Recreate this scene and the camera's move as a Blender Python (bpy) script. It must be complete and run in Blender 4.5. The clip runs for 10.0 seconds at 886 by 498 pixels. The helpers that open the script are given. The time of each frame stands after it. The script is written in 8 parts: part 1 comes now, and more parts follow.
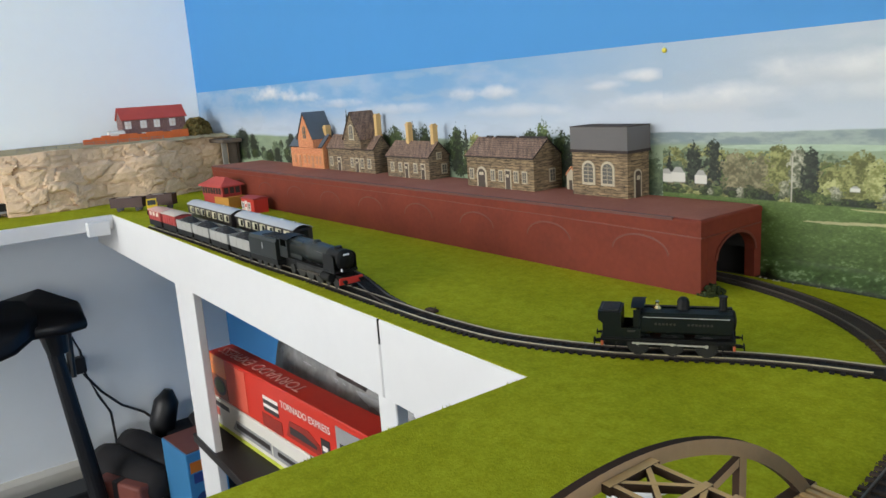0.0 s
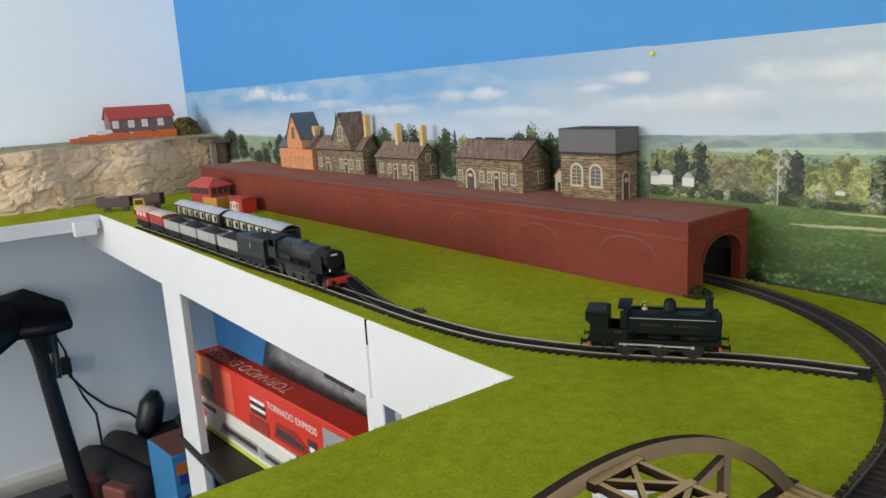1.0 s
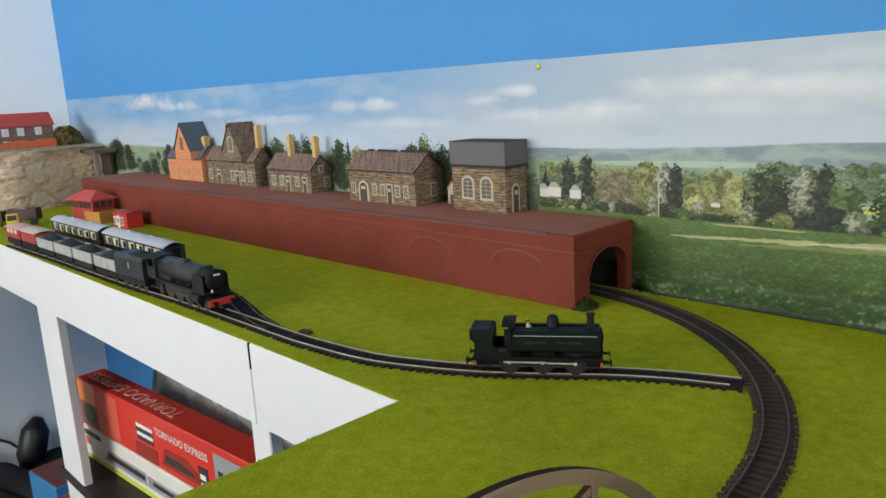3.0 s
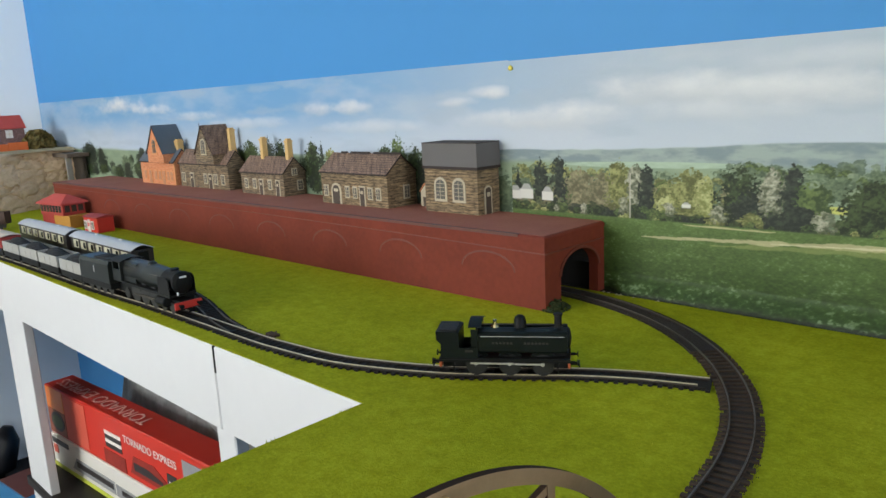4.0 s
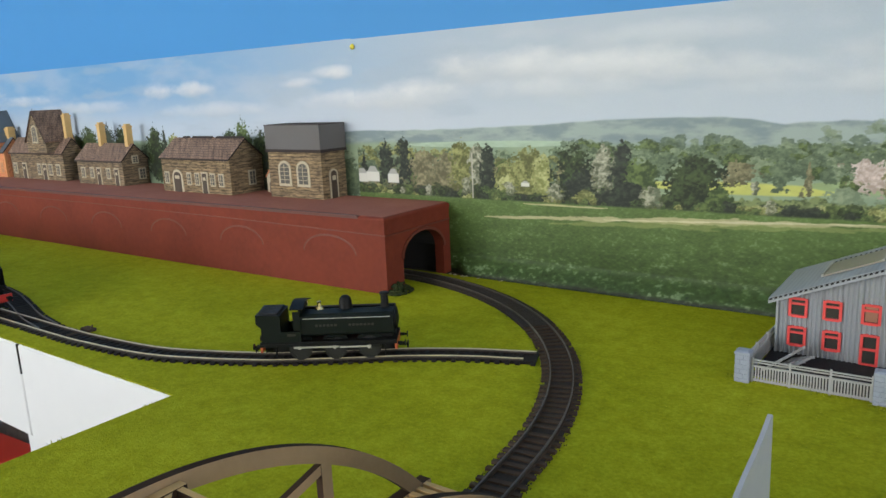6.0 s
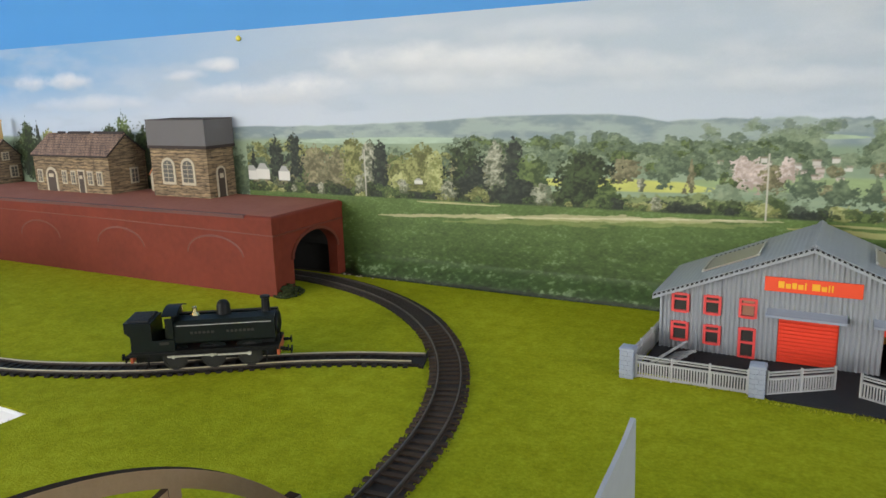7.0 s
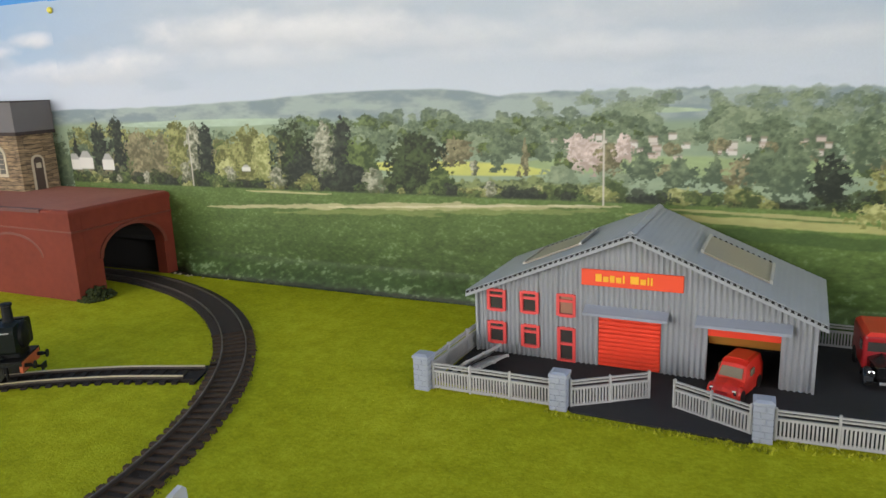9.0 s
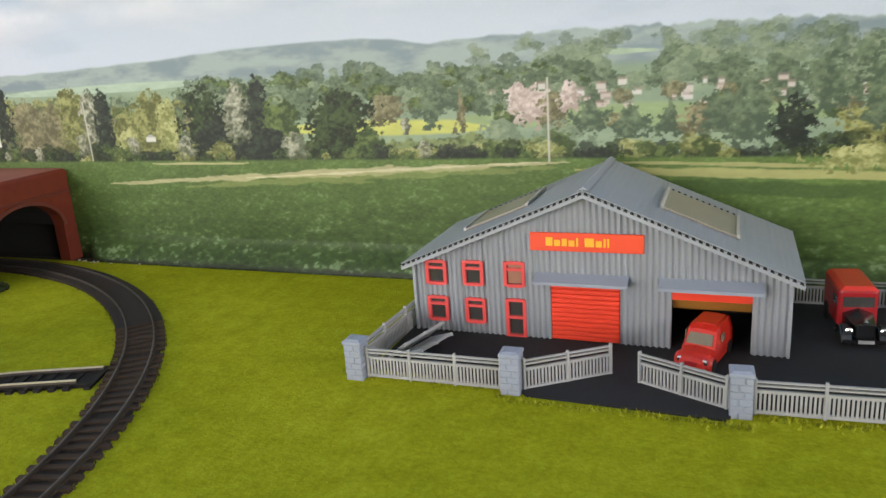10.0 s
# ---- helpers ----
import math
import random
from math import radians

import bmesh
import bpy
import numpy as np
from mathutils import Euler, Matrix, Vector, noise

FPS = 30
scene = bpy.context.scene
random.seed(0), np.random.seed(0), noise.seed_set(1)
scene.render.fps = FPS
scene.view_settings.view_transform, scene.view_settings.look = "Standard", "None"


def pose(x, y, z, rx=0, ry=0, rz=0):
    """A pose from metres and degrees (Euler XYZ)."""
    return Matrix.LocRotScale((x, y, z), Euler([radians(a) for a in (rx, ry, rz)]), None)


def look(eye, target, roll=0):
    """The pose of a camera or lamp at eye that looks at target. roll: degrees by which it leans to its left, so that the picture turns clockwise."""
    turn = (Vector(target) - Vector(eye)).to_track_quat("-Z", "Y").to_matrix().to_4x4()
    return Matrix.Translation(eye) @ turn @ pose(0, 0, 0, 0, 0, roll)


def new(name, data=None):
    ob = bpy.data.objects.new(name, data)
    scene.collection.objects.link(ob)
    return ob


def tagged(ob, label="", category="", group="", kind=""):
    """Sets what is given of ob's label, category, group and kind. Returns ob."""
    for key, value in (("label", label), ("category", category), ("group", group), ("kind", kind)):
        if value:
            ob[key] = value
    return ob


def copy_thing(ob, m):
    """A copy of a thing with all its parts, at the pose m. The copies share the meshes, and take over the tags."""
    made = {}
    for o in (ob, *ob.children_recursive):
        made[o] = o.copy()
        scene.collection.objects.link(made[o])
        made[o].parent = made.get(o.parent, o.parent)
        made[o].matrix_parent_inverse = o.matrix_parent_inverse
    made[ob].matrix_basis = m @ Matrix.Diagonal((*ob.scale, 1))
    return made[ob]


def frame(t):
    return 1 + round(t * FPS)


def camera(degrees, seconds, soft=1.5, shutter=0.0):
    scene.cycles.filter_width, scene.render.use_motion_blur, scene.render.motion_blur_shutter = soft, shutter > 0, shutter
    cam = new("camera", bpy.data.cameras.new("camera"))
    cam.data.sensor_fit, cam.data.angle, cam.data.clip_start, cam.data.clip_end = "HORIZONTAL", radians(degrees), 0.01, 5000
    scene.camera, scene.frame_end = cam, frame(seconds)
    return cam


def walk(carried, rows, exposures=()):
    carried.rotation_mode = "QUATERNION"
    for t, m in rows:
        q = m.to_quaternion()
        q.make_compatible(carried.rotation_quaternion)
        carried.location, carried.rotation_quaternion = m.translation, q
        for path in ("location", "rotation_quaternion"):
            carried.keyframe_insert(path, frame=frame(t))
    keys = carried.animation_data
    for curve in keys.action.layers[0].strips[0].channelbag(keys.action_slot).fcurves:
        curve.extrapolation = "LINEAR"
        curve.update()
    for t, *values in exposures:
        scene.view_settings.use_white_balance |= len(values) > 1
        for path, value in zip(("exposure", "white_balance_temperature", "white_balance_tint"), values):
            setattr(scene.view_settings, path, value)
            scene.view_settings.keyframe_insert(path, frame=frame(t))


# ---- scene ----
cam = camera(61.8, 10.0)
PATH = [
    (0, (0.177, 0.054, 0.238), (-1.409, 1.196, -0.184), -3.9),
    (0.5, (0.177, 0.053, 0.239), (-1.412, 1.196, -0.172), -3.8),
    (1, (0.178, 0.054, 0.236), (-1.391, 1.221, -0.181), -3.4),
    (1.5, (0.177, 0.06, 0.237), (-1.33, 1.306, -0.18), -2.8),
    (2, (0.175, 0.063, 0.239), (-1.304, 1.344, -0.176), -3.1),
    (2.5, (0.176, 0.073, 0.24), (-1.275, 1.386, -0.175), -3.2),
    (3, (0.18, 0.086, 0.243), (-1.234, 1.437, -0.173), -3.1),
    (3.2, (0.183, 0.093, 0.242), (-1.217, 1.461, -0.17), -3.0),
    (4.3, (0.185, 0.102, 0.228), (-1.199, 1.493, -0.157), -2.7),
    (4.5, (0.188, 0.101, 0.223), (-1.232, 1.466, -0.126), -2.6),
    (5, (0.189, 0.109, 0.209), (-1.228, 1.481, -0.122), -2.6),
    (5.5, (0.199, 0.126, 0.205), (-1.112, 1.59, -0.165), -3.0),
    (6, (0.211, 0.153, 0.21), (-0.949, 1.728, -0.209), -2.5),
    (7.3, (0.226, 0.194, 0.206), (-0.711, 1.906, -0.228), -2.1),
    (7.5, (0.236, 0.207, 0.206), (-0.69, 1.924, -0.234), -2.4),
    (8, (0.248, 0.234, 0.202), (-0.633, 1.974, -0.24), -2.3),
    (8.5, (0.266, 0.276, 0.19), (-0.619, 2.013, -0.257), -2.4),
    (9, (0.287, 0.299, 0.187), (-0.572, 2.046, -0.272), -2.2),
    (9.5, (0.287, 0.323, 0.178), (-0.551, 2.061, -0.347), -3.3),
    (10, (0.27, 0.352, 0.172), (-0.448, 2.137, -0.374), -4.0),
]
walk(cam, [(t, look(eye, target, roll)) for t, eye, target, roll in PATH],
     [(0, -0.15, 6500, 9), (3, -0.2, 6450, 8), (5, -0.2, 6400, 7), (6, -0.15, 6450, 8), (7.5, -0.05, 6650, 12), (9, 0.0, 6700, 13), (10, 0.14, 6700, 13)])

# ---- light: two lamps in added, unseen windows light the room, the sky fills it ----
WALL_Y, LEFT_X, RIGHT_X, BACK_Y = 0.848, -2.19, 4.6, -2.7      # room walls
FLOOR_Z, CEIL_Z = -0.86, 1.5                                   # board top is z = 0
scene.view_settings.exposure = 0.0

world = bpy.data.worlds.new("sky")
scene.world = world
world.use_nodes = True
sky = world.node_tree.nodes.new("ShaderNodeTexSky")
sky.sky_type, sky.sun_disc = "NISHITA", False
sky.sun_elevation, sky.sun_rotation = radians(38), radians(160)
world.node_tree.nodes["Background"].inputs[1].default_value = 0.12
world.node_tree.links.new(sky.outputs[0], world.node_tree.nodes["Background"].inputs[0])


def unseen_lamp(eye, target, w, hgt, watts, colour):
    data = bpy.data.lights.new("window_light", "AREA")
    data.shape, data.size, data.size_y, data.energy, data.color = "RECTANGLE", w, hgt, watts, colour
    lamp = new("window_light", data)
    lamp.matrix_world = look(eye, target)


# added lamps out of view: one behind the camera, one far to the right
unseen_lamp((-1.35, BACK_Y + 0.03, 0.55), (-1.5, 1.0, 0.2), 1.5, 1.3, 89, (1.0, 0.98, 0.95))
unseen_lamp((RIGHT_X - 0.03, -1.0, 0.55), (-1.6, -0.2, 0.1), 1.3, 1.3, 91, (1.0, 0.98, 0.95))

# ---- materials ----


def material(name, colour, rough=0.6, metal=0.0, vary=0.15, scale=40.0, bump=0.0, bump_scale=None, spec=0.5, alpha=1.0, coat=0.0, second=None, fine=None):
    """A plain surface with two scales of unevenness: a broad stain and a fine grain."""
    m = bpy.data.materials.new(name)
    m.use_nodes = True
    nt = m.node_tree
    p = nt.nodes["Principled BSDF"]
    p.inputs["Roughness"].default_value, p.inputs["Metallic"].default_value = rough, metal
    p.inputs["Specular IOR Level"].default_value = spec
    p.inputs["Coat Weight"].default_value = coat
    tc = nt.nodes.new("ShaderNodeTexCoord")
    broad, grain = nt.nodes.new("ShaderNodeTexNoise"), nt.nodes.new("ShaderNodeTexNoise")
    broad.inputs["Scale"].default_value, broad.inputs["Detail"].default_value = scale, 5
    grain.inputs["Scale"].default_value, grain.inputs["Detail"].default_value = fine or scale * 9, 3
    for n in (broad, grain):
        nt.links.new(tc.outputs["Object"], n.inputs["Vector"])
    mix = nt.nodes.new("ShaderNodeMix")
    mix.data_type = "RGBA"
    lo = [c * (1 - vary) for c in colour]
    hi = second or [min(1, c * (1 + vary)) for c in colour]
    mix.inputs["A"].default_value, mix.inputs["B"].default_value = (*lo, 1), (*hi, 1)
    add = nt.nodes.new("ShaderNodeMath")
    add.operation = "MULTIPLY_ADD"
    add.inputs[1].default_value, add.inputs[2].default_value = 0.45, 0.0
    nt.links.new(grain.outputs[0], add.inputs[0])
    sub = nt.nodes.new("ShaderNodeMath")
    sub.operation = "MULTIPLY_ADD"
    sub.inputs[1].default_value = 0.62
    nt.links.new(broad.outputs[0], sub.inputs[0])
    nt.links.new(add.outputs[0], sub.inputs[2])
    nt.links.new(sub.outputs[0], mix.inputs["Factor"])
    nt.links.new(mix.outputs["Result"], p.inputs["Base Color"])
    if bump:
        b, bn = nt.nodes.new("ShaderNodeBump"), nt.nodes.new("ShaderNodeTexNoise")
        bn.inputs["Scale"].default_value, bn.inputs["Detail"].default_value = bump_scale or scale * 6, 4
        b.inputs["Strength"].default_value, b.inputs["Distance"].default_value = bump, 0.001
        nt.links.new(tc.outputs["Object"], bn.inputs["Vector"])
        nt.links.new(bn.outputs[0], b.inputs["Height"])
        nt.links.new(b.outputs[0], p.inputs["Normal"])
    return m


def stone_material(name, c1, c2, mortar, row=0.0052, width=0.017, rough=0.85, streak=(260, 260, 260), depth=(0.45, 1.35)):
    """Rubble courses printed on card: long uneven stones, a shade apart, with pale joints."""
    m = bpy.data.materials.new(name)
    m.use_nodes = True
    nt = m.node_tree
    p = nt.nodes["Principled BSDF"]
    p.inputs["Roughness"].default_value = rough
    tc, sep, com = nt.nodes.new("ShaderNodeTexCoord"), nt.nodes.new("ShaderNodeSeparateXYZ"), nt.nodes.new("ShaderNodeCombineXYZ")
    add = nt.nodes.new("ShaderNodeMath")
    nt.links.new(tc.outputs["Object"], sep.inputs[0])
    nt.links.new(sep.outputs[0], add.inputs[0])
    nt.links.new(sep.outputs[1], add.inputs[1])
    warp = nt.nodes.new("ShaderNodeTexNoise")
    warp.inputs["Scale"].default_value = 90
    nt.links.new(tc.outputs["Object"], warp.inputs["Vector"])
    wob = nt.nodes.new("ShaderNodeMath")
    wob.operation = "MULTIPLY_ADD"
    wob.inputs[1].default_value = 0.004
    nt.links.new(warp.outputs[0], wob.inputs[0])
    nt.links.new(sep.outputs[2], wob.inputs[2])
    nt.links.new(add.outputs[0], com.inputs[0])
    nt.links.new(wob.outputs[0], com.inputs[1])
    br = nt.nodes.new("ShaderNodeTexBrick")
    br.inputs["Color1"].default_value, br.inputs["Color2"].default_value, br.inputs["Mortar"].default_value = (*c1, 1), (*c2, 1), (*mortar, 1)
    br.inputs["Scale"].default_value = 1.0
    br.inputs["Mortar Size"].default_value, br.inputs["Mortar Smooth"].default_value = 0.0005, 0.5
    br.inputs["Brick Width"].default_value, br.inputs["Row Height"].default_value = width, row
    br.offset, br.squash, br.squash_frequency = 0.37, 0.6, 3
    nt.links.new(com.outputs[0], br.inputs["Vector"])
    stain, long_ = nt.nodes.new("ShaderNodeTexNoise"), nt.nodes.new("ShaderNodeVectorMath")
    long_.operation, long_.inputs[1].default_value = "MULTIPLY", streak
    nt.links.new(com.outputs[0], long_.inputs[0])
    stain.inputs["Scale"].default_value, stain.inputs["Detail"].default_value = 1.0, 4
    nt.links.new(long_.outputs[0], stain.inputs["Vector"])
    ramp = nt.nodes.new("ShaderNodeMapRange")
    ramp.inputs[1].default_value, ramp.inputs[2].default_value, ramp.inputs[3].default_value, ramp.inputs[4].default_value = 0.3, 0.70, *depth
    nt.links.new(stain.outputs[0], ramp.inputs[0])
    mul = nt.nodes.new("ShaderNodeMix")
    mul.data_type, mul.blend_type = "RGBA", "MULTIPLY"
    mul.inputs["Factor"].default_value = 1.0
    nt.links.new(br.outputs["Color"], mul.inputs["A"])
    nt.links.new(ramp.outputs[0], mul.inputs["B"])
    nt.links.new(mul.outputs["Result"], p.inputs["Base Color"])
    b = nt.nodes.new("ShaderNodeBump")
    b.inputs["Strength"].default_value, b.inputs["Distance"].default_value = 0.5, 0.0006
    b.invert = True
    nt.links.new(br.outputs["Fac"], b.inputs["Height"])
    nt.links.new(b.outputs[0], p.inputs["Normal"])
    return m


def island_material(name, colours, rough=0.8, grain=500.0):
    """One colour out of several for each loose piece of the mesh, with a fine grain over it."""
    m = bpy.data.materials.new(name)
    m.use_nodes = True
    nt = m.node_tree
    p = nt.nodes["Principled BSDF"]
    p.inputs["Roughness"].default_value, p.inputs["Specular IOR Level"].default_value = rough, 0.25
    geo, ramp = nt.nodes.new("ShaderNodeNewGeometry"), nt.nodes.new("ShaderNodeValToRGB")
    el = ramp.color_ramp.elements
    while len(el) < len(colours):
        el.new(0.5)
    for i, c in enumerate(colours):
        el[i].position, el[i].color = i / max(1, len(colours) - 1), (*c, 1)
    nt.links.new(geo.outputs["Random Per Island"], ramp.inputs[0])
    tc, n = nt.nodes.new("ShaderNodeTexCoord"), nt.nodes.new("ShaderNodeTexNoise")
    n.inputs["Scale"].default_value = grain
    nt.links.new(tc.outputs["Object"], n.inputs["Vector"])
    mr = nt.nodes.new("ShaderNodeMapRange")
    mr.inputs[3].default_value, mr.inputs[4].default_value = 0.6, 1.4
    nt.links.new(n.outputs[0], mr.inputs[0])
    mul = nt.nodes.new("ShaderNodeMix")
    mul.data_type, mul.blend_type = "RGBA", "MULTIPLY"
    mul.inputs["Factor"].default_value = 1.0
    nt.links.new(ramp.outputs[0], mul.inputs["A"])
    nt.links.new(mr.outputs[0], mul.inputs["B"])
    nt.links.new(mul.outputs["Result"], p.inputs["Base Color"])
    return m


def pane_material(name, colour, rough=0.12):
    m = material(name, colour, rough=rough, vary=0.2, scale=90, spec=0.6)
    return m




def flock_material(name, dark, mid, pale):
    """Dyed flock on paper: broad fading, matted patches and single bright fibres."""
    m = bpy.data.materials.new(name)
    m.use_nodes = True
    nt = m.node_tree
    p = nt.nodes["Principled BSDF"]
    p.inputs["Roughness"].default_value, p.inputs["Specular IOR Level"].default_value = 0.95, 0.08
    tc, total = nt.nodes.new("ShaderNodeTexCoord"), None
    for scale, detail, weight in ((9, 3, 0.55), (75, 5, 0.75), (330, 4, 0.85)):
        n, k = nt.nodes.new("ShaderNodeTexNoise"), nt.nodes.new("ShaderNodeMath")
        n.inputs["Scale"].default_value, n.inputs["Detail"].default_value, n.inputs["Roughness"].default_value = scale, detail, 0.62
        nt.links.new(tc.outputs["Object"], n.inputs["Vector"])
        k.operation, k.inputs[1].default_value, k.inputs[2].default_value = "MULTIPLY_ADD", weight, -0.5 * weight
        nt.links.new(n.outputs[0], k.inputs[0])
        if total is not None:
            nt.links.new(total, k.inputs[2])
            low = nt.nodes.new("ShaderNodeMath")
            low.operation, low.inputs[1].default_value = "SUBTRACT", 0.5 * weight
            nt.links.new(k.outputs[0], low.inputs[0])
            total = low.outputs[0]
        else:
            total = k.outputs[0]
    ramp = nt.nodes.new("ShaderNodeValToRGB")
    shift = nt.nodes.new("ShaderNodeMath")
    shift.operation, shift.inputs[1].default_value = "ADD", 0.5
    nt.links.new(total, shift.inputs[0])
    el = ramp.color_ramp.elements
    el[0].position, el[0].color, el[1].position, el[1].color = 0.18, (*dark, 1), 0.86, (*pale, 1)
    el.new(0.5).color = (*mid, 1)
    nt.links.new(shift.outputs[0], ramp.inputs[0])
    nt.links.new(ramp.outputs[0], p.inputs["Base Color"])
    b = nt.nodes.new("ShaderNodeBump")
    b.inputs["Strength"].default_value, b.inputs["Distance"].default_value = 0.5, 0.0012
    fine_n = nt.nodes.new("ShaderNodeTexNoise")
    fine_n.inputs["Scale"].default_value, fine_n.inputs["Detail"].default_value = 700, 4
    nt.links.new(tc.outputs["Object"], fine_n.inputs["Vector"])
    nt.links.new(fine_n.outputs[0], b.inputs["Height"])
    nt.links.new(b.outputs[0], p.inputs["Normal"])
    return m


GRASS = flock_material("flock_grass", (0.206, 0.222, 0.005), (0.314, 0.325, 0.010), (0.43, 0.44, 0.024))
BLUE_WALL = material("sky_blue_paint", (0.054, 0.245, 0.56), rough=0.6, vary=0.04, scale=3, bump=0.12, bump_scale=120, spec=0.3)
PALE_WALL = material("pale_blue_paint", (0.87, 0.91, 0.93), rough=0.65, vary=0.03, scale=3, bump=0.12, bump_scale=120, spec=0.3)
WHITE_PAINT = material("white_gloss_paint", (0.67, 0.67, 0.67), rough=0.38, vary=0.05, scale=6, bump=0.08, bump_scale=60)
CEILING = material("ceiling_paint", (0.8, 0.8, 0.78), rough=0.8, vary=0.03, scale=4)
CARPET = material("dark_carpet", (0.03, 0.03, 0.032), rough=0.95, vary=0.4, scale=60, bump=0.6, bump_scale=400)
CREAM = material("cream_skirting_paint", (0.6, 0.58, 0.52), rough=0.5, vary=0.06, scale=8)
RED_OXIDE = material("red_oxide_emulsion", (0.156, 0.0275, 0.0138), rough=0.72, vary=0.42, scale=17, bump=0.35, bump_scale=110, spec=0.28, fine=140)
# deck top: a paler, pinker red than the front wall
DECK_RED = material("paler_red_deck", (0.30, 0.100, 0.068), rough=0.85, vary=0.25, scale=16, bump=0.25, bump_scale=160, spec=0.2, fine=190, second=(0.40, 0.165, 0.12))
RED_EDGE = material("red_oxide_arch_rim", (0.122, 0.024, 0.012), rough=0.62, vary=0.22, scale=30, bump=0.2, bump_scale=200)
SLATE_WORN = material("worn_grey_edge", (0.075, 0.065, 0.066), rough=0.7, vary=0.45, scale=26, bump=0.2, second=(0.17, 0.045, 0.032))
# near-black for gaps and insides: their shade is put into the colour
RECESS_SHADE = material("recess_shade_black", (0.012, 0.011, 0.011), rough=0.9, vary=0.3, scale=30)
STONE = stone_material("rubble_stone_card", (0.268, 0.190, 0.103), (0.175, 0.125, 0.072), (0.09, 0.065, 0.04), row=0.0042, width=0.034, streak=(75, 430, 1), depth=(0.30, 1.55))
STONE_GREY = stone_material("grey_rubble_card", (0.25, 0.18, 0.105), (0.165, 0.122, 0.078), (0.09, 0.068, 0.048), row=0.0040, width=0.030, streak=(85, 430, 1), depth=(0.32, 1.5))
BRICK_ORANGE = stone_material("orange_brick_card", (0.62, 0.235, 0.105), (0.56, 0.20, 0.085), (0.62, 0.29, 0.15), row=0.003, width=0.008, depth=(0.75, 1.2))
BRICK_MAUVE = stone_material("mauve_brick_card", (0.22, 0.12, 0.11), (0.18, 0.10, 0.10), (0.28, 0.18, 0.17), row=0.004, width=0.011)
ROOF_BROWN = stone_material("brown_tile_card", (0.265, 0.165, 0.112), (0.20, 0.125, 0.09), (0.10, 0.066, 0.052), row=0.0030, width=0.0058, rough=0.8, streak=(150, 60, 60), depth=(0.55, 1.35))
ROOF_BLUE = material("blue_slate_card", (0.085, 0.105, 0.13), rough=0.7, vary=0.2, scale=50, bump=0.25, bump_scale=500)
ROOF_RED = material("red_roof_card", (0.46, 0.062, 0.048), rough=0.75, vary=0.2, scale=50)
TANK_GREY = material("tank_grey_card", (0.115, 0.108, 0.108), rough=0.75, vary=0.08, scale=30)
ROOF_LINE = material("dark_card_edge", (0.035, 0.025, 0.022), rough=0.85, vary=0.3, scale=80)
STONE_TRIM = material("pale_stone_trim", (0.45, 0.39, 0.28), rough=0.85, vary=0.2, scale=150)
TRIM_ORANGE = material("peach_trim", (0.62, 0.28, 0.12), rough=0.85, vary=0.15, scale=120)
PEACH_PANE = material("peach_printed_pane", (0.40, 0.20, 0.11), rough=0.6, vary=0.3, scale=160)
CHIMNEY = material("ochre_chimney_card", (0.58, 0.36, 0.12), rough=0.85, vary=0.15, scale=120, second=(0.66, 0.45, 0.2))
DARK_DOOR = material("dark_brown_door", (0.055, 0.038, 0.027), rough=0.6, vary=0.3, scale=120)
DARK_PANE = pane_material("dark_window_pane", (0.05, 0.05, 0.046))
WHITE_CARD = material("white_print", (0.72, 0.70, 0.66), rough=0.75, vary=0.08, scale=90)
SLEEPER_DARK = material("black_sleeper_plastic", (0.016, 0.013, 0.011), rough=0.75, vary=0.35, scale=300, spec=0.25)
HOUSE_PANE = material("grey_printed_pane", (0.085, 0.08, 0.068), rough=0.35, vary=0.35, scale=160)
SLEEPER = material("sleeper_plastic", (0.070, 0.047, 0.033), rough=0.85, vary=0.35, scale=300, spec=0.15)
BALLAST = material("dark_underlay", (0.026, 0.017, 0.012), rough=0.95, vary=0.5, scale=350, bump=0.6, bump_scale=1200)
RAIL = material("nickel_rail", (0.60, 0.53, 0.38), rough=0.3, metal=0.45, vary=0.3, scale=60)
RAIL_WEB = material("dull_rail_web", (0.055, 0.045, 0.036), rough=0.55, metal=0.2, vary=0.3, scale=90)
RAIL_DULL = material("tarnished_rail", (0.11, 0.09, 0.075), rough=0.45, metal=0.4, vary=0.3, scale=90)
LOCO_GREEN = material("dark_green_loco_paint", (0.0032, 0.006, 0.0048), rough=0.5, vary=0.3, scale=60, spec=0.22)
LOCO_BLACK = material("black_loco_plastic", (0.0045, 0.005, 0.0052), rough=0.55, vary=0.3, scale=80, spec=0.22)
LOCO_GREY = material("brunswick_green_black", (0.0075, 0.0105, 0.0092), rough=0.36, vary=0.3, scale=60, spec=0.4)
BEAM_RED = material("buffer_beam_red", (0.55, 0.035, 0.025), rough=0.45, vary=0.12, scale=120)
BEAM_ORANGE = material("buffer_beam_orange", (0.42, 0.09, 0.03), rough=0.5, vary=0.2, scale=150)
BRASS = material("polished_brass", (0.9, 0.72, 0.38), rough=0.22, metal=1.0, vary=0.1, scale=150)
STEEL = material("bright_rod_steel", (0.62, 0.60, 0.55), rough=0.32, metal=0.4, vary=0.15, scale=200)
WHEEL_BLACK = material("wheel_black", (0.012, 0.012, 0.012), rough=0.5, vary=0.3, scale=200)
WAGON_GREY = material("wagon_grey_plastic", (0.31, 0.305, 0.28), rough=0.6, vary=0.12, scale=80)
COAL = material("coal_load", (0.008, 0.008, 0.009), rough=0.8, vary=0.5, scale=250, bump=1.0, bump_scale=500)
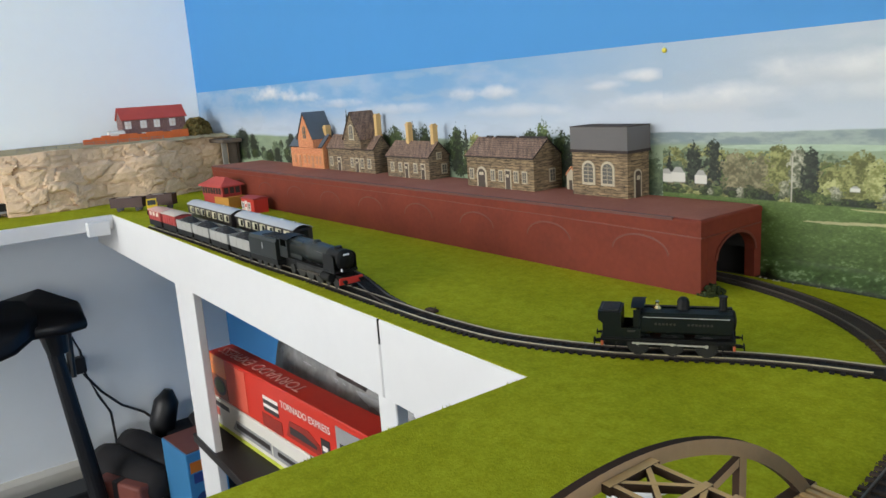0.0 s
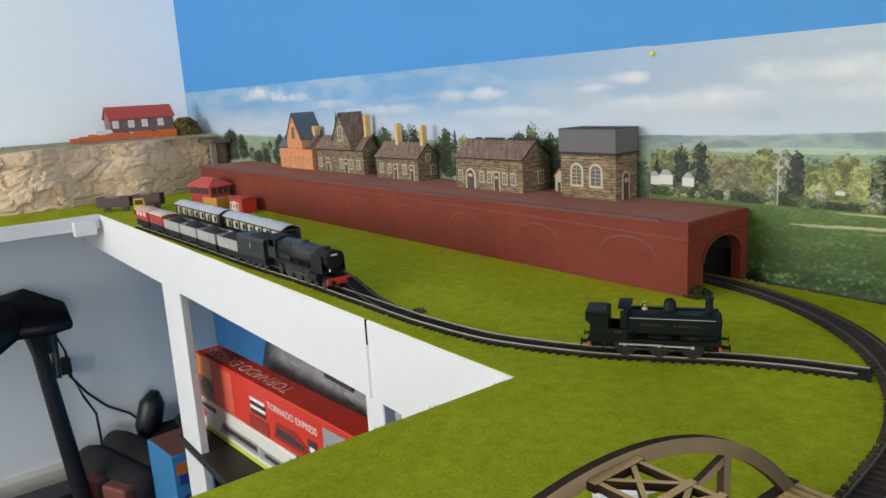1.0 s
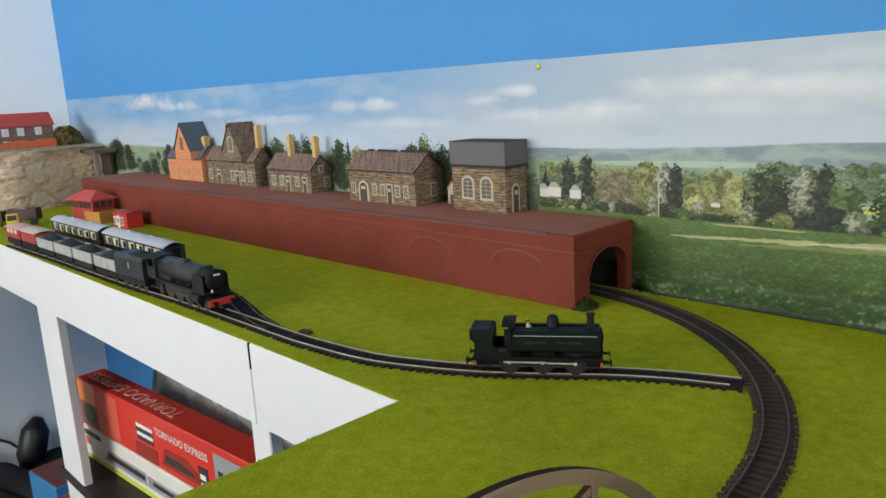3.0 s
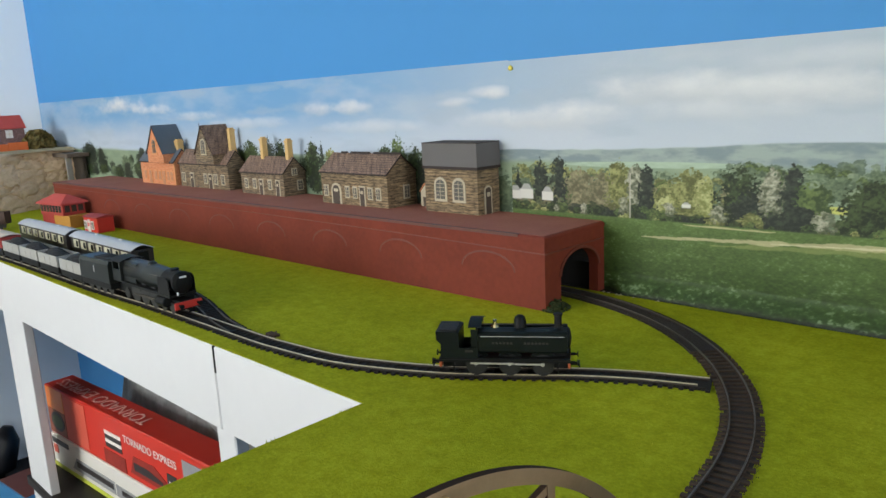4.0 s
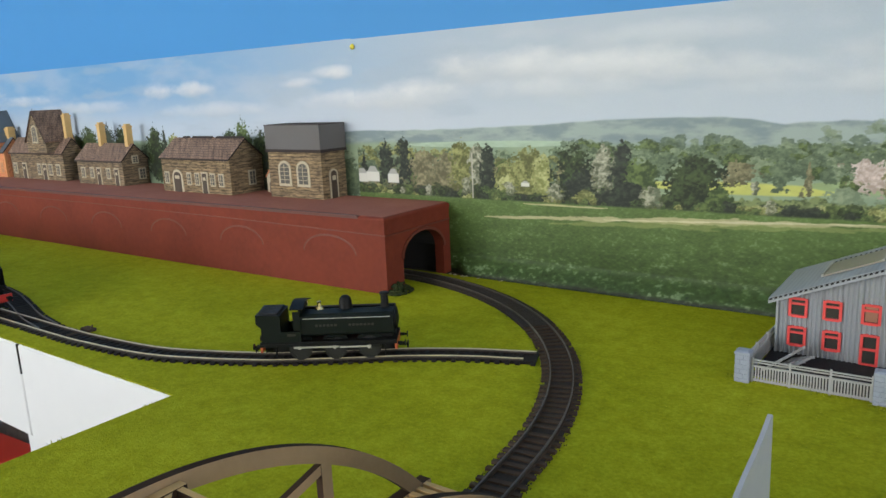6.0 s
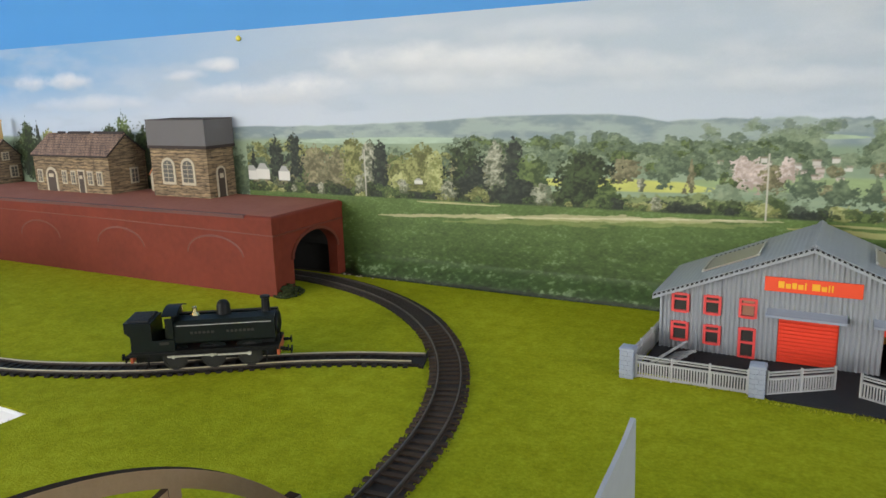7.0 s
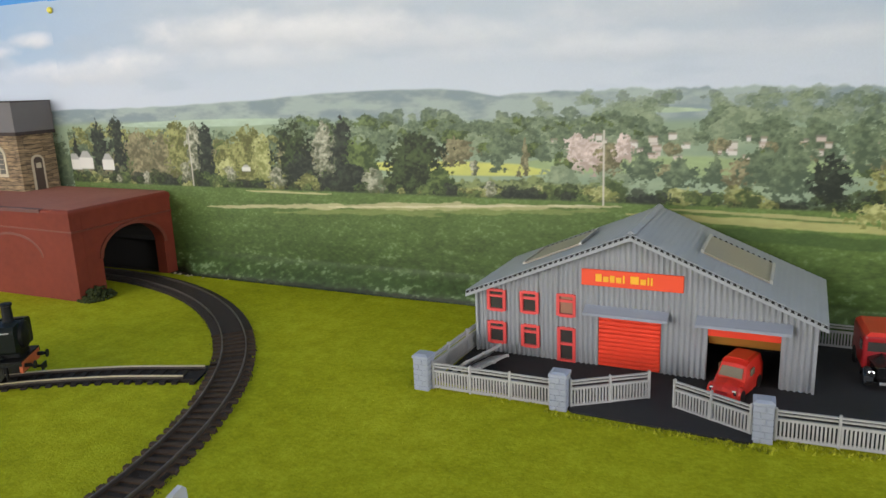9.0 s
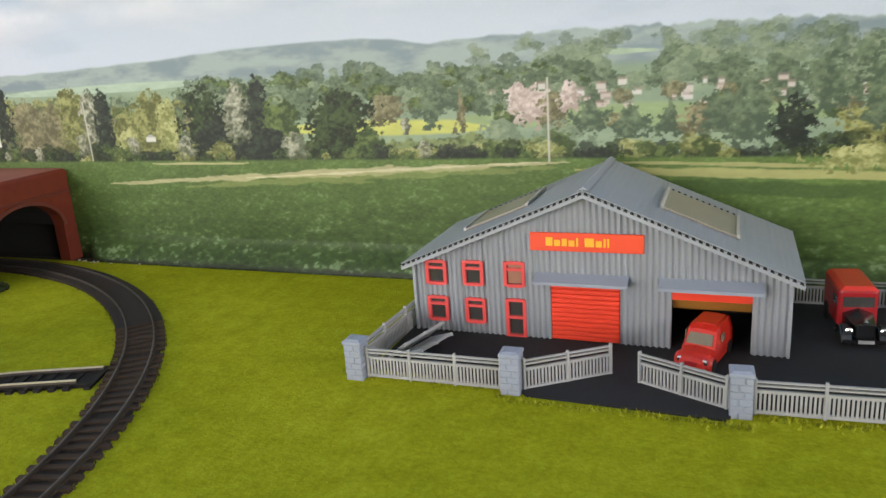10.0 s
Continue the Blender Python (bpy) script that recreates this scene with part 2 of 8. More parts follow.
VAN_RED = material("wagon_red_plastic", (0.34, 0.035, 0.03), rough=0.55, vary=0.15, scale=80)
ROOF_PALE = material("pale_wagon_roof", (0.62, 0.50, 0.40), rough=0.7, vary=0.12, scale=80)
COACH_ROOF = material("silver_grey_roof", (0.42, 0.43, 0.45), rough=0.4, vary=0.1, scale=50, spec=0.5)
COACH_BROWN = material("dark_coach_side", (0.028, 0.022, 0.022), rough=0.4, vary=0.2, scale=80)
COACH_CREAM = material("cream_panel", (0.60, 0.56, 0.40), rough=0.5, vary=0.1, scale=80)
LETTERING = material("faded_gold_lettering", (0.021, 0.019, 0.013), rough=0.6, vary=0.2, scale=300)
SPIKE_GREY = material("pale_grey_card", (0.34, 0.35, 0.37), rough=0.6, vary=0.12, scale=40)
WHITE_PLASTIC = material("white_plastic", (0.72, 0.72, 0.74), rough=0.35, vary=0.05, scale=60)
STEEL_BLUE = material("blue_grey_plastic", (0.285, 0.30, 0.318), rough=0.5, vary=0.09, scale=50, spec=0.45)
ROOF_STEEL = material("blue_grey_roof_plastic", (0.30, 0.318, 0.34), rough=0.5, vary=0.09, scale=50, spec=0.45)
CANOPY = material("canopy_plastic", (0.27, 0.30, 0.36), rough=0.45, vary=0.07, scale=60)
FRAME_RED = material("coral_red_frame", (0.68, 0.065, 0.06), rough=0.45, vary=0.07, scale=80)
SHUTTER_RED = material("signal_red_shutter", (0.82, 0.055, 0.022), rough=0.42, vary=0.05, scale=60)
SIGN_RED = material("orange_red_sign", (0.80, 0.07, 0.02), rough=0.45, vary=0.04, scale=60)
SIGN_YELLOW = material("yellow_print", (0.85, 0.42, 0.02), rough=0.5, vary=0.05, scale=90)
OCHRE = material("ochre_card", (0.42, 0.20, 0.03), rough=0.7, vary=0.15, scale=60)
SKYLIGHT = material("tan_skylight_sheet", (0.30, 0.265, 0.21), rough=0.3, vary=0.15, scale=60)
SKY_FRAME = material("cream_skylight_frame", (0.42, 0.41, 0.37), rough=0.5, vary=0.08, scale=60)
TARMAC = material("tarmac_card", (0.022, 0.022, 0.024), rough=0.8, vary=0.35, scale=70, bump=0.4, bump_scale=1500, spec=0.3)
FENCE_PALE = material("pale_grey_fence", (0.37, 0.37, 0.365), rough=0.55, vary=0.1, scale=60)
PIER_STONE = material("blue_grey_block", (0.29, 0.32, 0.385), rough=0.65, vary=0.14, scale=160, bump=0.3, bump_scale=900)
POST_RED = material("post_van_red", (0.62, 0.030, 0.018), rough=0.28, vary=0.06, scale=60, coat=0.4)
VAN_DARK = material("post_van_crimson", (0.36, 0.014, 0.018), rough=0.3, vary=0.08, scale=60, coat=0.4)
GLOSS_BLACK = material("gloss_black_enamel", (0.010, 0.010, 0.011), rough=0.25, vary=0.2, scale=60, coat=0.4)
VAN_GLASS = pane_material("van_glass", (0.20, 0.17, 0.12), rough=0.1)
CHROME = material("chrome", (0.75, 0.75, 0.75), rough=0.15, metal=1.0, vary=0.05, scale=60)
PLY = material("laser_cut_ply_face", (0.58, 0.36, 0.15), rough=0.85, spec=0.12, vary=0.22, scale=30, bump=0.2, bump_scale=400, second=(0.66, 0.43, 0.19))
PLY_DARK = material("scorched_ply_edge", (0.045, 0.027, 0.018), rough=0.9, spec=0.1, vary=0.3, scale=60)
PLY_BROWN = material("brown_stained_ply", (0.36, 0.245, 0.14), rough=0.85, spec=0.12, vary=0.2, scale=30, bump=0.2, bump_scale=400)
ROCK = material("plaster_rock", (0.56, 0.385, 0.245), rough=0.95, vary=0.22, scale=24, bump=0.6, bump_scale=130, spec=0.2, second=(0.78, 0.60, 0.43), fine=120)
GAP_SHADE = material("gap_shade_brown", (0.05, 0.04, 0.03), rough=0.95, vary=0.4, scale=60)
CONCRETE = material("grey_card_slab", (0.22, 0.20, 0.18), rough=0.85, vary=0.2, scale=60)
ORANGE_WALL = material("orange_brick_wall", (0.60, 0.13, 0.03), rough=0.8, vary=0.15, scale=70)
BUSH = island_material("dry_bush", [(0.07, 0.06, 0.018), (0.15, 0.12, 0.04), (0.22, 0.16, 0.06)])
TUFT = island_material("grass_tuft", [(0.13, 0.145, 0.006), (0.24, 0.26, 0.010), (0.34, 0.35, 0.016), (0.46, 0.45, 0.03)])
YELLOW = material("yellow_lorry_plastic", (0.75, 0.50, 0.02), rough=0.45, vary=0.08, scale=80)
RUST_BROWN = material("bauxite_wagon", (0.052, 0.023, 0.018), rough=0.6, vary=0.3, scale=80)
SACKING = material("stone_load", (0.40, 0.31, 0.24), rough=0.9, vary=0.2, scale=150)
BOX_RED = material("red_carton", (0.58, 0.035, 0.02), rough=0.35, vary=0.08, scale=12, spec=0.5)
BOX_ORANGE = material("orange_carton_patch", (0.75, 0.20, 0.02), rough=0.35, vary=0.1, scale=20)
BOX_WHITE = material("white_carton", (0.66, 0.63, 0.56), rough=0.4, vary=0.06, scale=15)
BOX_LIME = material("lime_carton_edge", (0.52, 0.55, 0.06), rough=0.4, vary=0.08, scale=15)
BOX_BLUE = material("blue_carton", (0.06, 0.25, 0.50), rough=0.4, vary=0.12, scale=15)
PRINT_DARK = material("dark_print", (0.035, 0.03, 0.03), rough=0.45, vary=0.3, scale=60)
PRINT_GREY = material("grey_print", (0.28, 0.28, 0.28), rough=0.45, vary=0.2, scale=60)
PRINT_PINK = material("faded_red_print", (0.62, 0.10, 0.06), rough=0.45, vary=0.15, scale=40)
PRINT_WHITE = material("white_lettering", (0.80, 0.72, 0.66), rough=0.45, vary=0.05, scale=60)
BLACK_STAIN = material("black_brown_board", (0.014, 0.011, 0.010), rough=0.5, vary=0.3, scale=20)
BLACK_VINYL = material("black_vinyl", (0.010, 0.010, 0.012), rough=0.42, vary=0.3, scale=20, bump=0.2, bump_scale=150)
BLACK_FABRIC = material("black_fabric", (0.013, 0.012, 0.014), rough=0.9, vary=0.4, scale=40, bump=0.4, bump_scale=400)
BLACK_TUBE = material("black_powder_coat", (0.008, 0.009, 0.012), rough=0.4, vary=0.2, scale=50)
RED_BROWN = material("red_brown_leather", (0.20, 0.06, 0.045), rough=0.55, vary=0.25, scale=30)
FILM = material("clear_wrap_film", (0.16, 0.155, 0.15), rough=0.22, vary=0.75, scale=22, bump=1.0, bump_scale=30, spec=0.9, second=(0.42, 0.42, 0.41), fine=70)
EURO_BLUE = material("navy_roof_plastic", (0.018, 0.035, 0.13), rough=0.4, vary=0.1, scale=40)
EURO_WHITE = material("pale_grey_train_side", (0.55, 0.58, 0.54), rough=0.4, vary=0.06, scale=40)
EURO_YELLOW = material("yellow_nose", (0.75, 0.45, 0.02), rough=0.4, vary=0.06, scale=40)
PIN = material("yellow_pin_head", (0.65, 0.55, 0.05), rough=0.3, vary=0.1, scale=200)

# ---- building helpers ----


def finish(name, bm, mat, smooth=False):
    me = bpy.data.meshes.new(name)
    bmesh.ops.recalc_face_normals(bm, faces=bm.faces)
    bm.to_mesh(me)
    bm.free()
    me.materials.append(mat)
    if smooth:
        me.shade_smooth()
    return me


def part(name, bm, mat, parent=None, label="", smooth=False):
    ob = new(name, finish(name, bm, mat, smooth))
    ob.parent = parent
    return tagged(ob, label)


def thing(name, label, category, m=None, group="", kind=""):
    ob = new(name)
    ob.empty_display_size = 0.01
    if m is not None:
        ob.matrix_world = m
    return tagged(ob, label, category, group, kind)


def solid(name, bm, mat, label, category, m=None, group="", kind="", smooth=False):
    ob = part(name, bm, mat, None, "", smooth)
    if m is not None:
        ob.matrix_world = m
    return tagged(ob, label, category, group, kind)


def B():
    return bmesh.new()


def box(bm, x0, x1, y0, y1, z0, z1, bev=0.0, seg=1):
    v = [bm.verts.new(c) for c in ((x0, y0, z0), (x1, y0, z0), (x1, y1, z0), (x0, y1, z0), (x0, y0, z1), (x1, y0, z1), (x1, y1, z1), (x0, y1, z1))]
    f = [bm.faces.new([v[i] for i in q]) for q in ((0, 3, 2, 1), (4, 5, 6, 7), (0, 1, 5, 4), (1, 2, 6, 5), (2, 3, 7, 6), (3, 0, 4, 7))]
    if bev:
        edges = list({e for q in f for e in q.edges})
        bmesh.ops.bevel(bm, geom=edges, offset=bev, segments=seg, profile=0.5, affect="EDGES", clamp_overlap=True)
    return bm


def abox(*a, **k):
    return box(B(), *a, **k)


def prism(bm, pts, axis, a, b):
    """The outline pts, swept along one axis from a to b. For x the outline is (y, z), for y (x, z), for z (x, y)."""
    def at(p, d):
        return {"x": (d, p[0], p[1]), "y": (p[0], d, p[1]), "z": (p[0], p[1], d)}[axis]
    lo, hi = [bm.verts.new(at(p, a)) for p in pts], [bm.verts.new(at(p, b)) for p in pts]
    n = len(pts)
    bm.faces.new(lo)
    bm.faces.new(hi[::-1])
    for i in range(n):
        bm.faces.new((lo[i], lo[(i + 1) % n], hi[(i + 1) % n], hi[i]))
    return bm


def rod(bm, p, q, r, seg=10, r2=None):
    """A round bar from p to q."""
    p, q = Vector(p), Vector(q)
    d = (q - p).normalized()
    u = d.orthogonal().normalized()
    w = d.cross(u)
    r2 = r if r2 is None else r2
    rings = []
    for c, rr in ((p, r), (q, r2)):
        rings.append([bm.verts.new(c + rr * (math.cos(a) * u + math.sin(a) * w)) for a in (2 * math.pi * i / seg for i in range(seg))])
    bm.faces.new(rings[0][::-1])
    bm.faces.new(rings[1])
    for i in range(seg):
        bm.faces.new((rings[0][i], rings[0][(i + 1) % seg], rings[1][(i + 1) % seg], rings[1][i]))
    return bm


def lathe(bm, profile, origin=(0, 0, 0), axis="z", seg=14):
    """A turned shape: (radius, height) pairs round an axis through origin."""
    o = Vector(origin)

    def at(r, hgt, a):
        c, s = r * math.cos(a), r * math.sin(a)
        return o + Vector({"z": (c, s, hgt), "x": (hgt, c, s), "y": (c, hgt, s)}[axis])
    rings = [[bm.verts.new(at(r, hgt, 2 * math.pi * i / seg)) for i in range(seg)] for r, hgt in profile]
    for a, b in zip(rings, rings[1:]):
        for i in range(seg):
            bm.faces.new((a[i], a[(i + 1) % seg], b[(i + 1) % seg], b[i]))
    bm.faces.new(rings[0][::-1])
    bm.faces.new(rings[-1])
    return bm


def tube(bm, pts, r, seg=6):
    """A bent bar along pts."""
    pts = [Vector(p) for p in pts]
    rings = []
    for i, p in enumerate(pts):
        d = (pts[min(i + 1, len(pts) - 1)] - pts[max(i - 1, 0)]).normalized()
        u = d.orthogonal().normalized() if abs(d.z) > 0.95 else d.cross(Vector((0, 0, 1))).normalized()
        w = d.cross(u)
        rings.append([bm.verts.new(p + r * (math.cos(a) * u + math.sin(a) * w)) for a in (2 * math.pi * k / seg for k in range(seg))])
    for a, b in zip(rings, rings[1:]):
        for k in range(seg):
            bm.faces.new((a[k], a[(k + 1) % seg], b[(k + 1) % seg], b[k]))
    bm.faces.new(rings[0][::-1])
    bm.faces.new(rings[-1])
    return bm


def loft(bm, rings):
    rows = [[bm.verts.new(p) for p in ring] for ring in rings]
    n = len(rows[0])
    for a, b in zip(rows, rows[1:]):
        for i in range(n):
            bm.faces.new((a[i], a[(i + 1) % n], b[(i + 1) % n], b[i]))
    bm.faces.new(rows[0][::-1])
    bm.faces.new(rows[-1])
    return bm


def lettering(name, text, size, mat, parent, m, label=""):
    """Flat raised words in the built-in font."""
    cu = bpy.data.curves.new(name, "FONT")
    cu.body, cu.size, cu.extrude, cu.align_x, cu.align_y = text, size, 0.0002, "CENTER", "CENTER"
    tmp = new("lettering_source", cu)
    me = bpy.data.meshes.new_from_object(tmp)
    bpy.data.objects.remove(tmp)
    me.name = name
    me.materials.clear()
    me.materials.append(mat)
    ob = new(name, me)
    ob.parent = parent
    ob.matrix_local = m
    return tagged(ob, label)


# ---- the room ----
def wall_box(name, mat, label, *b):
    return solid(name, abox(*b), mat, label, "wall", kind="structure")


wall_box("wall_back", BLUE_WALL, "sky-blue painted plaster wall behind the model railway", LEFT_X - 0.1, RIGHT_X + 0.1, WALL_Y, WALL_Y + 0.1, FLOOR_Z, CEIL_Z)
wall_box("wall_left", PALE_WALL, "pale blue-white painted plaster wall", LEFT_X - 0.1, LEFT_X, BACK_Y, WALL_Y, FLOOR_Z, CEIL_Z)
# right and front walls stay out of view; their windows are added for the lamps
bm = B()
for b in ((BACK_Y, -1.7, FLOOR_Z, CEIL_Z), (-0.3, WALL_Y, FLOOR_Z, CEIL_Z), (-1.7, -0.3, FLOOR_Z, -0.15), (-1.7, -0.3, 1.25, CEIL_Z)):
    box(bm, RIGHT_X, RIGHT_X + 0.1, b[0], b[1], b[2], b[3])
solid("wall_right", bm, PALE_WALL, "unseen pale blue-white painted wall with an added window opening", "wall", kind="structure")
bm = B()
for b in ((LEFT_X, -2.15, FLOOR_Z, CEIL_Z), (-0.55, RIGHT_X, FLOOR_Z, CEIL_Z), (-2.15, -0.55, FLOOR_Z, -0.15), (-2.15, -0.55, 1.25, CEIL_Z)):
    box(bm, b[0], b[1], BACK_Y - 0.1, BACK_Y, b[2], b[3])
solid("wall_front", bm, PALE_WALL, "unseen pale painted wall with an added window opening", "wall", kind="structure")
for n, (xa, xb) in enumerate(((-2.15, -0.55), (-1.7, -0.3)), 1):
    bm = B()
    for c in ((xa, xb, -0.15, -0.1), (xa, xb, 1.2, 1.25), (xa, xa + 0.05, -0.1, 1.2), (xb - 0.05, xb, -0.1, 1.2), ((xa + xb) / 2 - 0.03, (xa + xb) / 2 + 0.03, -0.1, 1.2)):
        if n == 1:
            box(bm, c[0], c[1], BACK_Y - 0.07, BACK_Y - 0.02, c[2], c[3])
        else:
            box(bm, RIGHT_X + 0.02, RIGHT_X + 0.07, c[0], c[1], c[2], c[3])
    solid("window_%d" % n, bm, WHITE_PAINT, "unseen white-framed window added in a pale wall", "window", kind="structure")
solid("floor", abox(LEFT_X - 0.1, RIGHT_X + 0.1, BACK_Y - 0.1, WALL_Y + 0.1, FLOOR_Z - 0.05, FLOOR_Z), CARPET, "dark carpeted room floor", "floor", kind="structure")
# ceiling: out of view, added white to bounce light down
solid("ceiling", abox(LEFT_X - 0.1, RIGHT_X + 0.1, BACK_Y - 0.1, WALL_Y + 0.1, CEIL_Z, CEIL_Z + 0.05), CEILING, "unseen white painted ceiling that bounces light", "ceiling", kind="structure")
bm = B()
prism(bm, [(LEFT_X, FLOOR_Z), (LEFT_X + 0.016, FLOOR_Z), (LEFT_X + 0.016, FLOOR_Z + 0.055), (LEFT_X + 0.006, FLOOR_Z + 0.07), (LEFT_X, FLOOR_Z + 0.07)], "y", BACK_Y, WALL_Y)
solid("baseboard", bm, CREAM, "cream painted skirting board along the wall", "skirting", kind="structure")

# ---- the layout's table ----
EDGE_Y, ARM_X, LARM_X = 0.444, -0.255, -1.70      # inner edges of the back, right and left boards
MAT_END = 0.832
table = thing("railway_table", "white-painted timber table that carries the model railway", "table", pose(0, 0, FLOOR_Z))
up = -FLOOR_Z


def tpart(name, mat, *b, bev=0.0015, label=""):
    x0, x1, y0, y1, z0, z1 = b
    return part(name, abox(x0, x1, y0, y1, z0 + up, z1 + up, bev=bev), mat, table, label)


tpart("table_top", SLEEPER, LEFT_X + 0.002, 1.5, EDGE_Y + 0.004, WALL_Y - 0.002, -0.022, -0.003, bev=0, label="dark board under the grass mat")
tpart("table_top", SLEEPER, ARM_X + 0.004, 1.5, -0.75, EDGE_Y + 0.003, -0.022, -0.003, bev=0)
tpart("table_top", SLEEPER, LEFT_X + 0.002, LARM_X - 0.004, -0.75, EDGE_Y + 0.003, -0.022, -0.003, bev=0)
tpart("fascia", WHITE_PAINT, -0.492, ARM_X + 0.002, EDGE_Y - 0.002, EDGE_Y + 0.0035, -0.0935, -0.0012)
tpart("fascia", WHITE_PAINT, -1.90, -0.4935, EDGE_Y - 0.002, EDGE_Y + 0.0035, -0.0935, -0.0012)
tpart("fascia", WHITE_PAINT, ARM_X + 0.0005, ARM_X + 0.0035, -0.75, EDGE_Y - 0.0025, -0.112, -0.0035)
tpart("fascia", WHITE_PAINT, LARM_X - 0.004, LARM_X + 0.012, -0.75, EDGE_Y - 0.0025, -0.034, -0.001)
for x, y in ((-1.219, EDGE_Y + 0.01), (-0.498, EDGE_Y + 0.01), (-0.235, -0.68), (1.3, -0.68), (1.3, 0.78), (-1.78, -0.68)):
    w = 0.056 if x < -1.0 else 0.02
    tpart("leg", WHITE_PAINT, x - w, x + w * 0.9, y - 0.0055, y + 0.010, FLOOR_Z, -0.023)
tpart("shelf", BLACK_STAIN, -1.29, -0.30, EDGE_Y + 0.0, 0.84, -0.438, -0.42, label="black-brown lower shelf board")
tpart("corner_block", WHITE_PAINT, LARM_X + 0.0125, LARM_X + 0.035, 0.380, 0.428, -0.044, -0.010, bev=0.002, label="white timber block in the corner")
part("edge_crack", box(B(), -0.4936, -0.4922, EDGE_Y - 0.0026, EDGE_Y + 0.001, -0.030 + up, -0.001 + up), RECESS_SHADE, table, "dark crack where two fascia boards meet")

tpart("back_strip", BALLAST, LEFT_X + 0.004, 1.48, MAT_END - 0.001, WALL_Y - 0.0025, -0.0028, -0.0012, bev=0, label="dark bare strip of board at the wall")
# the flock mat: one sheet over the three boards, with a rough cut edge
bm = B()


def mat_patch(x0, x1, y0, y1):
    nx, ny = max(2, int((x1 - x0) / 0.02)), max(2, int((y1 - y0) / 0.02))
    g = [[bm.verts.new((x0 + (x1 - x0) * i / nx, y0 + (y1 - y0) * j / ny, 0.0006 * noise.noise((9 * (x0 + (x1 - x0) * i / nx), 9 * (y0 + (y1 - y0) * j / ny), 3.0)))) for j in range(ny + 1)] for i in range(nx + 1)]
    for i in range(nx):
        for j in range(ny):
            bm.faces.new((g[i][j], g[i + 1][j], g[i + 1][j + 1], g[i][j + 1]))
    rim = [g[i][0] for i in range(nx + 1)] + [g[nx][j] for j in range(1, ny + 1)] + [g[i][ny] for i in range(nx - 1, -1, -1)] + [g[0][j] for j in range(ny - 1, 0, -1)]
    low = [bm.verts.new((v.co.x, v.co.y, -0.0028)) for v in rim]
    for k in range(len(rim)):
        bm.faces.new((rim[k], low[k], low[(k + 1) % len(rim)], rim[(k + 1) % len(rim)]))


mat_patch(LEFT_X + 0.003, 1.48, EDGE_Y, MAT_END)
mat_patch(ARM_X, 1.48, -0.74, EDGE_Y)
mat_patch(LEFT_X + 0.003, LARM_X, -0.74, EDGE_Y)
solid("ground", bm, GRASS, "bright green flock grass mat on the layout board", "grass mat", kind="structure")
rng = random.Random(5)
verts, faces = [], []


def tuft(x, y, z, s, lean=(0, 0)):
    a, k = rng.uniform(0, 6.28), len(verts)
    verts.extend([(x + s * 0.3 * math.cos(a), y + s * 0.3 * math.sin(a), z), (x - s * 0.3 * math.cos(a), y - s * 0.3 * math.sin(a), z), (x + lean[0] + rng.uniform(-s, s) * 0.5, y + lean[1] + rng.uniform(-s, s) * 0.5, z + s * rng.uniform(0.5, 1.0))])
    faces.append((k, k + 1, k + 2))


for i in range(900):
    y = rng.uniform(-0.1, EDGE_Y)
    tuft(ARM_X + 0.001 - rng.random() ** 2 * 0.0016, y, -0.0024, 0.0022 + 0.002 * (noise.noise((y * 60, 0, 4)) > 0.25), (-0.0018 * rng.random(), 0))
for i in range(1300):
    tuft(rng.uniform(LARM_X, ARM_X), EDGE_Y + 0.0004, -0.0018, 0.0028, (0, -0.0012 * rng.random()))
for i in range(7000):
    x, y = rng.uniform(-0.25, 0.6), rng.uniform(0.3, 0.83)
    if not (x > 0.07 and y > 0.66) and not (abs(math.hypot(x + 0.342, y - 0.4505) - 0.3540) < 0.022 and x > -0.34):
        tuft(x, y, -0.0005, 0.0012)
for i in range(1500):
    x = rng.uniform(0.075, 0.52)
    edge = 0.668 + (0.010 if 0.165 > x or x > 0.285 else 0.0) + 0.004 * noise.noise((x * 70, 0, 2))
    tuft(x, edge - abs(rng.gauss(0, 0.003)), -0.0003, 0.0026)
me = bpy.data.meshes.new("grass_fringe")
me.from_pydata(verts, [], faces)
me.materials.append(TUFT)
tagged(new("grass_fringe", me), "loose green flock fibres along mat edges", "grass", kind="stuff")

# ---- track ----
def spline(pts, step=0.004):
    """Evenly spaced points on a smooth line through pts."""
    p = [Vector((*q, 0)) for q in pts]
    p = [2 * p[0] - p[1]] + p + [2 * p[-1] - p[-2]]
    fine = []
    for i in range(1, len(p) - 2):
        for k in range(40):
            t = k / 40
            fine.append(0.5 * (2 * p[i] + (p[i + 1] - p[i - 1]) * t + (2 * p[i - 1] - 5 * p[i] + 4 * p[i + 1] - p[i + 2]) * t * t + (3 * p[i] - p[i - 1] - 3 * p[i + 1] + p[i + 2]) * t ** 3))
    fine.append(p[-2])
    out, left = [fine[0]], step
    for a, b in zip(fine, fine[1:]):
        d = (b - a).length
        while d >= left:
            a = a + (b - a).normalized() * left
            d -= left
            out.append(a.copy())
            left = step
        left -= d
    return out


def normal_at(line, i):
    d = (line[min(i + 1, len(line) - 1)] - line[max(i - 1, 0)]).normalized()
    return d, Vector((-d.y, d.x, 0))


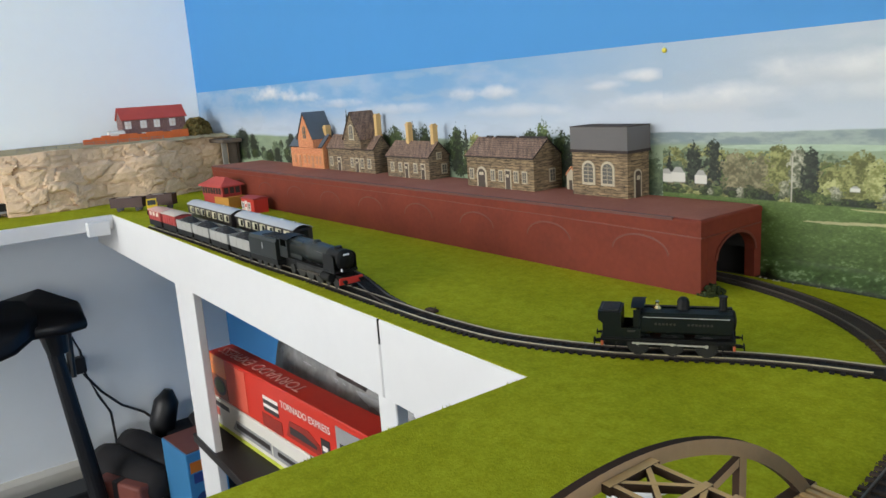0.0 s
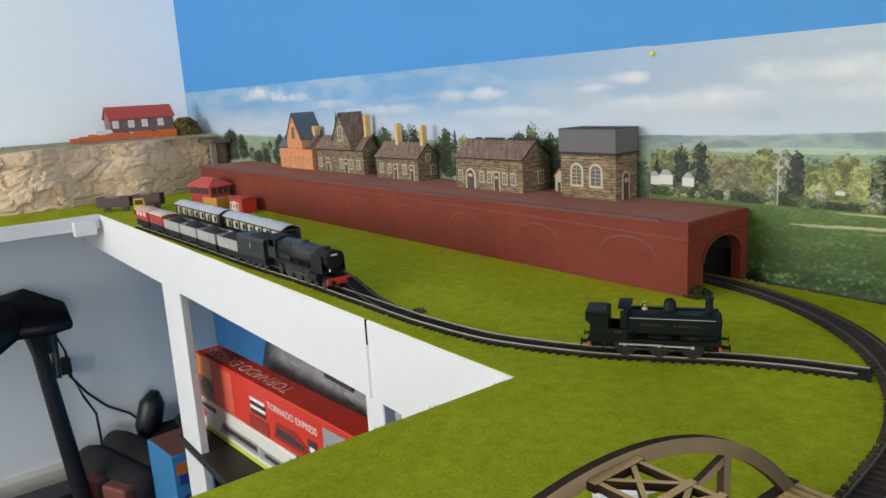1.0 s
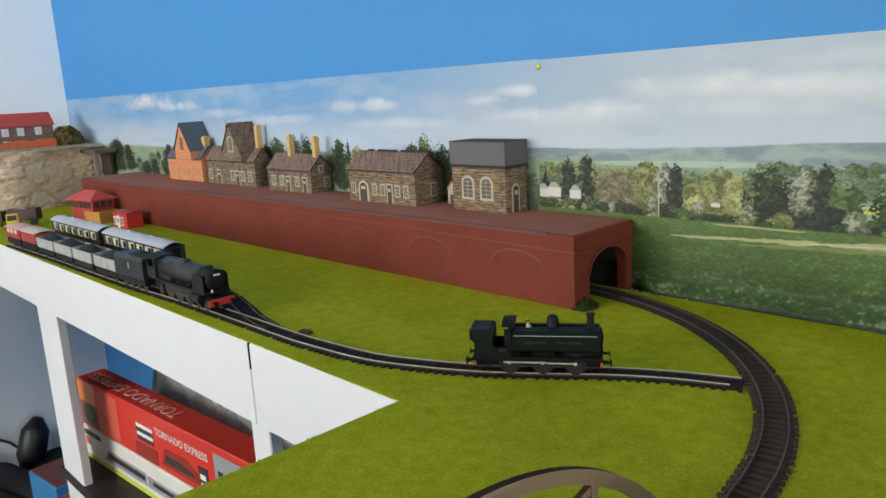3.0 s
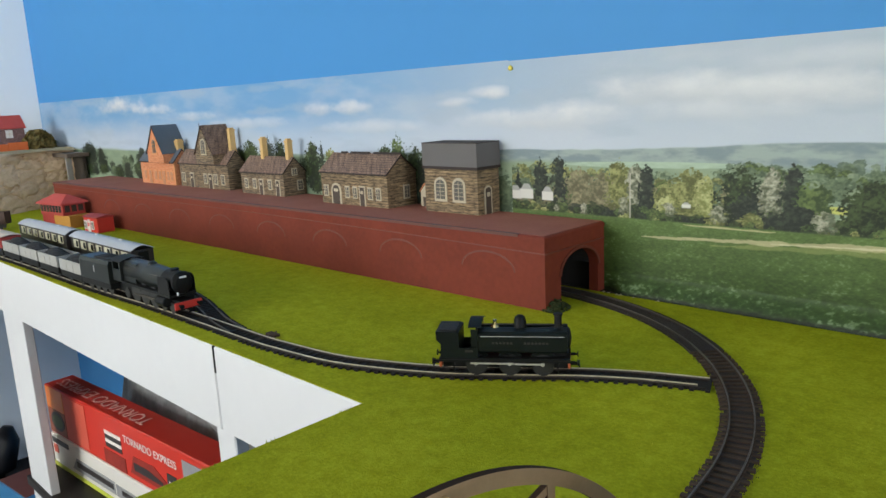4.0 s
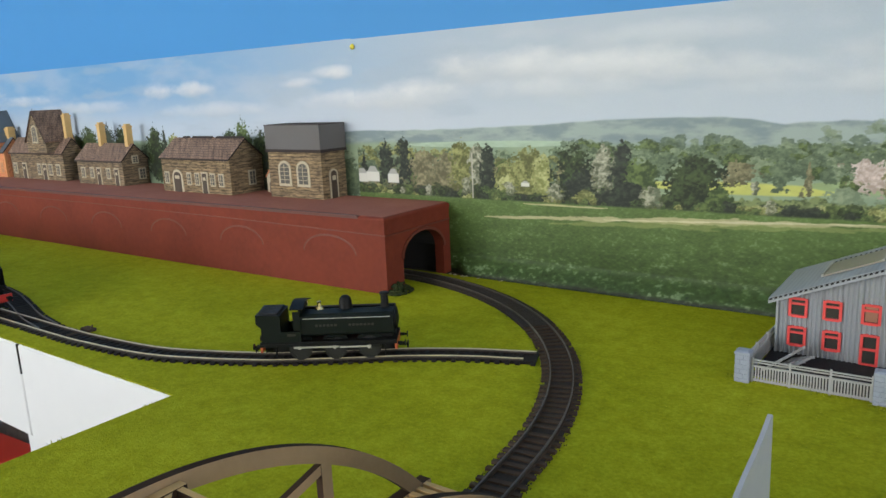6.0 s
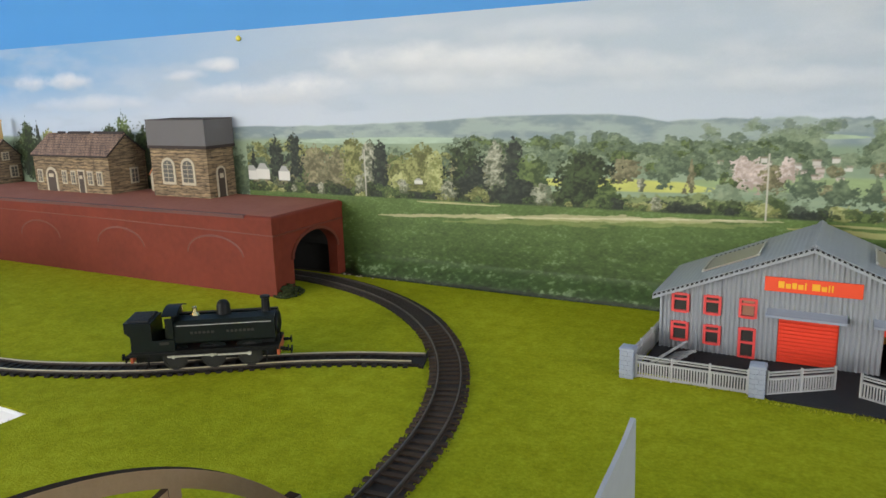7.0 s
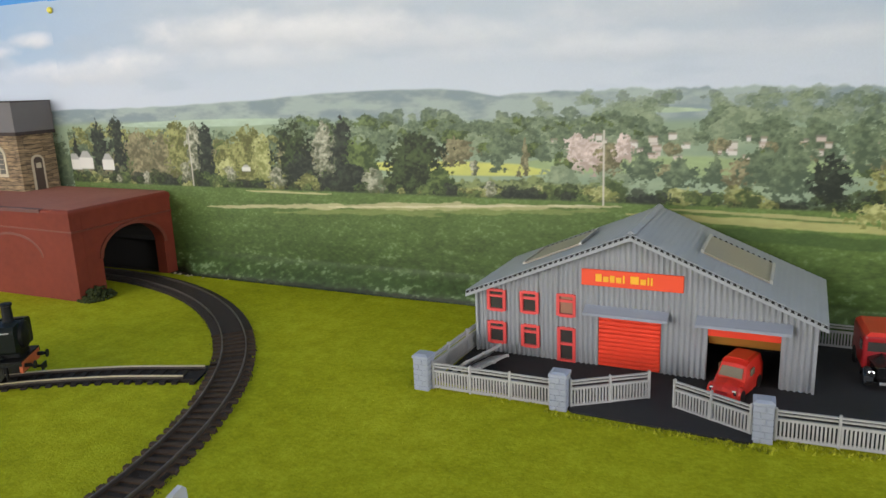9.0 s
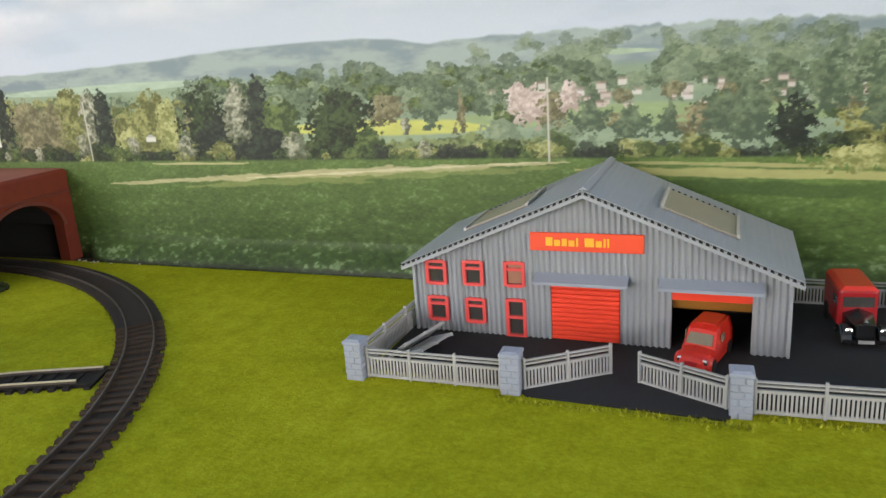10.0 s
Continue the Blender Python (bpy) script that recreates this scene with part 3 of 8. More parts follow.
def ribbon(bm, line, off, half, z0, z1):
    """A bar of rectangular section along a line, off to its left by off."""
    rings = []
    for i, p in enumerate(line):
        _, n = normal_at(line, i)
        a, b = p + n * (off - half), p + n * (off + half)
        rings.append([(a.x, a.y, z0), (b.x, b.y, z0), (b.x, b.y, z1), (a.x, a.y, z1)])
    return loft(bm, rings)


bm = abox(-0.0017, 0.0017, -0.0148, 0.0148, 0.0, 0.0019)
SLEEPER_MESH = finish("sleeper", bm, SLEEPER)
SLEEPER_BLACK = finish("sleeper", abox(-0.0018, 0.0018, -0.0140, 0.0140, 0.0, 0.0017), SLEEPER_DARK)


def rail_track(label, line, rail_mat, rail_cut=(0, 0), underlay=0.0, pitch=0.0086, dark=False):
    web, sleeper_mesh = (SLEEPER_DARK, SLEEPER_BLACK) if dark else (SLEEPER, SLEEPER_MESH)
    t = thing("railway_track", label, "railway track")
    for side, cut in ((1, rail_cut[0]), (-1, rail_cut[1])):
        r_ = part("rail", ribbon(B(), line[cut:], side * 0.0083, 0.00025, 0.0017, 0.0034), RAIL_WEB, t)
        part("rail_head", ribbon(B(), line[cut:], side * 0.0083, 0.00045, 0.0034, 0.0042), rail_mat, r_, "polished running surface")
    part("chair_web", ribbon(B(), line, 0.0086, 0.0010, 0.0004, 0.0020), web, t)
    part("chair_web", ribbon(B(), line, -0.0086, 0.0010, 0.0004, 0.0020), web, t)
    if underlay:
        part("underlay", ribbon(B(), line, 0.0, underlay, -0.0005, 0.0008), SLEEPER_DARK if dark else BALLAST, t, "dark worn underlay strip")
    run = 0.0
    for i in range(len(line)):
        if i:
            run += (line[i] - line[i - 1]).length
        if run >= pitch or i == 0:
            run = 0.0 if i == 0 else run - pitch
            d, _ = normal_at(line, i)
            s = new("sleeper", sleeper_mesh)
            s.parent = t
            s.matrix_local = Matrix.Translation(line[i]) @ Matrix.Rotation(math.atan2(d.y, d.x), 4, "Z")
    return t


CX, CY, CR = -0.342, 0.4505, 0.3564
main_line = [Vector((*p, 0)) for p in [(-0.95 + 0.004 * i, CY + CR) for i in range(152)]] + [Vector((CX + CR * math.cos(a), CY + CR * math.sin(a), 0)) for a in np.linspace(math.pi / 2, radians(7), 128)] + [Vector((CX + CR * math.cos(radians(7)) + 0.004 * i * math.sin(radians(7)), CY + CR * math.sin(radians(7)) - 0.004 * i * math.cos(radians(7)), 0)) for i in range(1, 200)]
rail_track("curved dark track with tarnished rails leading out of the tunnel", main_line, RAIL_DULL, underlay=0.0122)
fill = [p for p in main_line[140:] if p.x < CX + CR * math.cos(radians(46)) and p.y > CY]
solid("track_ballast", ribbon(B(), fill, 0.0, 0.0150, -0.0005, 0.0022), BALLAST, "dark brown ballast that buries the sleepers by the tunnel", "ballast", kind="structure")
siding = spline([(-0.060, 0.6365), (-0.0776, 0.6297), (-0.1116, 0.616), (-0.1535, 0.593), (-0.1875, 0.569), (-0.2235, 0.5445), (-0.25, 0.528), (-0.2975, 0.506), (-0.352, 0.4880), (-0.4285, 0.4790), (-0.475, 0.4770), (-0.571, 0.4765), (-0.685, 0.475), (-0.868, 0.4675), (-1.12, 0.464), (-1.40, 0.4565)])
rail_track("siding track with bright nickel rails on the grass", siding, RAIL, rail_cut=(2, 0), underlay=0.0105, dark=True)
branch = spline([(-0.505, 0.4785), (-0.56, 0.4880), (-0.62, 0.5045), (-0.68, 0.5195), (-0.76, 0.529), (-0.90, 0.5325), (-1.15, 0.532), (-1.40, 0.530)])
rail_track("second siding track that leaves the first at a point", branch, RAIL_DULL, underlay=0.0105, dark=True)
# the point's lever and tie bar beside the track
lever = thing("point_lever", "small black point lever beside the siding track", "point lever", pose(-0.463, 0.497, 0))
part("base", abox(-0.012, 0.004, -0.004, 0.004, 0, 0.003, bev=0.0006), SLEEPER, lever)
part("tie_bar", abox(-0.004, -0.001, -0.022, 0.004, 0.0005, 0.002), SLEEPER, lever)
part("handle", rod(B(), (0, 0, 0.002), (0.002, 0.001, 0.006), 0.0007, 8), SLEEPER, lever)


# ---- rolling stock ----
def line_pose(line, x):
    """The pose on a line where it crosses x, pointing to +x."""
    i = min(range(len(line)), key=lambda k: abs(line[k].x - x))
    d, _ = normal_at(line, i)
    d = -d if d.x < 0 else d
    return Matrix.Translation(line[i] + Vector((0, 0, 0.0042))) @ Matrix.Rotation(math.atan2(d.y, d.x), 4, "Z")


def wheel(parent, x, y, r, mat=None, spokes=0):
    w = part("wheel", lathe(B(), [(r * 0.86, -0.0013), (r, -0.0012), (r, 0.0008), (r * 1.08, 0.001), (r * 1.08, 0.0014)] if y > 0 else [(r * 1.08, -0.0014), (r * 1.08, -0.001), (r, -0.0008), (r, 0.0012), (r * 0.86, 0.0013)], (x, y, r), "y", 20), mat or WHEEL_BLACK, parent)
    if spokes:
        bm = B()
        s = 1 if y > 0 else -1
        lathe(bm, [(r * 0.95, 0), (r * 0.95, s * 0.0018), (r * 0.88, s * 0.0018), (r * 0.88, 0)], (x, y, r), "y", 24)
        part("tyre", bm, WHEEL_BLACK, w)
    return w


def buffers(parent, x, sgn, z=0.0125, beam=None, half=0.0155):
    part("buffer_beam", abox(min(x, x - sgn * 0.0022), max(x, x - sgn * 0.0022), -half, half, z - 0.0042, z + 0.004, bev=0.0004), beam or LOCO_BLACK, parent)
    for y in (-0.0112, 0.0112):
        bm = lathe(B(), [(0.0014, 0), (0.0014, sgn * 0.004), (0.0009, sgn * 0.004), (0.0009, sgn * 0.0058), (0.0028, sgn * 0.006), (0.0028, sgn * 0.0068)], (x, y, z), "x", 12)
        part("buffer", bm, LOCO_BLACK, parent)
    bm = abox(min(x, x + sgn * 0.008), max(x, x + sgn * 0.008), -0.001, 0.001, z - 0.006, z - 0.0045)
    box(bm, min(x + sgn * 0.007, x + sgn * 0.008), max(x + sgn * 0.007, x + sgn * 0.008), -0.004, 0.004, z - 0.0075, z - 0.003)
    part("coupling", bm, LOCO_BLACK, parent)


def pannier_tank(m):
    e = thing("tank_engine", "dark green pannier tank steam locomotive on the siding", "locomotive", m)
    part("frame", abox(-0.056, 0.056, -0.0085, 0.0085, 0.006, 0.014, bev=0.0004), LOCO_BLACK, e)
    bm = abox(-0.058, 0.058, -0.0165, 0.0165, 0.0155, 0.0172, bev=0.0003)
    box(bm, -0.058, 0.058, -0.0165, -0.0158, 0.0135, 0.0155)
    box(bm, -0.058, 0.058, 0.0158, 0.0165, 0.0135, 0.0155)
    part("running_plate", bm, LOCO_BLACK, e)
    part("boiler", lathe(B(), [(0.0092, -0.022), (0.0092, 0.044), (0.0092, 0.0441)], (0, 0, 0.0315), "x", 24), LOCO_GREEN, e, smooth=False)
    part("smokebox", lathe(B(), [(0.0098, 0.040), (0.0098, 0.056), (0.0088, 0.0575), (0.006, 0.0582), (0.0012, 0.0590)], (0, 0, 0.0315), "x", 24), LOCO_BLACK, e)
    part("smokebox_saddle", abox(0.041, 0.0545, -0.0085, 0.0085, 0.017, 0.026, bev=0.0006), LOCO_BLACK, e)
    for s in (-1, 1):
        pts = [(s * 0.0045, 0.0415), (s * 0.0125, 0.0405), (s * 0.0148, 0.0385), (s * 0.0152, 0.036), (s * 0.0152, 0.0235), (s * 0.0140, 0.022), (s * 0.0075, 0.022)]
        tk = part("pannier_tank", prism(B(), pts, "x", -0.0225, 0.0555), LOCO_GREEN, e)
        for (a, b) in ((-0.010, 0.012), (0.018, 0.042)):
            bm = B()
            for k in range(int((b - a) / 0.0032)):
                box(bm, a + k * 0.0032, a + k * 0.0032 + 0.0020, s * 0.0153 - 0.0001, s * 0.0153 + 0.0001, 0.0300, 0.0318)
            part("lettering", bm, LETTERING, tk, "row of small faded gold letter bars")
        part("handrail", rod(B(), (-0.02, s * 0.0159, 0.0372), (0.053, s * 0.0159, 0.0372), 0.0003, 6), STEEL, tk)
        part("tank_step", abox(-0.001, 0.006, s * 0.0155 - 0.001, s * 0.0155 + 0.001, 0.0195, 0.0205), LOCO_BLACK, e)
    # cab with an open back, spectacle plate, roof
    bm = B()
    for s in (-1, 1):
        y0, y1 = sorted((s * 0.0152, s * 0.0160))
        box(bm, -0.0395, -0.0225, y0, y1, 0.0172, 0.0262)
        box(bm, -0.0285, -0.0225, y0, y1, 0.0275, 0.0435)
    box(bm, -0.0235, -0.0225, -0.0155, 0.0155, 0.0172, 0.046)
    part("cab", bm, LOCO_GREEN, e)
    rp = [(y, 0.0455 + 0.0055 * math.cos(y / 0.0165 * 1.2) - 0.0020) for y in np.linspace(-0.0168, 0.0168, 11)]
    part("cab_roof", prism(B(), rp + [(y, z + 0.0008) for y, z in rp[::-1]], "x", -0.0305, -0.0190), LOCO_BLACK, e)
    bm = prism(B(), [(-0.0560, 0.0172), (-0.0395, 0.0172), (-0.0395, 0.036), (-0.0395, 0.0405), (-0.0600, 0.0415), (-0.0600, 0.0335), (-0.0560, 0.0300)], "y", -0.0158, 0.0158)
    part("bunker", bm, LOCO_GREEN, e)
    part("coal", abox(-0.058, -0.041, -0.0135, 0.0135, 0.040, 0.0425, bev=0.001), COAL, e)
    part("chimney", lathe(B(), [(0.0048, 0.040), (0.0034, 0.0425), (0.0032, 0.052), (0.0040, 0.0525), (0.0040, 0.0540), (0.0030, 0.0542)], (0.0475, 0, 0), "z", 18), LOCO_BLACK, e)
    part("dome", lathe(B(), [(0.0062, 0.0395), (0.0056, 0.042), (0.0054, 0.0475), (0.0046, 0.0505), (0.0026, 0.0522), (0.0004, 0.0527)], (0.014, 0, 0), "z", 20), LOCO_BLACK, e, smooth=True)
    part("safety_valve", lathe(B(), [(0.0040, 0.0400), (0.0036, 0.0412), (0.0020, 0.0435), (0.0016, 0.0465), (0.0019, 0.0478), (0.0012, 0.0482)], (-0.0085, 0, 0), "z", 16), BRASS, e, "polished brass safety valve cover")
    part("whistle", rod(B(), (-0.0195, 0.004, 0.044), (-0.0195, 0.004, 0.049), 0.0006, 6), BRASS, e)
    for x in (-0.025, 0.005, 0.034):
        for y in (-0.0088, 0.0088):
            wheel(e, x, y, 0.0092, spokes=1)
        part("axle", rod(B(), (x, -0.0088, 0.0092), (x, 0.0088, 0.0092), 0.0014, 8), STEEL, e)
        for s in (-1, 1):
            pts = [(x - 0.0105, 0.0172), (x - 0.0095, 0.0195), (x, 0.0215), (x + 0.0095, 0.0195), (x + 0.0105, 0.0172)]
            part("splasher", prism(B(), pts, "y", s * 0.0088 - 0.001, s * 0.0088 + 0.001), LOCO_GREEN, e)
    for s in (-1, 1):
        y = s * 0.0140
        bm = abox(-0.0300, 0.0085, y - 0.0005, y + 0.0005, 0.0108, 0.0124, bev=0.0003)
        for x in (-0.025, 0.005):
            rod(bm, (x, y - 0.0012, 0.0116), (x, y + 0.0012, 0.0116), 0.0016, 10)
        part("coupling_rod", bm, STEEL, e)
        bm = abox(0.0090, 0.0355, y - 0.0005, y + 0.0005, 0.0104, 0.0119, bev=0.0003)
        rod(bm, (0.034, y - 0.0012, 0.0111), (0.034, y + 0.0012, 0.0111), 0.0016, 10)
        part("coupling_rod", bm, STEEL, e)
        part("number_plate_bar", abox(-0.034, -0.027, s * 0.0161 - 0.0001, s * 0.0161 + 0.0001, 0.0225, 0.0245), LETTERING, e)
        for x0 in (-0.045, 0.047):
            bm = abox(x0, x0 + 0.006, s * 0.0150 - 0.0012, s * 0.0150 + 0.0012, 0.0035, 0.0045)
            box(bm, x0, x0 + 0.001, s * 0.0150 - 0.0012, s * 0.0150 + 0.0012, 0.0045, 0.0155)
            part("footstep", bm, LOCO_BLACK, e)
    buffers(e, 0.058, 1, beam=BEAM_ORANGE)
    buffers(e, -0.058, -1, beam=BEAM_ORANGE)
    part("lamp_iron", rod(B(), (0.0575, 0, 0.0172), (0.0575, 0, 0.0225), 0.0007, 6), LOCO_BLACK, e)
    return e


LOCO_X = -0.2040
eng = line_pose(siding, LOCO_X) @ Matrix.Scale(0.94, 4)
pannier_tank(eng)


def express_engine(m):
    """x points to the front; the origin is the front buffer beam."""
    e = thing("express_engine", "black-green express steam locomotive with a red buffer beam", "locomotive", m)
    part("frame", abox(-0.185, -0.004, -0.008, 0.008, 0.006, 0.016), LOCO_BLACK, e)
    part("running_plate", abox(-0.150, -0.012, -0.0165, 0.0165, 0.0205, 0.0238, bev=0.0003), LOCO_BLACK, e)
    bm = lathe(B(), [(0.0142, -0.146), (0.0144, -0.085), (0.0128, -0.042), (0.0128, -0.0415)], (0, 0, 0.0362), "x", 28)
    part("boiler", bm, LOCO_GREY, e, smooth=True)
    part("smokebox", lathe(B(), [(0.0132, -0.0415), (0.0132, -0.012), (0.0124, -0.0105), (0.0085, -0.009), (0.001, -0.0082)], (0, 0, 0.0362), "x", 28), LOCO_BLACK, e)
    part("firebox", prism(B(), [(-0.0130, 0.024), (0.0130, 0.024), (0.0132, 0.040), (0.010, 0.0478), (0.0, 0.0508), (-0.010, 0.0478), (-0.0132, 0.040)], "x", -0.150, -0.112), LOCO_GREY, e)
    part("chimney", lathe(B(), [(0.0062, 0.047), (0.0052, 0.049), (0.0052, 0.0515), (0.0044, 0.0516)], (-0.028, 0, 0), "z", 18), LOCO_BLACK, e)
    part("dome", lathe(B(), [(0.0060, 0.0485), (0.0055, 0.0510), (0.0035, 0.0528), (0.0005, 0.0532)], (-0.088, 0, 0), "z", 18), LOCO_GREY, e, smooth=True)
    for s in (-1, 1):
        y = s * 0.0158
        part("smoke_deflector", prism(B(), [(-0.044, 0.0238), (-0.013, 0.0238), (-0.013, 0.0405), (-0.018, 0.0440), (-0.040, 0.0440)], "y", y - 0.0004, y + 0.0004), LOCO_BLACK, e)
        part("handrail", rod(B(), (-0.145, s * 0.0132, 0.042), (-0.042, s * 0.0120, 0.042), 0.0003, 6), RAIL_DULL, e)
        part("cylinder", lathe(B(), [(0.0055, -0.050), (0.0060, -0.049), (0.0060, -0.027), (0.0055, -0.026)], (0, s * 0.0135, 0.0135), "x", 16), LOCO_BLACK, e)
        for x, r in ((-0.070, 0.0125), (-0.097, 0.0125), (-0.124, 0.0125)):
            wheel(e, x, s * 0.0088, r)
        for x in (-0.022, -0.045, -0.152):
            wheel(e, x, s * 0.0088, 0.0065)
        part("coupling_rod", abox(-0.126, -0.068, s * 0.0120 - 0.0005, s * 0.0120 + 0.0005, 0.0092, 0.0110, bev=0.0003), RAIL_WEB, e)
        part("piston_rod", abox(-0.097, -0.045, s * 0.0134 - 0.0005, s * 0.0134 + 0.0005, 0.0118, 0.0132), RAIL_WEB, e)
    bm = B()
    for s in (-1, 1):
        y0, y1 = sorted((s * 0.0158, s * 0.0166))
        box(bm, -0.176, -0.150, y0, y1, 0.0222, 0.0375)
        box(bm, -0.176, -0.172, y0, y1, 0.0375, 0.0465)
        box(bm, -0.154, -0.150, y0, y1, 0.0375, 0.0465)
    box(bm, -0.151, -0.150, -0.016, 0.016, 0.0238, 0.0485)
    part("cab", bm, LOCO_GREY, e)
    rp = [(y, 0.0455 + 0.0055 * math.cos(y / 0.0168 * 1.25)) for y in np.linspace(-0.0170, 0.0170, 11)]
    part("cab_roof", prism(B(), rp + [(y, z + 0.0008) for y, z in rp[::-1]], "x", -0.181, -0.148), LOCO_BLACK, e)
    buffers(e, 0.0, 1, beam=BEAM_RED, half=0.0165)
    part("front_number_bar", abox(-0.0082, -0.0074, -0.004, 0.004, 0.0425, 0.0445), WHITE_PLASTIC, e, "small pale number bar on the smokebox")
    part("lamp", lathe(B(), [(0.0011, 0.0238), (0.0011, 0.0268), (0.0007, 0.0275)], (-0.006, -0.009, 0), "z", 10), WHITE_PLASTIC, e, "small pale headlamp")
    return e


def tender(m):
    e = thing("tender", "black steam locomotive tender loaded with coal", "tender", m)
    part("frame", abox(-0.102, -0.002, -0.0160, 0.0160, 0.0085, 0.0165, bev=0.0005), LOCO_BLACK, e)
    part("tank", prism(B(), [(-0.0165, 0.0165), (0.0165, 0.0165), (0.0165, 0.041), (0.0140, 0.0455), (-0.0140, 0.0455), (-0.0165, 0.041)], "x", -0.102, -0.003), LOCO_GREY, e)
    bm = B()
    lathe(bm, [(0.010, 0.0455), (0.009, 0.048), (0.004, 0.0495), (0.0005, 0.05)], (-0.035, 0, 0), "z", 12)
    box(bm, -0.062, -0.010, -0.011, 0.011, 0.0450, 0.0475, bev=0.001)
    part("coal", bm, COAL, e)
    for s in (-1, 1):
        for x in (-0.017, -0.040, -0.062, -0.085):
            wheel(e, x, s * 0.0088, 0.0080)
        bm = abox(-0.053, -0.050, s * 0.0166 - 0.0001, s * 0.0166 + 0.0001, 0.028, 0.037)
        lathe(bm, [(0.0022, -0.0001), (0.0022, 0.0001)], (-0.0515, s * 0.0167, 0.032), "y", 10)
        part("crest", bm, PRINT_GREY, e, "small pale crest")
    buffers(e, -0.102, -1)
    return e


def coal_wagon(m):
    e = thing("coal_wagon", "grey open wagon filled with coal", "wagon", m, group="goods train wagons")
    part("underframe", abox(-0.037, 0.037, -0.0160, 0.0160, 0.0075, 0.0170, bev=0.0004), LOCO_BLACK, e)
    bm = B()
    for b in ((-0.0385, 0.0385, -0.0165, -0.0150), (-0.0385, 0.0385, 0.0150, 0.0165), (-0.0385, -0.0370, -0.0150, 0.0150), (0.0370, 0.0385, -0.0150, 0.0150)):
        box(bm, b[0], b[1], b[2], b[3], 0.0170, 0.0330, bev=0.0003)
    part("body", bm, WAGON_GREY, e)
    for s in (-1, 1):
        for x in (-0.012, 0.010):
            part("side_strap", abox(x, x + 0.0014, s * 0.0166 - 0.0002, s * 0.0166 + 0.0002, 0.0175, 0.0326), WAGON_GREY, e)
    g = 9
    bm = B()
    rows = [[bm.verts.new((-0.0372 + 0.0744 * i / 14, -0.0152 + 0.0304 * j / g, 0.0272 + 0.0125 * math.sin(math.pi * (i / 14) ** 0.7) ** 1.3 * math.sin(math.pi * j / g) ** 0.8 + 0.0014 * noise.noise((i * 1.7, j * 1.9, 5)))) for j in range(g + 1)] for i in range(15)]
    for i in range(14):
        for j in range(g):
            bm.faces.new((rows[i][j], rows[i + 1][j], rows[i + 1][j + 1], rows[i][j + 1]))
    part("coal_load", bm, COAL, e)
    for s in (-1, 1):
        for x in (-0.021, 0.021):
            wheel(e, x, s * 0.0088, 0.0065)
            part("axle_box", abox(x - 0.003, x + 0.003, s * 0.0125 - 0.001, s * 0.0125 + 0.001, 0.005, 0.0125), LOCO_BLACK, e)
    buffers(e, 0.0385, 1)
    buffers(e, -0.0385, -1)
    return e


def box_van(m, name, label, roof_mat, brake):
    e = thing(name, label, "wagon", m, group="goods train wagons")
    part("underframe", abox(-0.037, 0.037, -0.0155, 0.0155, 0.0075, 0.0190), LOCO_BLACK, e)
    part("body", abox(-0.0375, 0.0375, -0.0160, 0.0160, 0.0190, 0.0370, bev=0.0005), VAN_RED, e)
    rp = [(y, 0.0362 + 0.0036 * math.cos(y / 0.017 * 1.35)) for y in np.linspace(-0.0172, 0.0172, 11)]
    part("roof", prism(B(), rp + [(y, z + 0.001) for y, z in rp[::-1]], "x", -0.0395, 0.0395), roof_mat, e)
    for s in (-1, 1):
        bm = B()
        for k in range(6):
            box(bm, -0.034 + k * 0.0135, -0.0325 + k * 0.0135, s * 0.0163 - 0.0004, s * 0.0163 + 0.0004, 0.0193, 0.0366)
        part("side_strap", bm, VAN_RED, e)
        if brake:
            bm = B()
            for k in range(3):
                box(bm, -0.026 + k * 0.02, -0.014 + k * 0.02, s * 0.0166 - 0.0003, s * 0.0166 + 0.0003, 0.028, 0.0355)
            part("panel", bm, ROOF_PALE, e, "pale printed panel")
        for x in (-0.021, 0.021):
            wheel(e, x, s * 0.0088, 0.0065)
    buffers(e, 0.0375, 1)
    buffers(e, -0.0375, -1)
    return e


express_engine(line_pose(siding, -0.604) @ Matrix.Diagonal((0.945, 1, 1, 1)))
tender(line_pose(siding, -0.774) @ Matrix.Diagonal((0.87, 1, 1, 1)))
coal = coal_wagon(line_pose(siding, -0.9035))
for k in range(1, 4):
    copy_thing(coal, line_pose(siding, -0.9035 - 0.0848 * k))
box_van(line_pose(siding, -1.243), "goods_van", "red goods van with a pale roof", ROOF_PALE, False)
box_van(line_pose(siding, -1.326), "brake_van", "red brake van with pale side panels", material("faded_pink_roof", (0.66, 0.36, 0.29), rough=0.65, vary=0.15, scale=80), True)


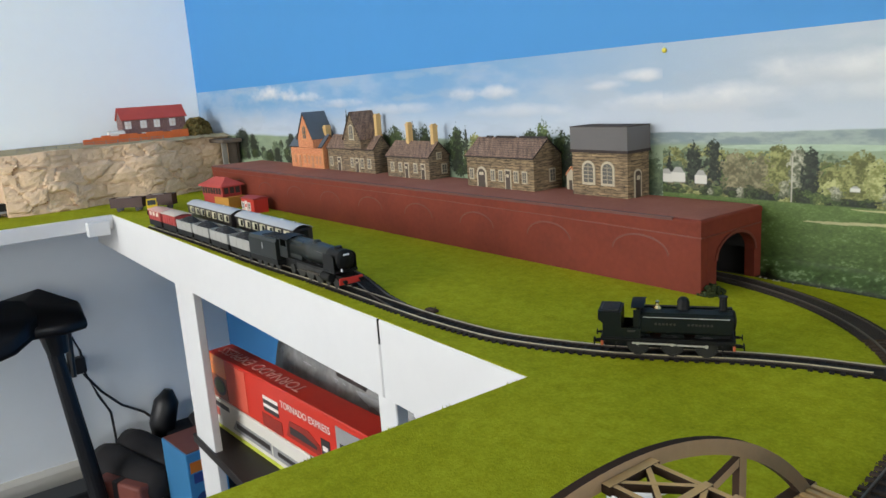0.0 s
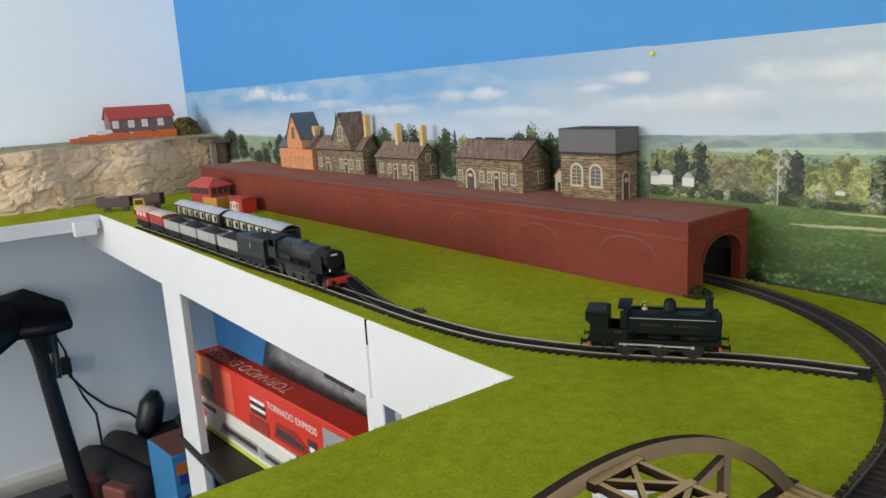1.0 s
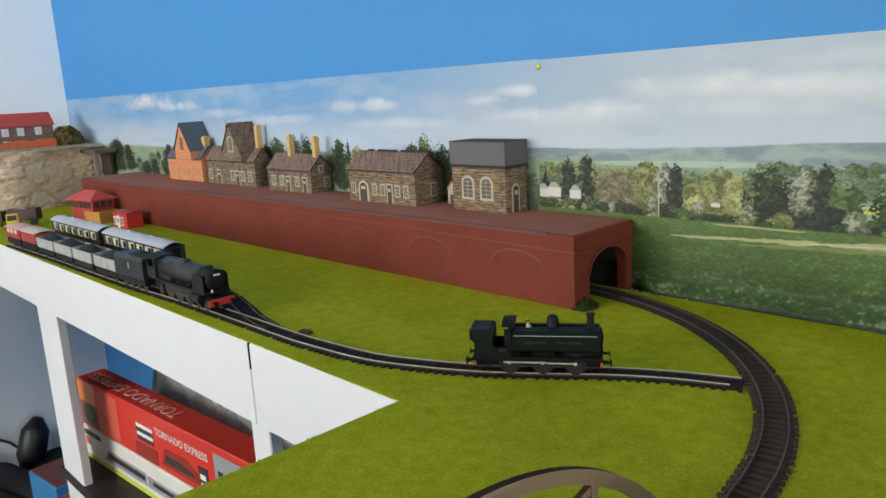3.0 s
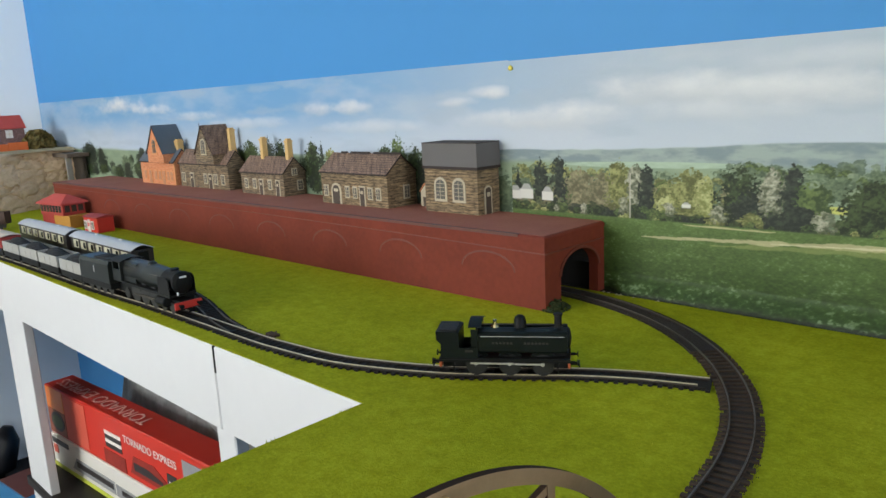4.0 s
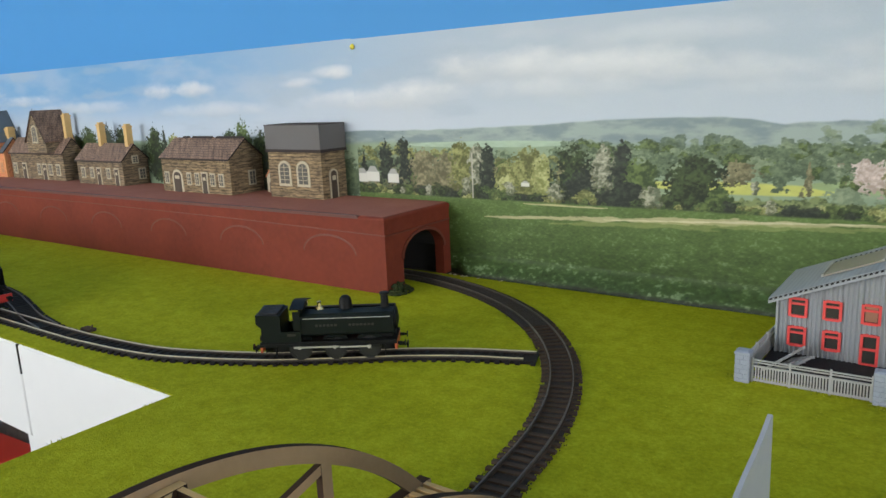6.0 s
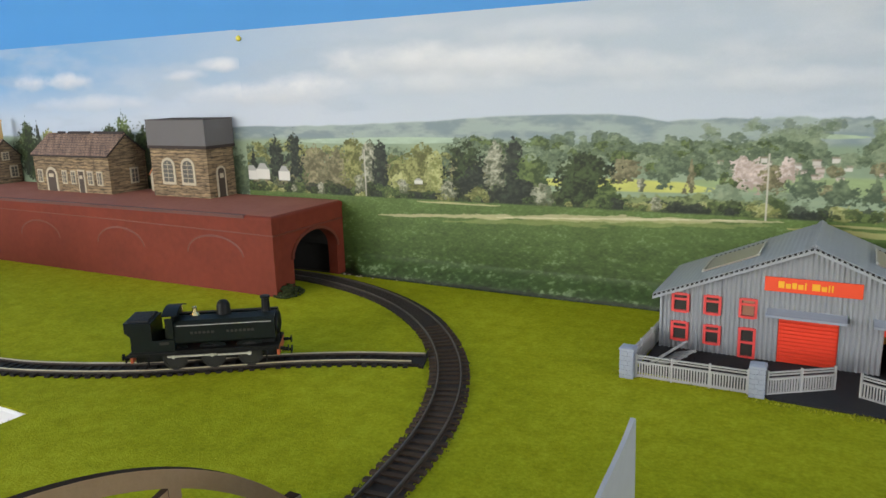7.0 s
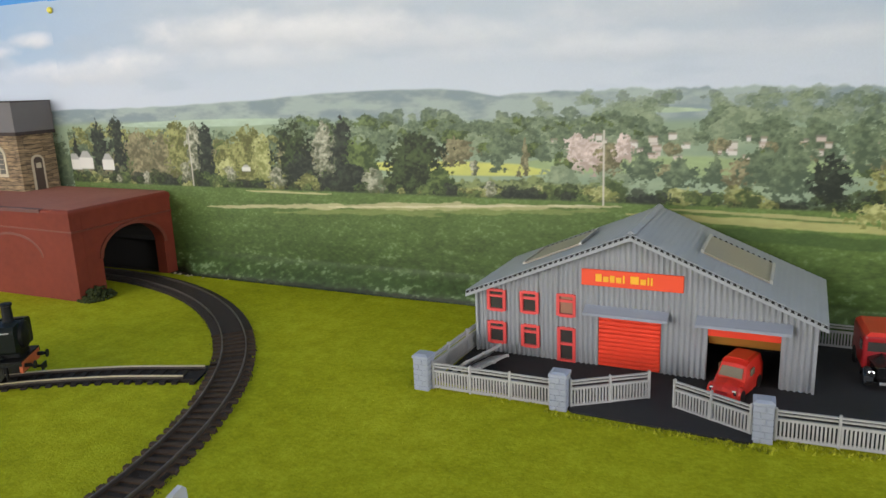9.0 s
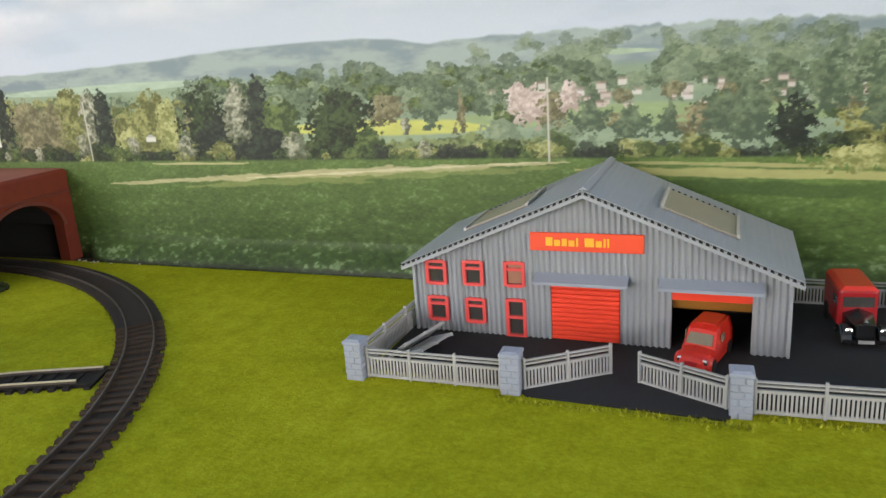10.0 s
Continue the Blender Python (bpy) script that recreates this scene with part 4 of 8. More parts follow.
def coach(m):
    e = thing("coach", "dark short coach with cream window panels and silver roof", "coach", m, group="coaches on the second siding")
    L = 0.118
    part("underframe", abox(-L + 0.004, L - 0.004, -0.0130, 0.0130, 0.0085, 0.0135), LOCO_BLACK, e)
    part("body", abox(-L, L, -0.0160, 0.0160, 0.0135, 0.0400, bev=0.0006), COACH_BROWN, e)
    rp = [(y, 0.0385 + 0.0072 * math.cos(y / 0.0172 * 1.45)) for y in np.linspace(-0.0172, 0.0172, 13)]
    part("roof", prism(B(), rp + [(y, z + 0.001) for y, z in rp[::-1]], "x", -L - 0.001, L + 0.001), COACH_ROOF, e)
    for k in range(5):
        part("roof_vent", lathe(B(), [(0.0022, 0.0455), (0.0022, 0.0478), (0.001, 0.0485)], (-0.09 + 0.045 * k, 0.0, 0), "z", 8), WHITE_PLASTIC if k in (1, 3) else COACH_ROOF, e)
    for s in (-1, 1):
        for k in range(7):
            x = -0.104 + k * 0.0312
            part("window", abox(x, x + 0.0215, s * 0.0162 - 0.0003, s * 0.0162 + 0.0003, 0.0235, 0.0365), COACH_CREAM, e, "cream framed window")
            part("pane", abox(x + 0.0115, x + 0.0200, s * 0.0166 - 0.0002, s * 0.0166 + 0.0002, 0.0255, 0.0350), DARK_PANE, e)
        for x in (-0.085, -0.065, 0.065, 0.085):
            wheel(e, x, s * 0.0088, 0.0065)
    for s in (-1, 1):
        part("gangway", abox(min(s * L, s * (L + 0.004)), max(s * L, s * (L + 0.004)), -0.007, 0.007, 0.014, 0.038, bev=0.0005), LOCO_BLACK, e)
    return e


c = coach(line_pose(branch, -0.968))
copy_thing(c, line_pose(branch, -1.222))


def fast_train_car(m, nose):
    """A car of the long-distance electric train that waits in the tunnel; x to its front."""
    e = thing("electric_train_car", "pale electric train car with navy roof, inside the tunnel", "train car", m, group="electric train in the tunnel")
    L = 0.245

    def ring(x, w, zb, zt):
        return [(x, -w, zb), (x, w, zb), (x, w, zb + (zt - zb) * 0.68), (x, w * 0.72, zt - 0.001), (x, 0, zt), (x, -w * 0.72, zt - 0.001), (x, -w, zb + (zt - zb) * 0.68)]
    rings = [ring(0, 0.0175, 0.010, 0.046), ring(L - 0.07, 0.0175, 0.010, 0.046), ring(L - 0.04, 0.0172, 0.010, 0.0435), ring(L - 0.018, 0.0155, 0.010, 0.034), ring(L, 0.0105, 0.011, 0.022)] if nose else [ring(0, 0.0175, 0.010, 0.046), ring(L, 0.0175, 0.010, 0.046)]
    part("body", loft(B(), rings), EURO_WHITE, e)
    part("roof", loft(B(), [[(x, -0.0150, 0.0405), (x, 0.0150, 0.0405), (x, 0.0128, 0.0458), (x, 0, 0.0470), (x, -0.0128, 0.0458)] for x in (0.002, L - (0.075 if nose else 0.002))]), EURO_BLUE, e)
    for s in (-1, 1):
        for k in range(5):
            part("window", abox(0.02 + k * 0.034, 0.044 + k * 0.034, s * 0.0177 - 0.0003, s * 0.0177 + 0.0003, 0.024, 0.033), DARK_PANE, e)
        part("stripe", abox(0.004, L - 0.08, s * 0.0177 - 0.0002, s * 0.0177 + 0.0002, 0.0115, 0.0135), EURO_YELLOW, e)
        for x in (0.03, 0.055, 0.17, 0.195):
            wheel(e, x, s * 0.0088, 0.0068)
    return e


fast_train_car(pose(-0.685, CY + CR, 0.0042), True)
fast_train_car(pose(-0.935, CY + CR, 0.0042), False)

# ---- the long red retaining wall with its tunnel ----
DECK = 0.083
RX, LX = -0.288, -1.725                     # right and left ends


def front_y(x):
    return 0.7285 + (x - RX) * 0.0155       # the front leans a little out of line with the room's wall


wall = thing("tunnel_embankment", "long red painted tunnel block with blind arches and a portal", "embankment")
part("front_wall", prism(B(), [(RX, front_y(RX)), (LX, front_y(LX)), (LX, front_y(LX) + 0.012), (RX, front_y(RX) + 0.012)], "z", 0.0, DECK - 0.006), RED_OXIDE, wall)
bm = prism(B(), [(RX + 0.001, front_y(RX) - 0.001), (LX, front_y(LX) - 0.001), (LX, WALL_Y - 0.003), (RX + 0.001, WALL_Y - 0.003)], "z", DECK - 0.006, DECK)
bmesh.ops.bevel(bm, geom=[e for e in bm.edges if abs(e.verts[0].co.z - e.verts[1].co.z) < 1e-6 and e.verts[0].co.z > DECK - 0.001], offset=0.003, segments=3, profile=0.5, affect="EDGES")
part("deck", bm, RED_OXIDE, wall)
part("deck_top", prism(B(), [(RX - 0.003, front_y(RX) + 0.003), (LX, front_y(LX) + 0.003), (LX, WALL_Y - 0.004), (RX - 0.003, WALL_Y - 0.004)], "z", DECK - 0.0005, DECK + 0.0003), DECK_RED, wall, "paler red top of the embankment")
# tunnel linings in near-black, which paints the shade inside
part("back_lining", abox(LX, RX - 0.012, WALL_Y - 0.008, WALL_Y - 0.003, 0, DECK - 0.006), RECESS_SHADE, wall)
part("left_end_wall", abox(LX, LX + 0.01, front_y(LX) + 0.012, WALL_Y - 0.008, 0, DECK - 0.006), RED_OXIDE, wall)
part("inner_lining", prism(B(), [(RX - 0.014, front_y(RX) + 0.0125), (LX + 0.01, front_y(LX) + 0.0125), (LX + 0.01, front_y(LX) + 0.014), (RX - 0.014, front_y(RX) + 0.014)], "z", 0.0, DECK - 0.0065), RECESS_SHADE, wall)
part("ceiling_lining", prism(B(), [(RX - 0.014, front_y(RX) + 0.014), (LX + 0.01, front_y(LX) + 0.014), (LX + 0.01, WALL_Y - 0.008), (RX - 0.014, WALL_Y - 0.008)], "z", DECK - 0.0085, DECK - 0.0065), RECESS_SHADE, wall)
# worn grey line along the top front edge
part("coping_wear", prism(B(), [(RX - 0.035, front_y(RX - 0.035) - 0.0014), (LX, front_y(LX) - 0.0014), (LX, front_y(LX) + 0.0045), (RX - 0.035, front_y(RX - 0.035) + 0.003)], "z", DECK - 0.0030, DECK + 0.0005), SLATE_WORN, wall, "scuffed grey strip along the edge")
# portal: the end wall with an arched opening
PY0, PY1, SPRING, CROWN = 0.7575, 0.8315, 0.034, 0.0590
arch = [(PY0 + (PY1 - PY0) / 2 - (PY1 - PY0) / 2 * math.cos(a), SPRING + (CROWN - SPRING) * math.sin(a)) for a in np.linspace(0, math.pi, 17)]
yA, yB, zt = front_y(RX) + 0.0122, WALL_Y - 0.003, DECK - 0.0062
outline = [(yA, 0), (PY0, 0)] + arch + [(PY1, 0), (yB, 0), (yB, zt), (yA, zt)]
part("portal_wall", prism(B(), outline, "x", RX - 0.012, RX), RED_OXIDE, wall)
ring_o = [(0.7945 + (y - 0.7945) * 1.09, SPRING + (z - SPRING) * 1.12 if z > SPRING else z) for y, z in arch]
bm = B()
pts = arch + ring_o[::-1]
prism(bm, pts, "x", RX, RX + 0.0016)
part("portal_ring", bm, RED_EDGE, wall)
part("portal_lining", prism(B(), [(y * 1.0, z) for y, z in arch] + [(0.7945 + (y - 0.7945) * 1.02, SPRING + (z - SPRING) * 1.03) for y, z in arch[::-1]], "x", RX - 0.16, RX - 0.0125), RECESS_SHADE, wall)
# string course and blind arches on the front
bm = B()
loft(bm, [[(x, front_y(x) - 0.0003, z), (x, front_y(x) + 0.002, z), (x, front_y(x) + 0.002, z + 0.0016), (x, front_y(x) - 0.0001, z + 0.0012)] for x, z in ((RX + 0.0004, 0.0630), (-0.52, 0.0668), (-0.85, 0.0695), (LX, 0.0715))])
part("string_course", bm, RED_EDGE, wall)
part("string_course", abox(RX + 0.0002, RX + 0.0012, front_y(RX), yB, 0.0625, 0.0641), RED_EDGE, wall)
for k in range(9):
    cx = -0.369 - 0.1475 * k
    if cx - 0.05 < LX:
        break
    y = front_y(cx)
    half, rise = rng.uniform(0.0365, 0.0390), rng.uniform(0.0180, 0.0195)
    ring_ = B()
    rows_ = []
    for k2, a in enumerate(np.linspace(0.0, math.pi, 21)):
        x, z = cx - half * math.cos(a), 0.0385 + rise * math.sin(a)
        x2, z2 = cx - (half + 0.0024) * math.cos(a), 0.0385 + (rise + 0.0022) * math.sin(a)
        proud = 0.0008 * math.sin(a) ** 0.5 + 0.0001
        rows_.append([(x, front_y(x) - 0.55 * proud, z), (x2, front_y(x2) - 0.0001, z2), (x2, front_y(x2) + 0.001, z2), (x, front_y(x) + 0.001, z)])
    part("blind_arch", loft(ring_, rows_), RED_EDGE, wall)
bm = B()
for k in range(240):
    a, r = rng.uniform(0, 6.28), rng.uniform(0.0012, 0.0026)
    d = rng.random() ** 0.6
    cx, cy = RX + 0.004 + 0.013 * d * math.cos(a), 0.7430 + 0.017 * d * math.sin(a)
    lathe(bm, [(r * 0.6, 0), (r, r * 0.5), (r * 0.7, r), (r * 0.1, r * 1.15)], (cx, cy, 0.0105 * (1 - d * d) * rng.random()), "z", 5)
solid("portal_bush", bm, island_material("dark_moss", [(0.014, 0.022, 0.006), (0.04, 0.05, 0.012)]), "dark clump of moss at the portal's corner", "moss", kind="stuff")
bm = B()
for k in range(16):
    x = rng.uniform(-0.285, -0.20)
    r = rng.uniform(0.0008, 0.0018)
    lathe(bm, [(r * 0.7, 0), (r, r * 0.5), (r * 0.5, r)], (x, 0.8325 + rng.uniform(-0.003, 0.003), -0.001), "z", 5)
solid("rubble", bm, STONE_TRIM, "pale crumbs of plaster beside the tunnel mouth", "rubble", kind="stuff")


# ---- card houses on the deck ----
def opening(parent, x, z, w, hgt, y, trim, arched=False, door=False, bars=2, facing="y", sgn=-1, glass=None):
    """A window or door on a wall: a raised surround, a dark pane and glazing bars. x, z: its foot's middle."""
    t = 0.0011

    def slab(u0, u1, z0, z1, d0, d1):
        lo, hi = sorted((y + sgn * d0, y + sgn * d1))
        return (u0, u1, lo, hi, z0, z1) if facing == "y" else (lo, hi, u0, u1, z0, z1)
    b = w * 0.16 + 0.0007
    inner = [(x - w / 2, z), (x + w / 2, z)]
    rise = w * 0.42 if arched else 0.0
    top = [(x + w / 2 * math.cos(a), z + hgt - rise + rise * math.sin(a)) for a in np.linspace(0, math.pi, 9)] if arched else [(x + w / 2, z + hgt), (x - w / 2, z + hgt)]
    shape = inner + top
    out = [(x - w / 2 - b, z - (0 if door else b)), (x + w / 2 + b, z - (0 if door else b))] + ([(x + (w / 2 + b) * math.cos(a), z + hgt - rise + (rise + b) * math.sin(a)) for a in np.linspace(0, math.pi, 9)] if arched else [(x + w / 2 + b, z + hgt + b), (x - w / 2 - b, z + hgt + b)])
    ax = "y" if facing == "y" else "x"
    o = part("door" if door else "window", prism(B(), out, ax, *sorted((y, y + sgn * t))), trim, parent)
    part("panel" if door else "pane", prism(B(), shape, ax, *sorted((y + sgn * t, y + sgn * (t + 0.0003)))), DARK_DOOR if door else glass or HOUSE_PANE, o)
    if not door:
        bm = B()
        for k in range(1, bars + 1):
            zz = z + hgt * k / (bars + 1)
            box(bm, *slab(x - w / 2, x + w / 2, zz - 0.0003, zz + 0.0003, t + 0.0003, t + 0.0008))
        box(bm, *slab(x - 0.0003, x + 0.0003, z, z + hgt * (0.95 if arched else 1.0), t + 0.0003, t + 0.0008))
        part("glazing_bar", bm, trim, o)
    elif arched or hgt > 0.02:
        part("fanlight", abox(*slab(x - w * 0.3, x + w * 0.3, z + hgt * 0.66, z + hgt * 0.82, t + 0.0003, t + 0.0006)), trim, o)
    return o


def gable(name, label, x0, x1, y0, y1, eave, ridge, wall_mat, roof_mat, roof_label="", over=0.0025):
    """A card house along x: body with two gables, a two-sided roof of its own, dark roof edges."""
    e = thing(name, label, "model house", pose((x0 + x1) / 2, (y0 + y1) / 2, DECK), group="card houses on the embankment")
    ox, oy, oz = (x0 + x1) / 2, (y0 + y1) / 2, DECK
    X0, X1, Y0, Y1, E_, R_ = x0 - ox, x1 - ox, y0 - oy, y1 - oy, eave - oz, ridge - oz
    part("wall", prism(B(), [(Y0, 0), (Y1, 0), (Y1, E_), (0, R_), (Y0, E_)], "x", X0, X1), wall_mat, e)
    s = (R_ - E_) / Y1
    for sg in (-1, 1):
        ye = sg * (Y1 + over)
        ze = R_ - s * (Y1 + over)
        part("roof", prism(B(), [(0, R_ + 0.0003), (ye, ze + 0.0003), (ye, ze + 0.0020), (0, R_ + 0.0022)], "x", X0 - over * 0.6, X1 + over * 0.6), roof_mat, e, roof_label)
        part("verge", prism(B(), [(0, R_ - 0.0006), (ye, ze - 0.0008), (ye, ze + 0.0016), (0, R_ + 0.0018)], "x", X1 + over * 0.6, X1 + over * 0.6 + 0.0006), ROOF_LINE, e)
    part("gutter", abox(X0 - over * 0.6, X1 + over * 0.6, Y0 - over - 0.0008, Y0 - over, E_ - s * over - 0.001, E_ - s * over + 0.0012), ROOF_LINE, e)
    return e, (X0, X1, Y0, Y1, E_, R_)


def chimney(e, x, y, z0, z1, w=0.009, d=0.011):
    bm = abox(x - w / 2, x + w / 2, y - d / 2, y + d / 2, z0, z1 - 0.006)
    box(bm, x - w / 2 - 0.0008, x + w / 2 + 0.0008, y - d / 2 - 0.0008, y + d / 2 + 0.0008, z1 - 0.006, z1 - 0.003)
    box(bm, x - w / 2 + 0.001, x + w / 2 - 0.001, y - d / 2 + 0.001, y + d / 2 - 0.001, z1 - 0.003, z1)
    part("chimney", bm, CHIMNEY, e, "ochre card chimney stack")


# water tower: stone base, plain grey tank on top
x0, x1, y0, y1 = -0.543, -0.447, 0.802, 0.8445
e = thing("water_tower", "stone water tower with a plain grey tank on top", "model building", pose((x0 + x1) / 2, (y0 + y1) / 2, DECK), group="card houses on the embankment")
hx_, hy_ = (x1 - x0) / 2, (y1 - y0) / 2
part("wall", abox(-hx_, hx_, -hy_, hy_, 0, 0.0605), STONE, e)
part("cornice", abox(-hx_ - 0.0022, hx_ + 0.0022, -hy_ - 0.0022, hy_ + 0.0018, 0.0585, 0.0622), ROOF_LINE, e)
bm = prism(B(), [(-hx_ - 0.0015, -hy_ - 0.0015), (hx_ + 0.0015, -hy_ - 0.0015), (hx_ + 0.0015, hy_ + 0.0015), (-hx_ - 0.0015, hy_ + 0.0015)], "z", 0.0622, 0.0925)
part("tank", bm, TANK_GREY, e, "plain grey card water tank")
part("tank_rim", abox(-hx_ - 0.0019, hx_ + 0.0019, -hy_ - 0.0019, hy_ + 0.0017, 0.0925, 0.0933), ROOF_LINE, e)
for dx in (-0.018, 0.0155):
    opening(e, dx, 0.0185, 0.0165, 0.026, -hy_, STONE_TRIM, arched=True, bars=4)
opening(e, -0.002, 0.0, 0.010, 0.035, hx_, STONE_TRIM, arched=True, door=True, facing="x", sgn=1)

# long stone building
e, (X0, X1, Y0, Y1, E_, R_) = gable("stone_station", "long low stone building with a brown tiled roof", -0.762, -0.607, 0.789, 0.8455, 0.1325, 0.1565, STONE, ROOF_BROWN)
opening(e, X0 + 0.012, 0.013, 0.0075, 0.014, Y0, STONE_TRIM)
opening(e, X0 + 0.037, 0.0, 0.017, 0.029, Y0, STONE_TRIM, arched=True, door=True)
opening(e, X0 + 0.064, 0.0125, 0.007, 0.0145, Y0, STONE_TRIM)
opening(e, X0 + 0.0825, 0.0125, 0.007, 0.0145, Y0, STONE_TRIM)
opening(e, X0 + 0.099, 0.0, 0.0095, 0.028, Y0, STONE_TRIM, door=True)
opening(e, X0 + 0.117, 0.0125, 0.0075, 0.0145, Y0, STONE_TRIM)
opening(e, X0 + 0.1355, 0.0125, 0.0075, 0.0145, Y0, STONE_TRIM)
opening(e, 0.008, 0.0125, 0.0085, 0.0165, X1, STONE_TRIM, facing="x", sgn=1)
for xa, xb in ((X0 + 0.02, X0 + 0.035), (X0 + 0.043, X0 + 0.088), (X0 + 0.097, X1)):
    part("ridge_tile", prism(B(), [(-0.003, R_ + 0.001), (0, R_ + 0.0042), (0.003, R_ + 0.001)], "x", xa, xb), ROOF_LINE, e)

# cottage with two chimneys
e, (X0, X1, Y0, Y1, E_, R_) = gable("stone_cottage", "small grey stone cottage with two ochre chimneys", -1.020, -0.884, 0.800, 0.845, 0.1235, 0.1465, STONE_GREY, ROOF_BROWN)
for dx, door in ((0.018, False), (0.045, False), (0.066, True), (0.094, False), (0.118, True)):
    opening(e, X0 + dx, 0.0 if door else 0.012, 0.009 if door else 0.0085, 0.026 if door else 0.014, Y0, STONE_TRIM, door=door)
opening(e, 0.0, 0.036, 0.0075, 0.009, X1, STONE_TRIM, facing="x", sgn=1)
opening(e, 0.010, 0.010, 0.0085, 0.014, X1, STONE_TRIM, facing="x", sgn=1)
chimney(e, X0 + 0.048, 0.0, R_ - 0.006, R_ + 0.036, 0.0085, 0.010)
chimney(e, X1 - 0.010, 0.0, R_ - 0.006, R_ + 0.033, 0.0085, 0.010)


def cross_wing(e, xc, half, Y0, y_back, z_eave, z_top, wall_mat, roof_mat, trim):
    """A gabled wing that faces the front, with its own roof."""
    part("wing", prism(B(), [(xc - half, z_eave - 0.022), (xc + half, z_eave - 0.022), (xc + half, z_eave), (xc, z_top), (xc - half, z_eave)], "y", Y0 - 0.0135, y_back), wall_mat, e)
    for sg in (-1, 1):
        xe = xc + sg * (half + 0.003)
        ze = z_top - (z_top - z_eave) * (half + 0.003) / half
        part("wing_roof", prism(B(), [(xc, z_top + 0.0003), (xe, ze + 0.0003), (xe, ze + 0.002), (xc, z_top + 0.0024)], "y", Y0 - 0.0155, y_back + 0.001), roof_mat, e)
        part("wing_verge", prism(B(), [(xc, z_top - 0.0006), (xe, ze - 0.0006), (xe, ze + 0.0014), (xc, z_top + 0.0018)], "y", Y0 - 0.0161, Y0 - 0.0155), ROOF_LINE, e)
    opening(e, xc, z_eave - 0.002, half * 0.42, (z_top - z_eave) * 0.52, Y0 - 0.0135, trim, arched=True)


# stone house with a steep front wing
e, (X0, X1, Y0, Y1, E_, R_) = gable("stone_house", "grey stone house with a steep brown gabled wing", -1.272, -1.080, 0.808, 0.8455, 0.1325, 0.1555, STONE_GREY, ROOF_BROWN)
cross_wing(e, X0 + 0.134, 0.033, Y0, Y1, E_ + 0.022, 0.1205, STONE_GREY, ROOF_BROWN, STONE_TRIM)
for dx, door in ((0.015, False), (0.050, True), (0.105, False), (0.125, True), (0.145, False), (0.172, False)):
    opening(e, X0 + dx, 0.0 if door else 0.011, 0.011 if door else 0.010, 0.027 if door else 0.016, Y0, STONE_TRIM, door=door)
chimney(e, X1 - 0.014, 0.004, R_ - 0.008, 0.116, 0.009, 0.011)

# orange brick house with a blue slate roof
e, (X0, X1, Y0, Y1, E_, R_) = gable("brick_house", "orange brick house with a steep blue slate roof", -1.452, -1.292, 0.806, 0.8455, 0.1325, 0.1555, BRICK_ORANGE, ROOF_BLUE)
cross_wing(e, X0 + 0.108, 0.036, Y0, Y1, E_ + 0.020, 0.1225, BRICK_ORANGE, ROOF_BLUE, TRIM_ORANGE)
for dx, door in ((0.022, False), (0.046, True), (0.072, False), (0.092, False), (0.110, True), (0.130, False), (0.146, False)):
    opening(e, X0 + dx, 0.0 if door else 0.010, 0.011 if door else 0.010, 0.028 if door else 0.018, Y0, TRIM_ORANGE, bars=1, glass=PEACH_PANE)
part("quoin", abox(X1 - 0.004, X1 + 0.0006, Y0 - 0.0006, Y0 + 0.003, 0, E_), TRIM_ORANGE, e, "peach corner strip")
chimney(e, X1 - 0.016, 0.004, R_ - 0.008, 0.094, 0.013, 0.013)
# small wayside things behind the tower
e = thing("lamp_hut", "small tan card hut with a pitched roof", "model building", pose(-0.574, 0.838, DECK))
part("wall", prism(B(), [(-0.009, 0), (0.009, 0), (0.009, 0.022), (0.0, 0.031), (-0.009, 0.022)], "y", -0.007, 0.007), STONE_TRIM, e)
part("roof", prism(B(), [(-0.0105, 0.0205), (0.0, 0.032), (0.0105, 0.0205), (0.0105, 0.0225), (0.0, 0.0340), (-0.0105, 0.0225)], "y", -0.008, 0.008), BRICK_ORANGE, e)
opening(e, 0, 0.0, 0.006, 0.014, -0.007, STONE_TRIM, door=True)

# ---- the cliff at the far corner ----
def cliff_x(y):
    return -1.885 - 0.05 * max(0.0, (y - 0.55) / 0.3) ** 1.5 + 0.012 * math.sin(y * 23) - (0.06 if y < 0.25 else 0.0)


bm = B()
ny, nz = 190, 44
g = []
for j in range(nz + 1):
    row = []
    for i in range(ny + 1):
        y = -0.05 + 0.895 * i / ny
        v = j / nz
        top = 0.152 + 0.004 * noise.noise((y * 9, 0, 2))
        site = Vector((y * 17 + 0.45 * noise.noise((y * 9, v * 3, 1)), v * 4.2 + 0.35 * noise.noise((y * 12, v * 3, 9)), 0.5))
        crack, spots = noise.voronoi(site, distance_metric="CHEBYCHEV")
        edge = min(1.0, (crack[1] - crack[0]) * 3.2)
        cell = noise.cell(spots[0] * 3.1)
        tip = (site.y - spots[0].y) * noise.cell(spots[0] * 7.7) + 0.7 * (site.x - spots[0].x) * noise.cell(spots[0] * 5.3)
        bulge = 0.008 * noise.noise((y * 11, v * 3, 4)) + 0.0050 * cell + 0.0055 * edge ** 0.5 + 0.007 * tip + 0.0026 * noise.noise((y * 70, v * 18, 7)) + 0.0014 * noise.noise((y * 170, v * 40, 3))
        x = cliff_x(y) - 0.020 * v + bulge - 0.012
        row.append(bm.verts.new((x, y, top * v - 0.002)))
    g.append(row)
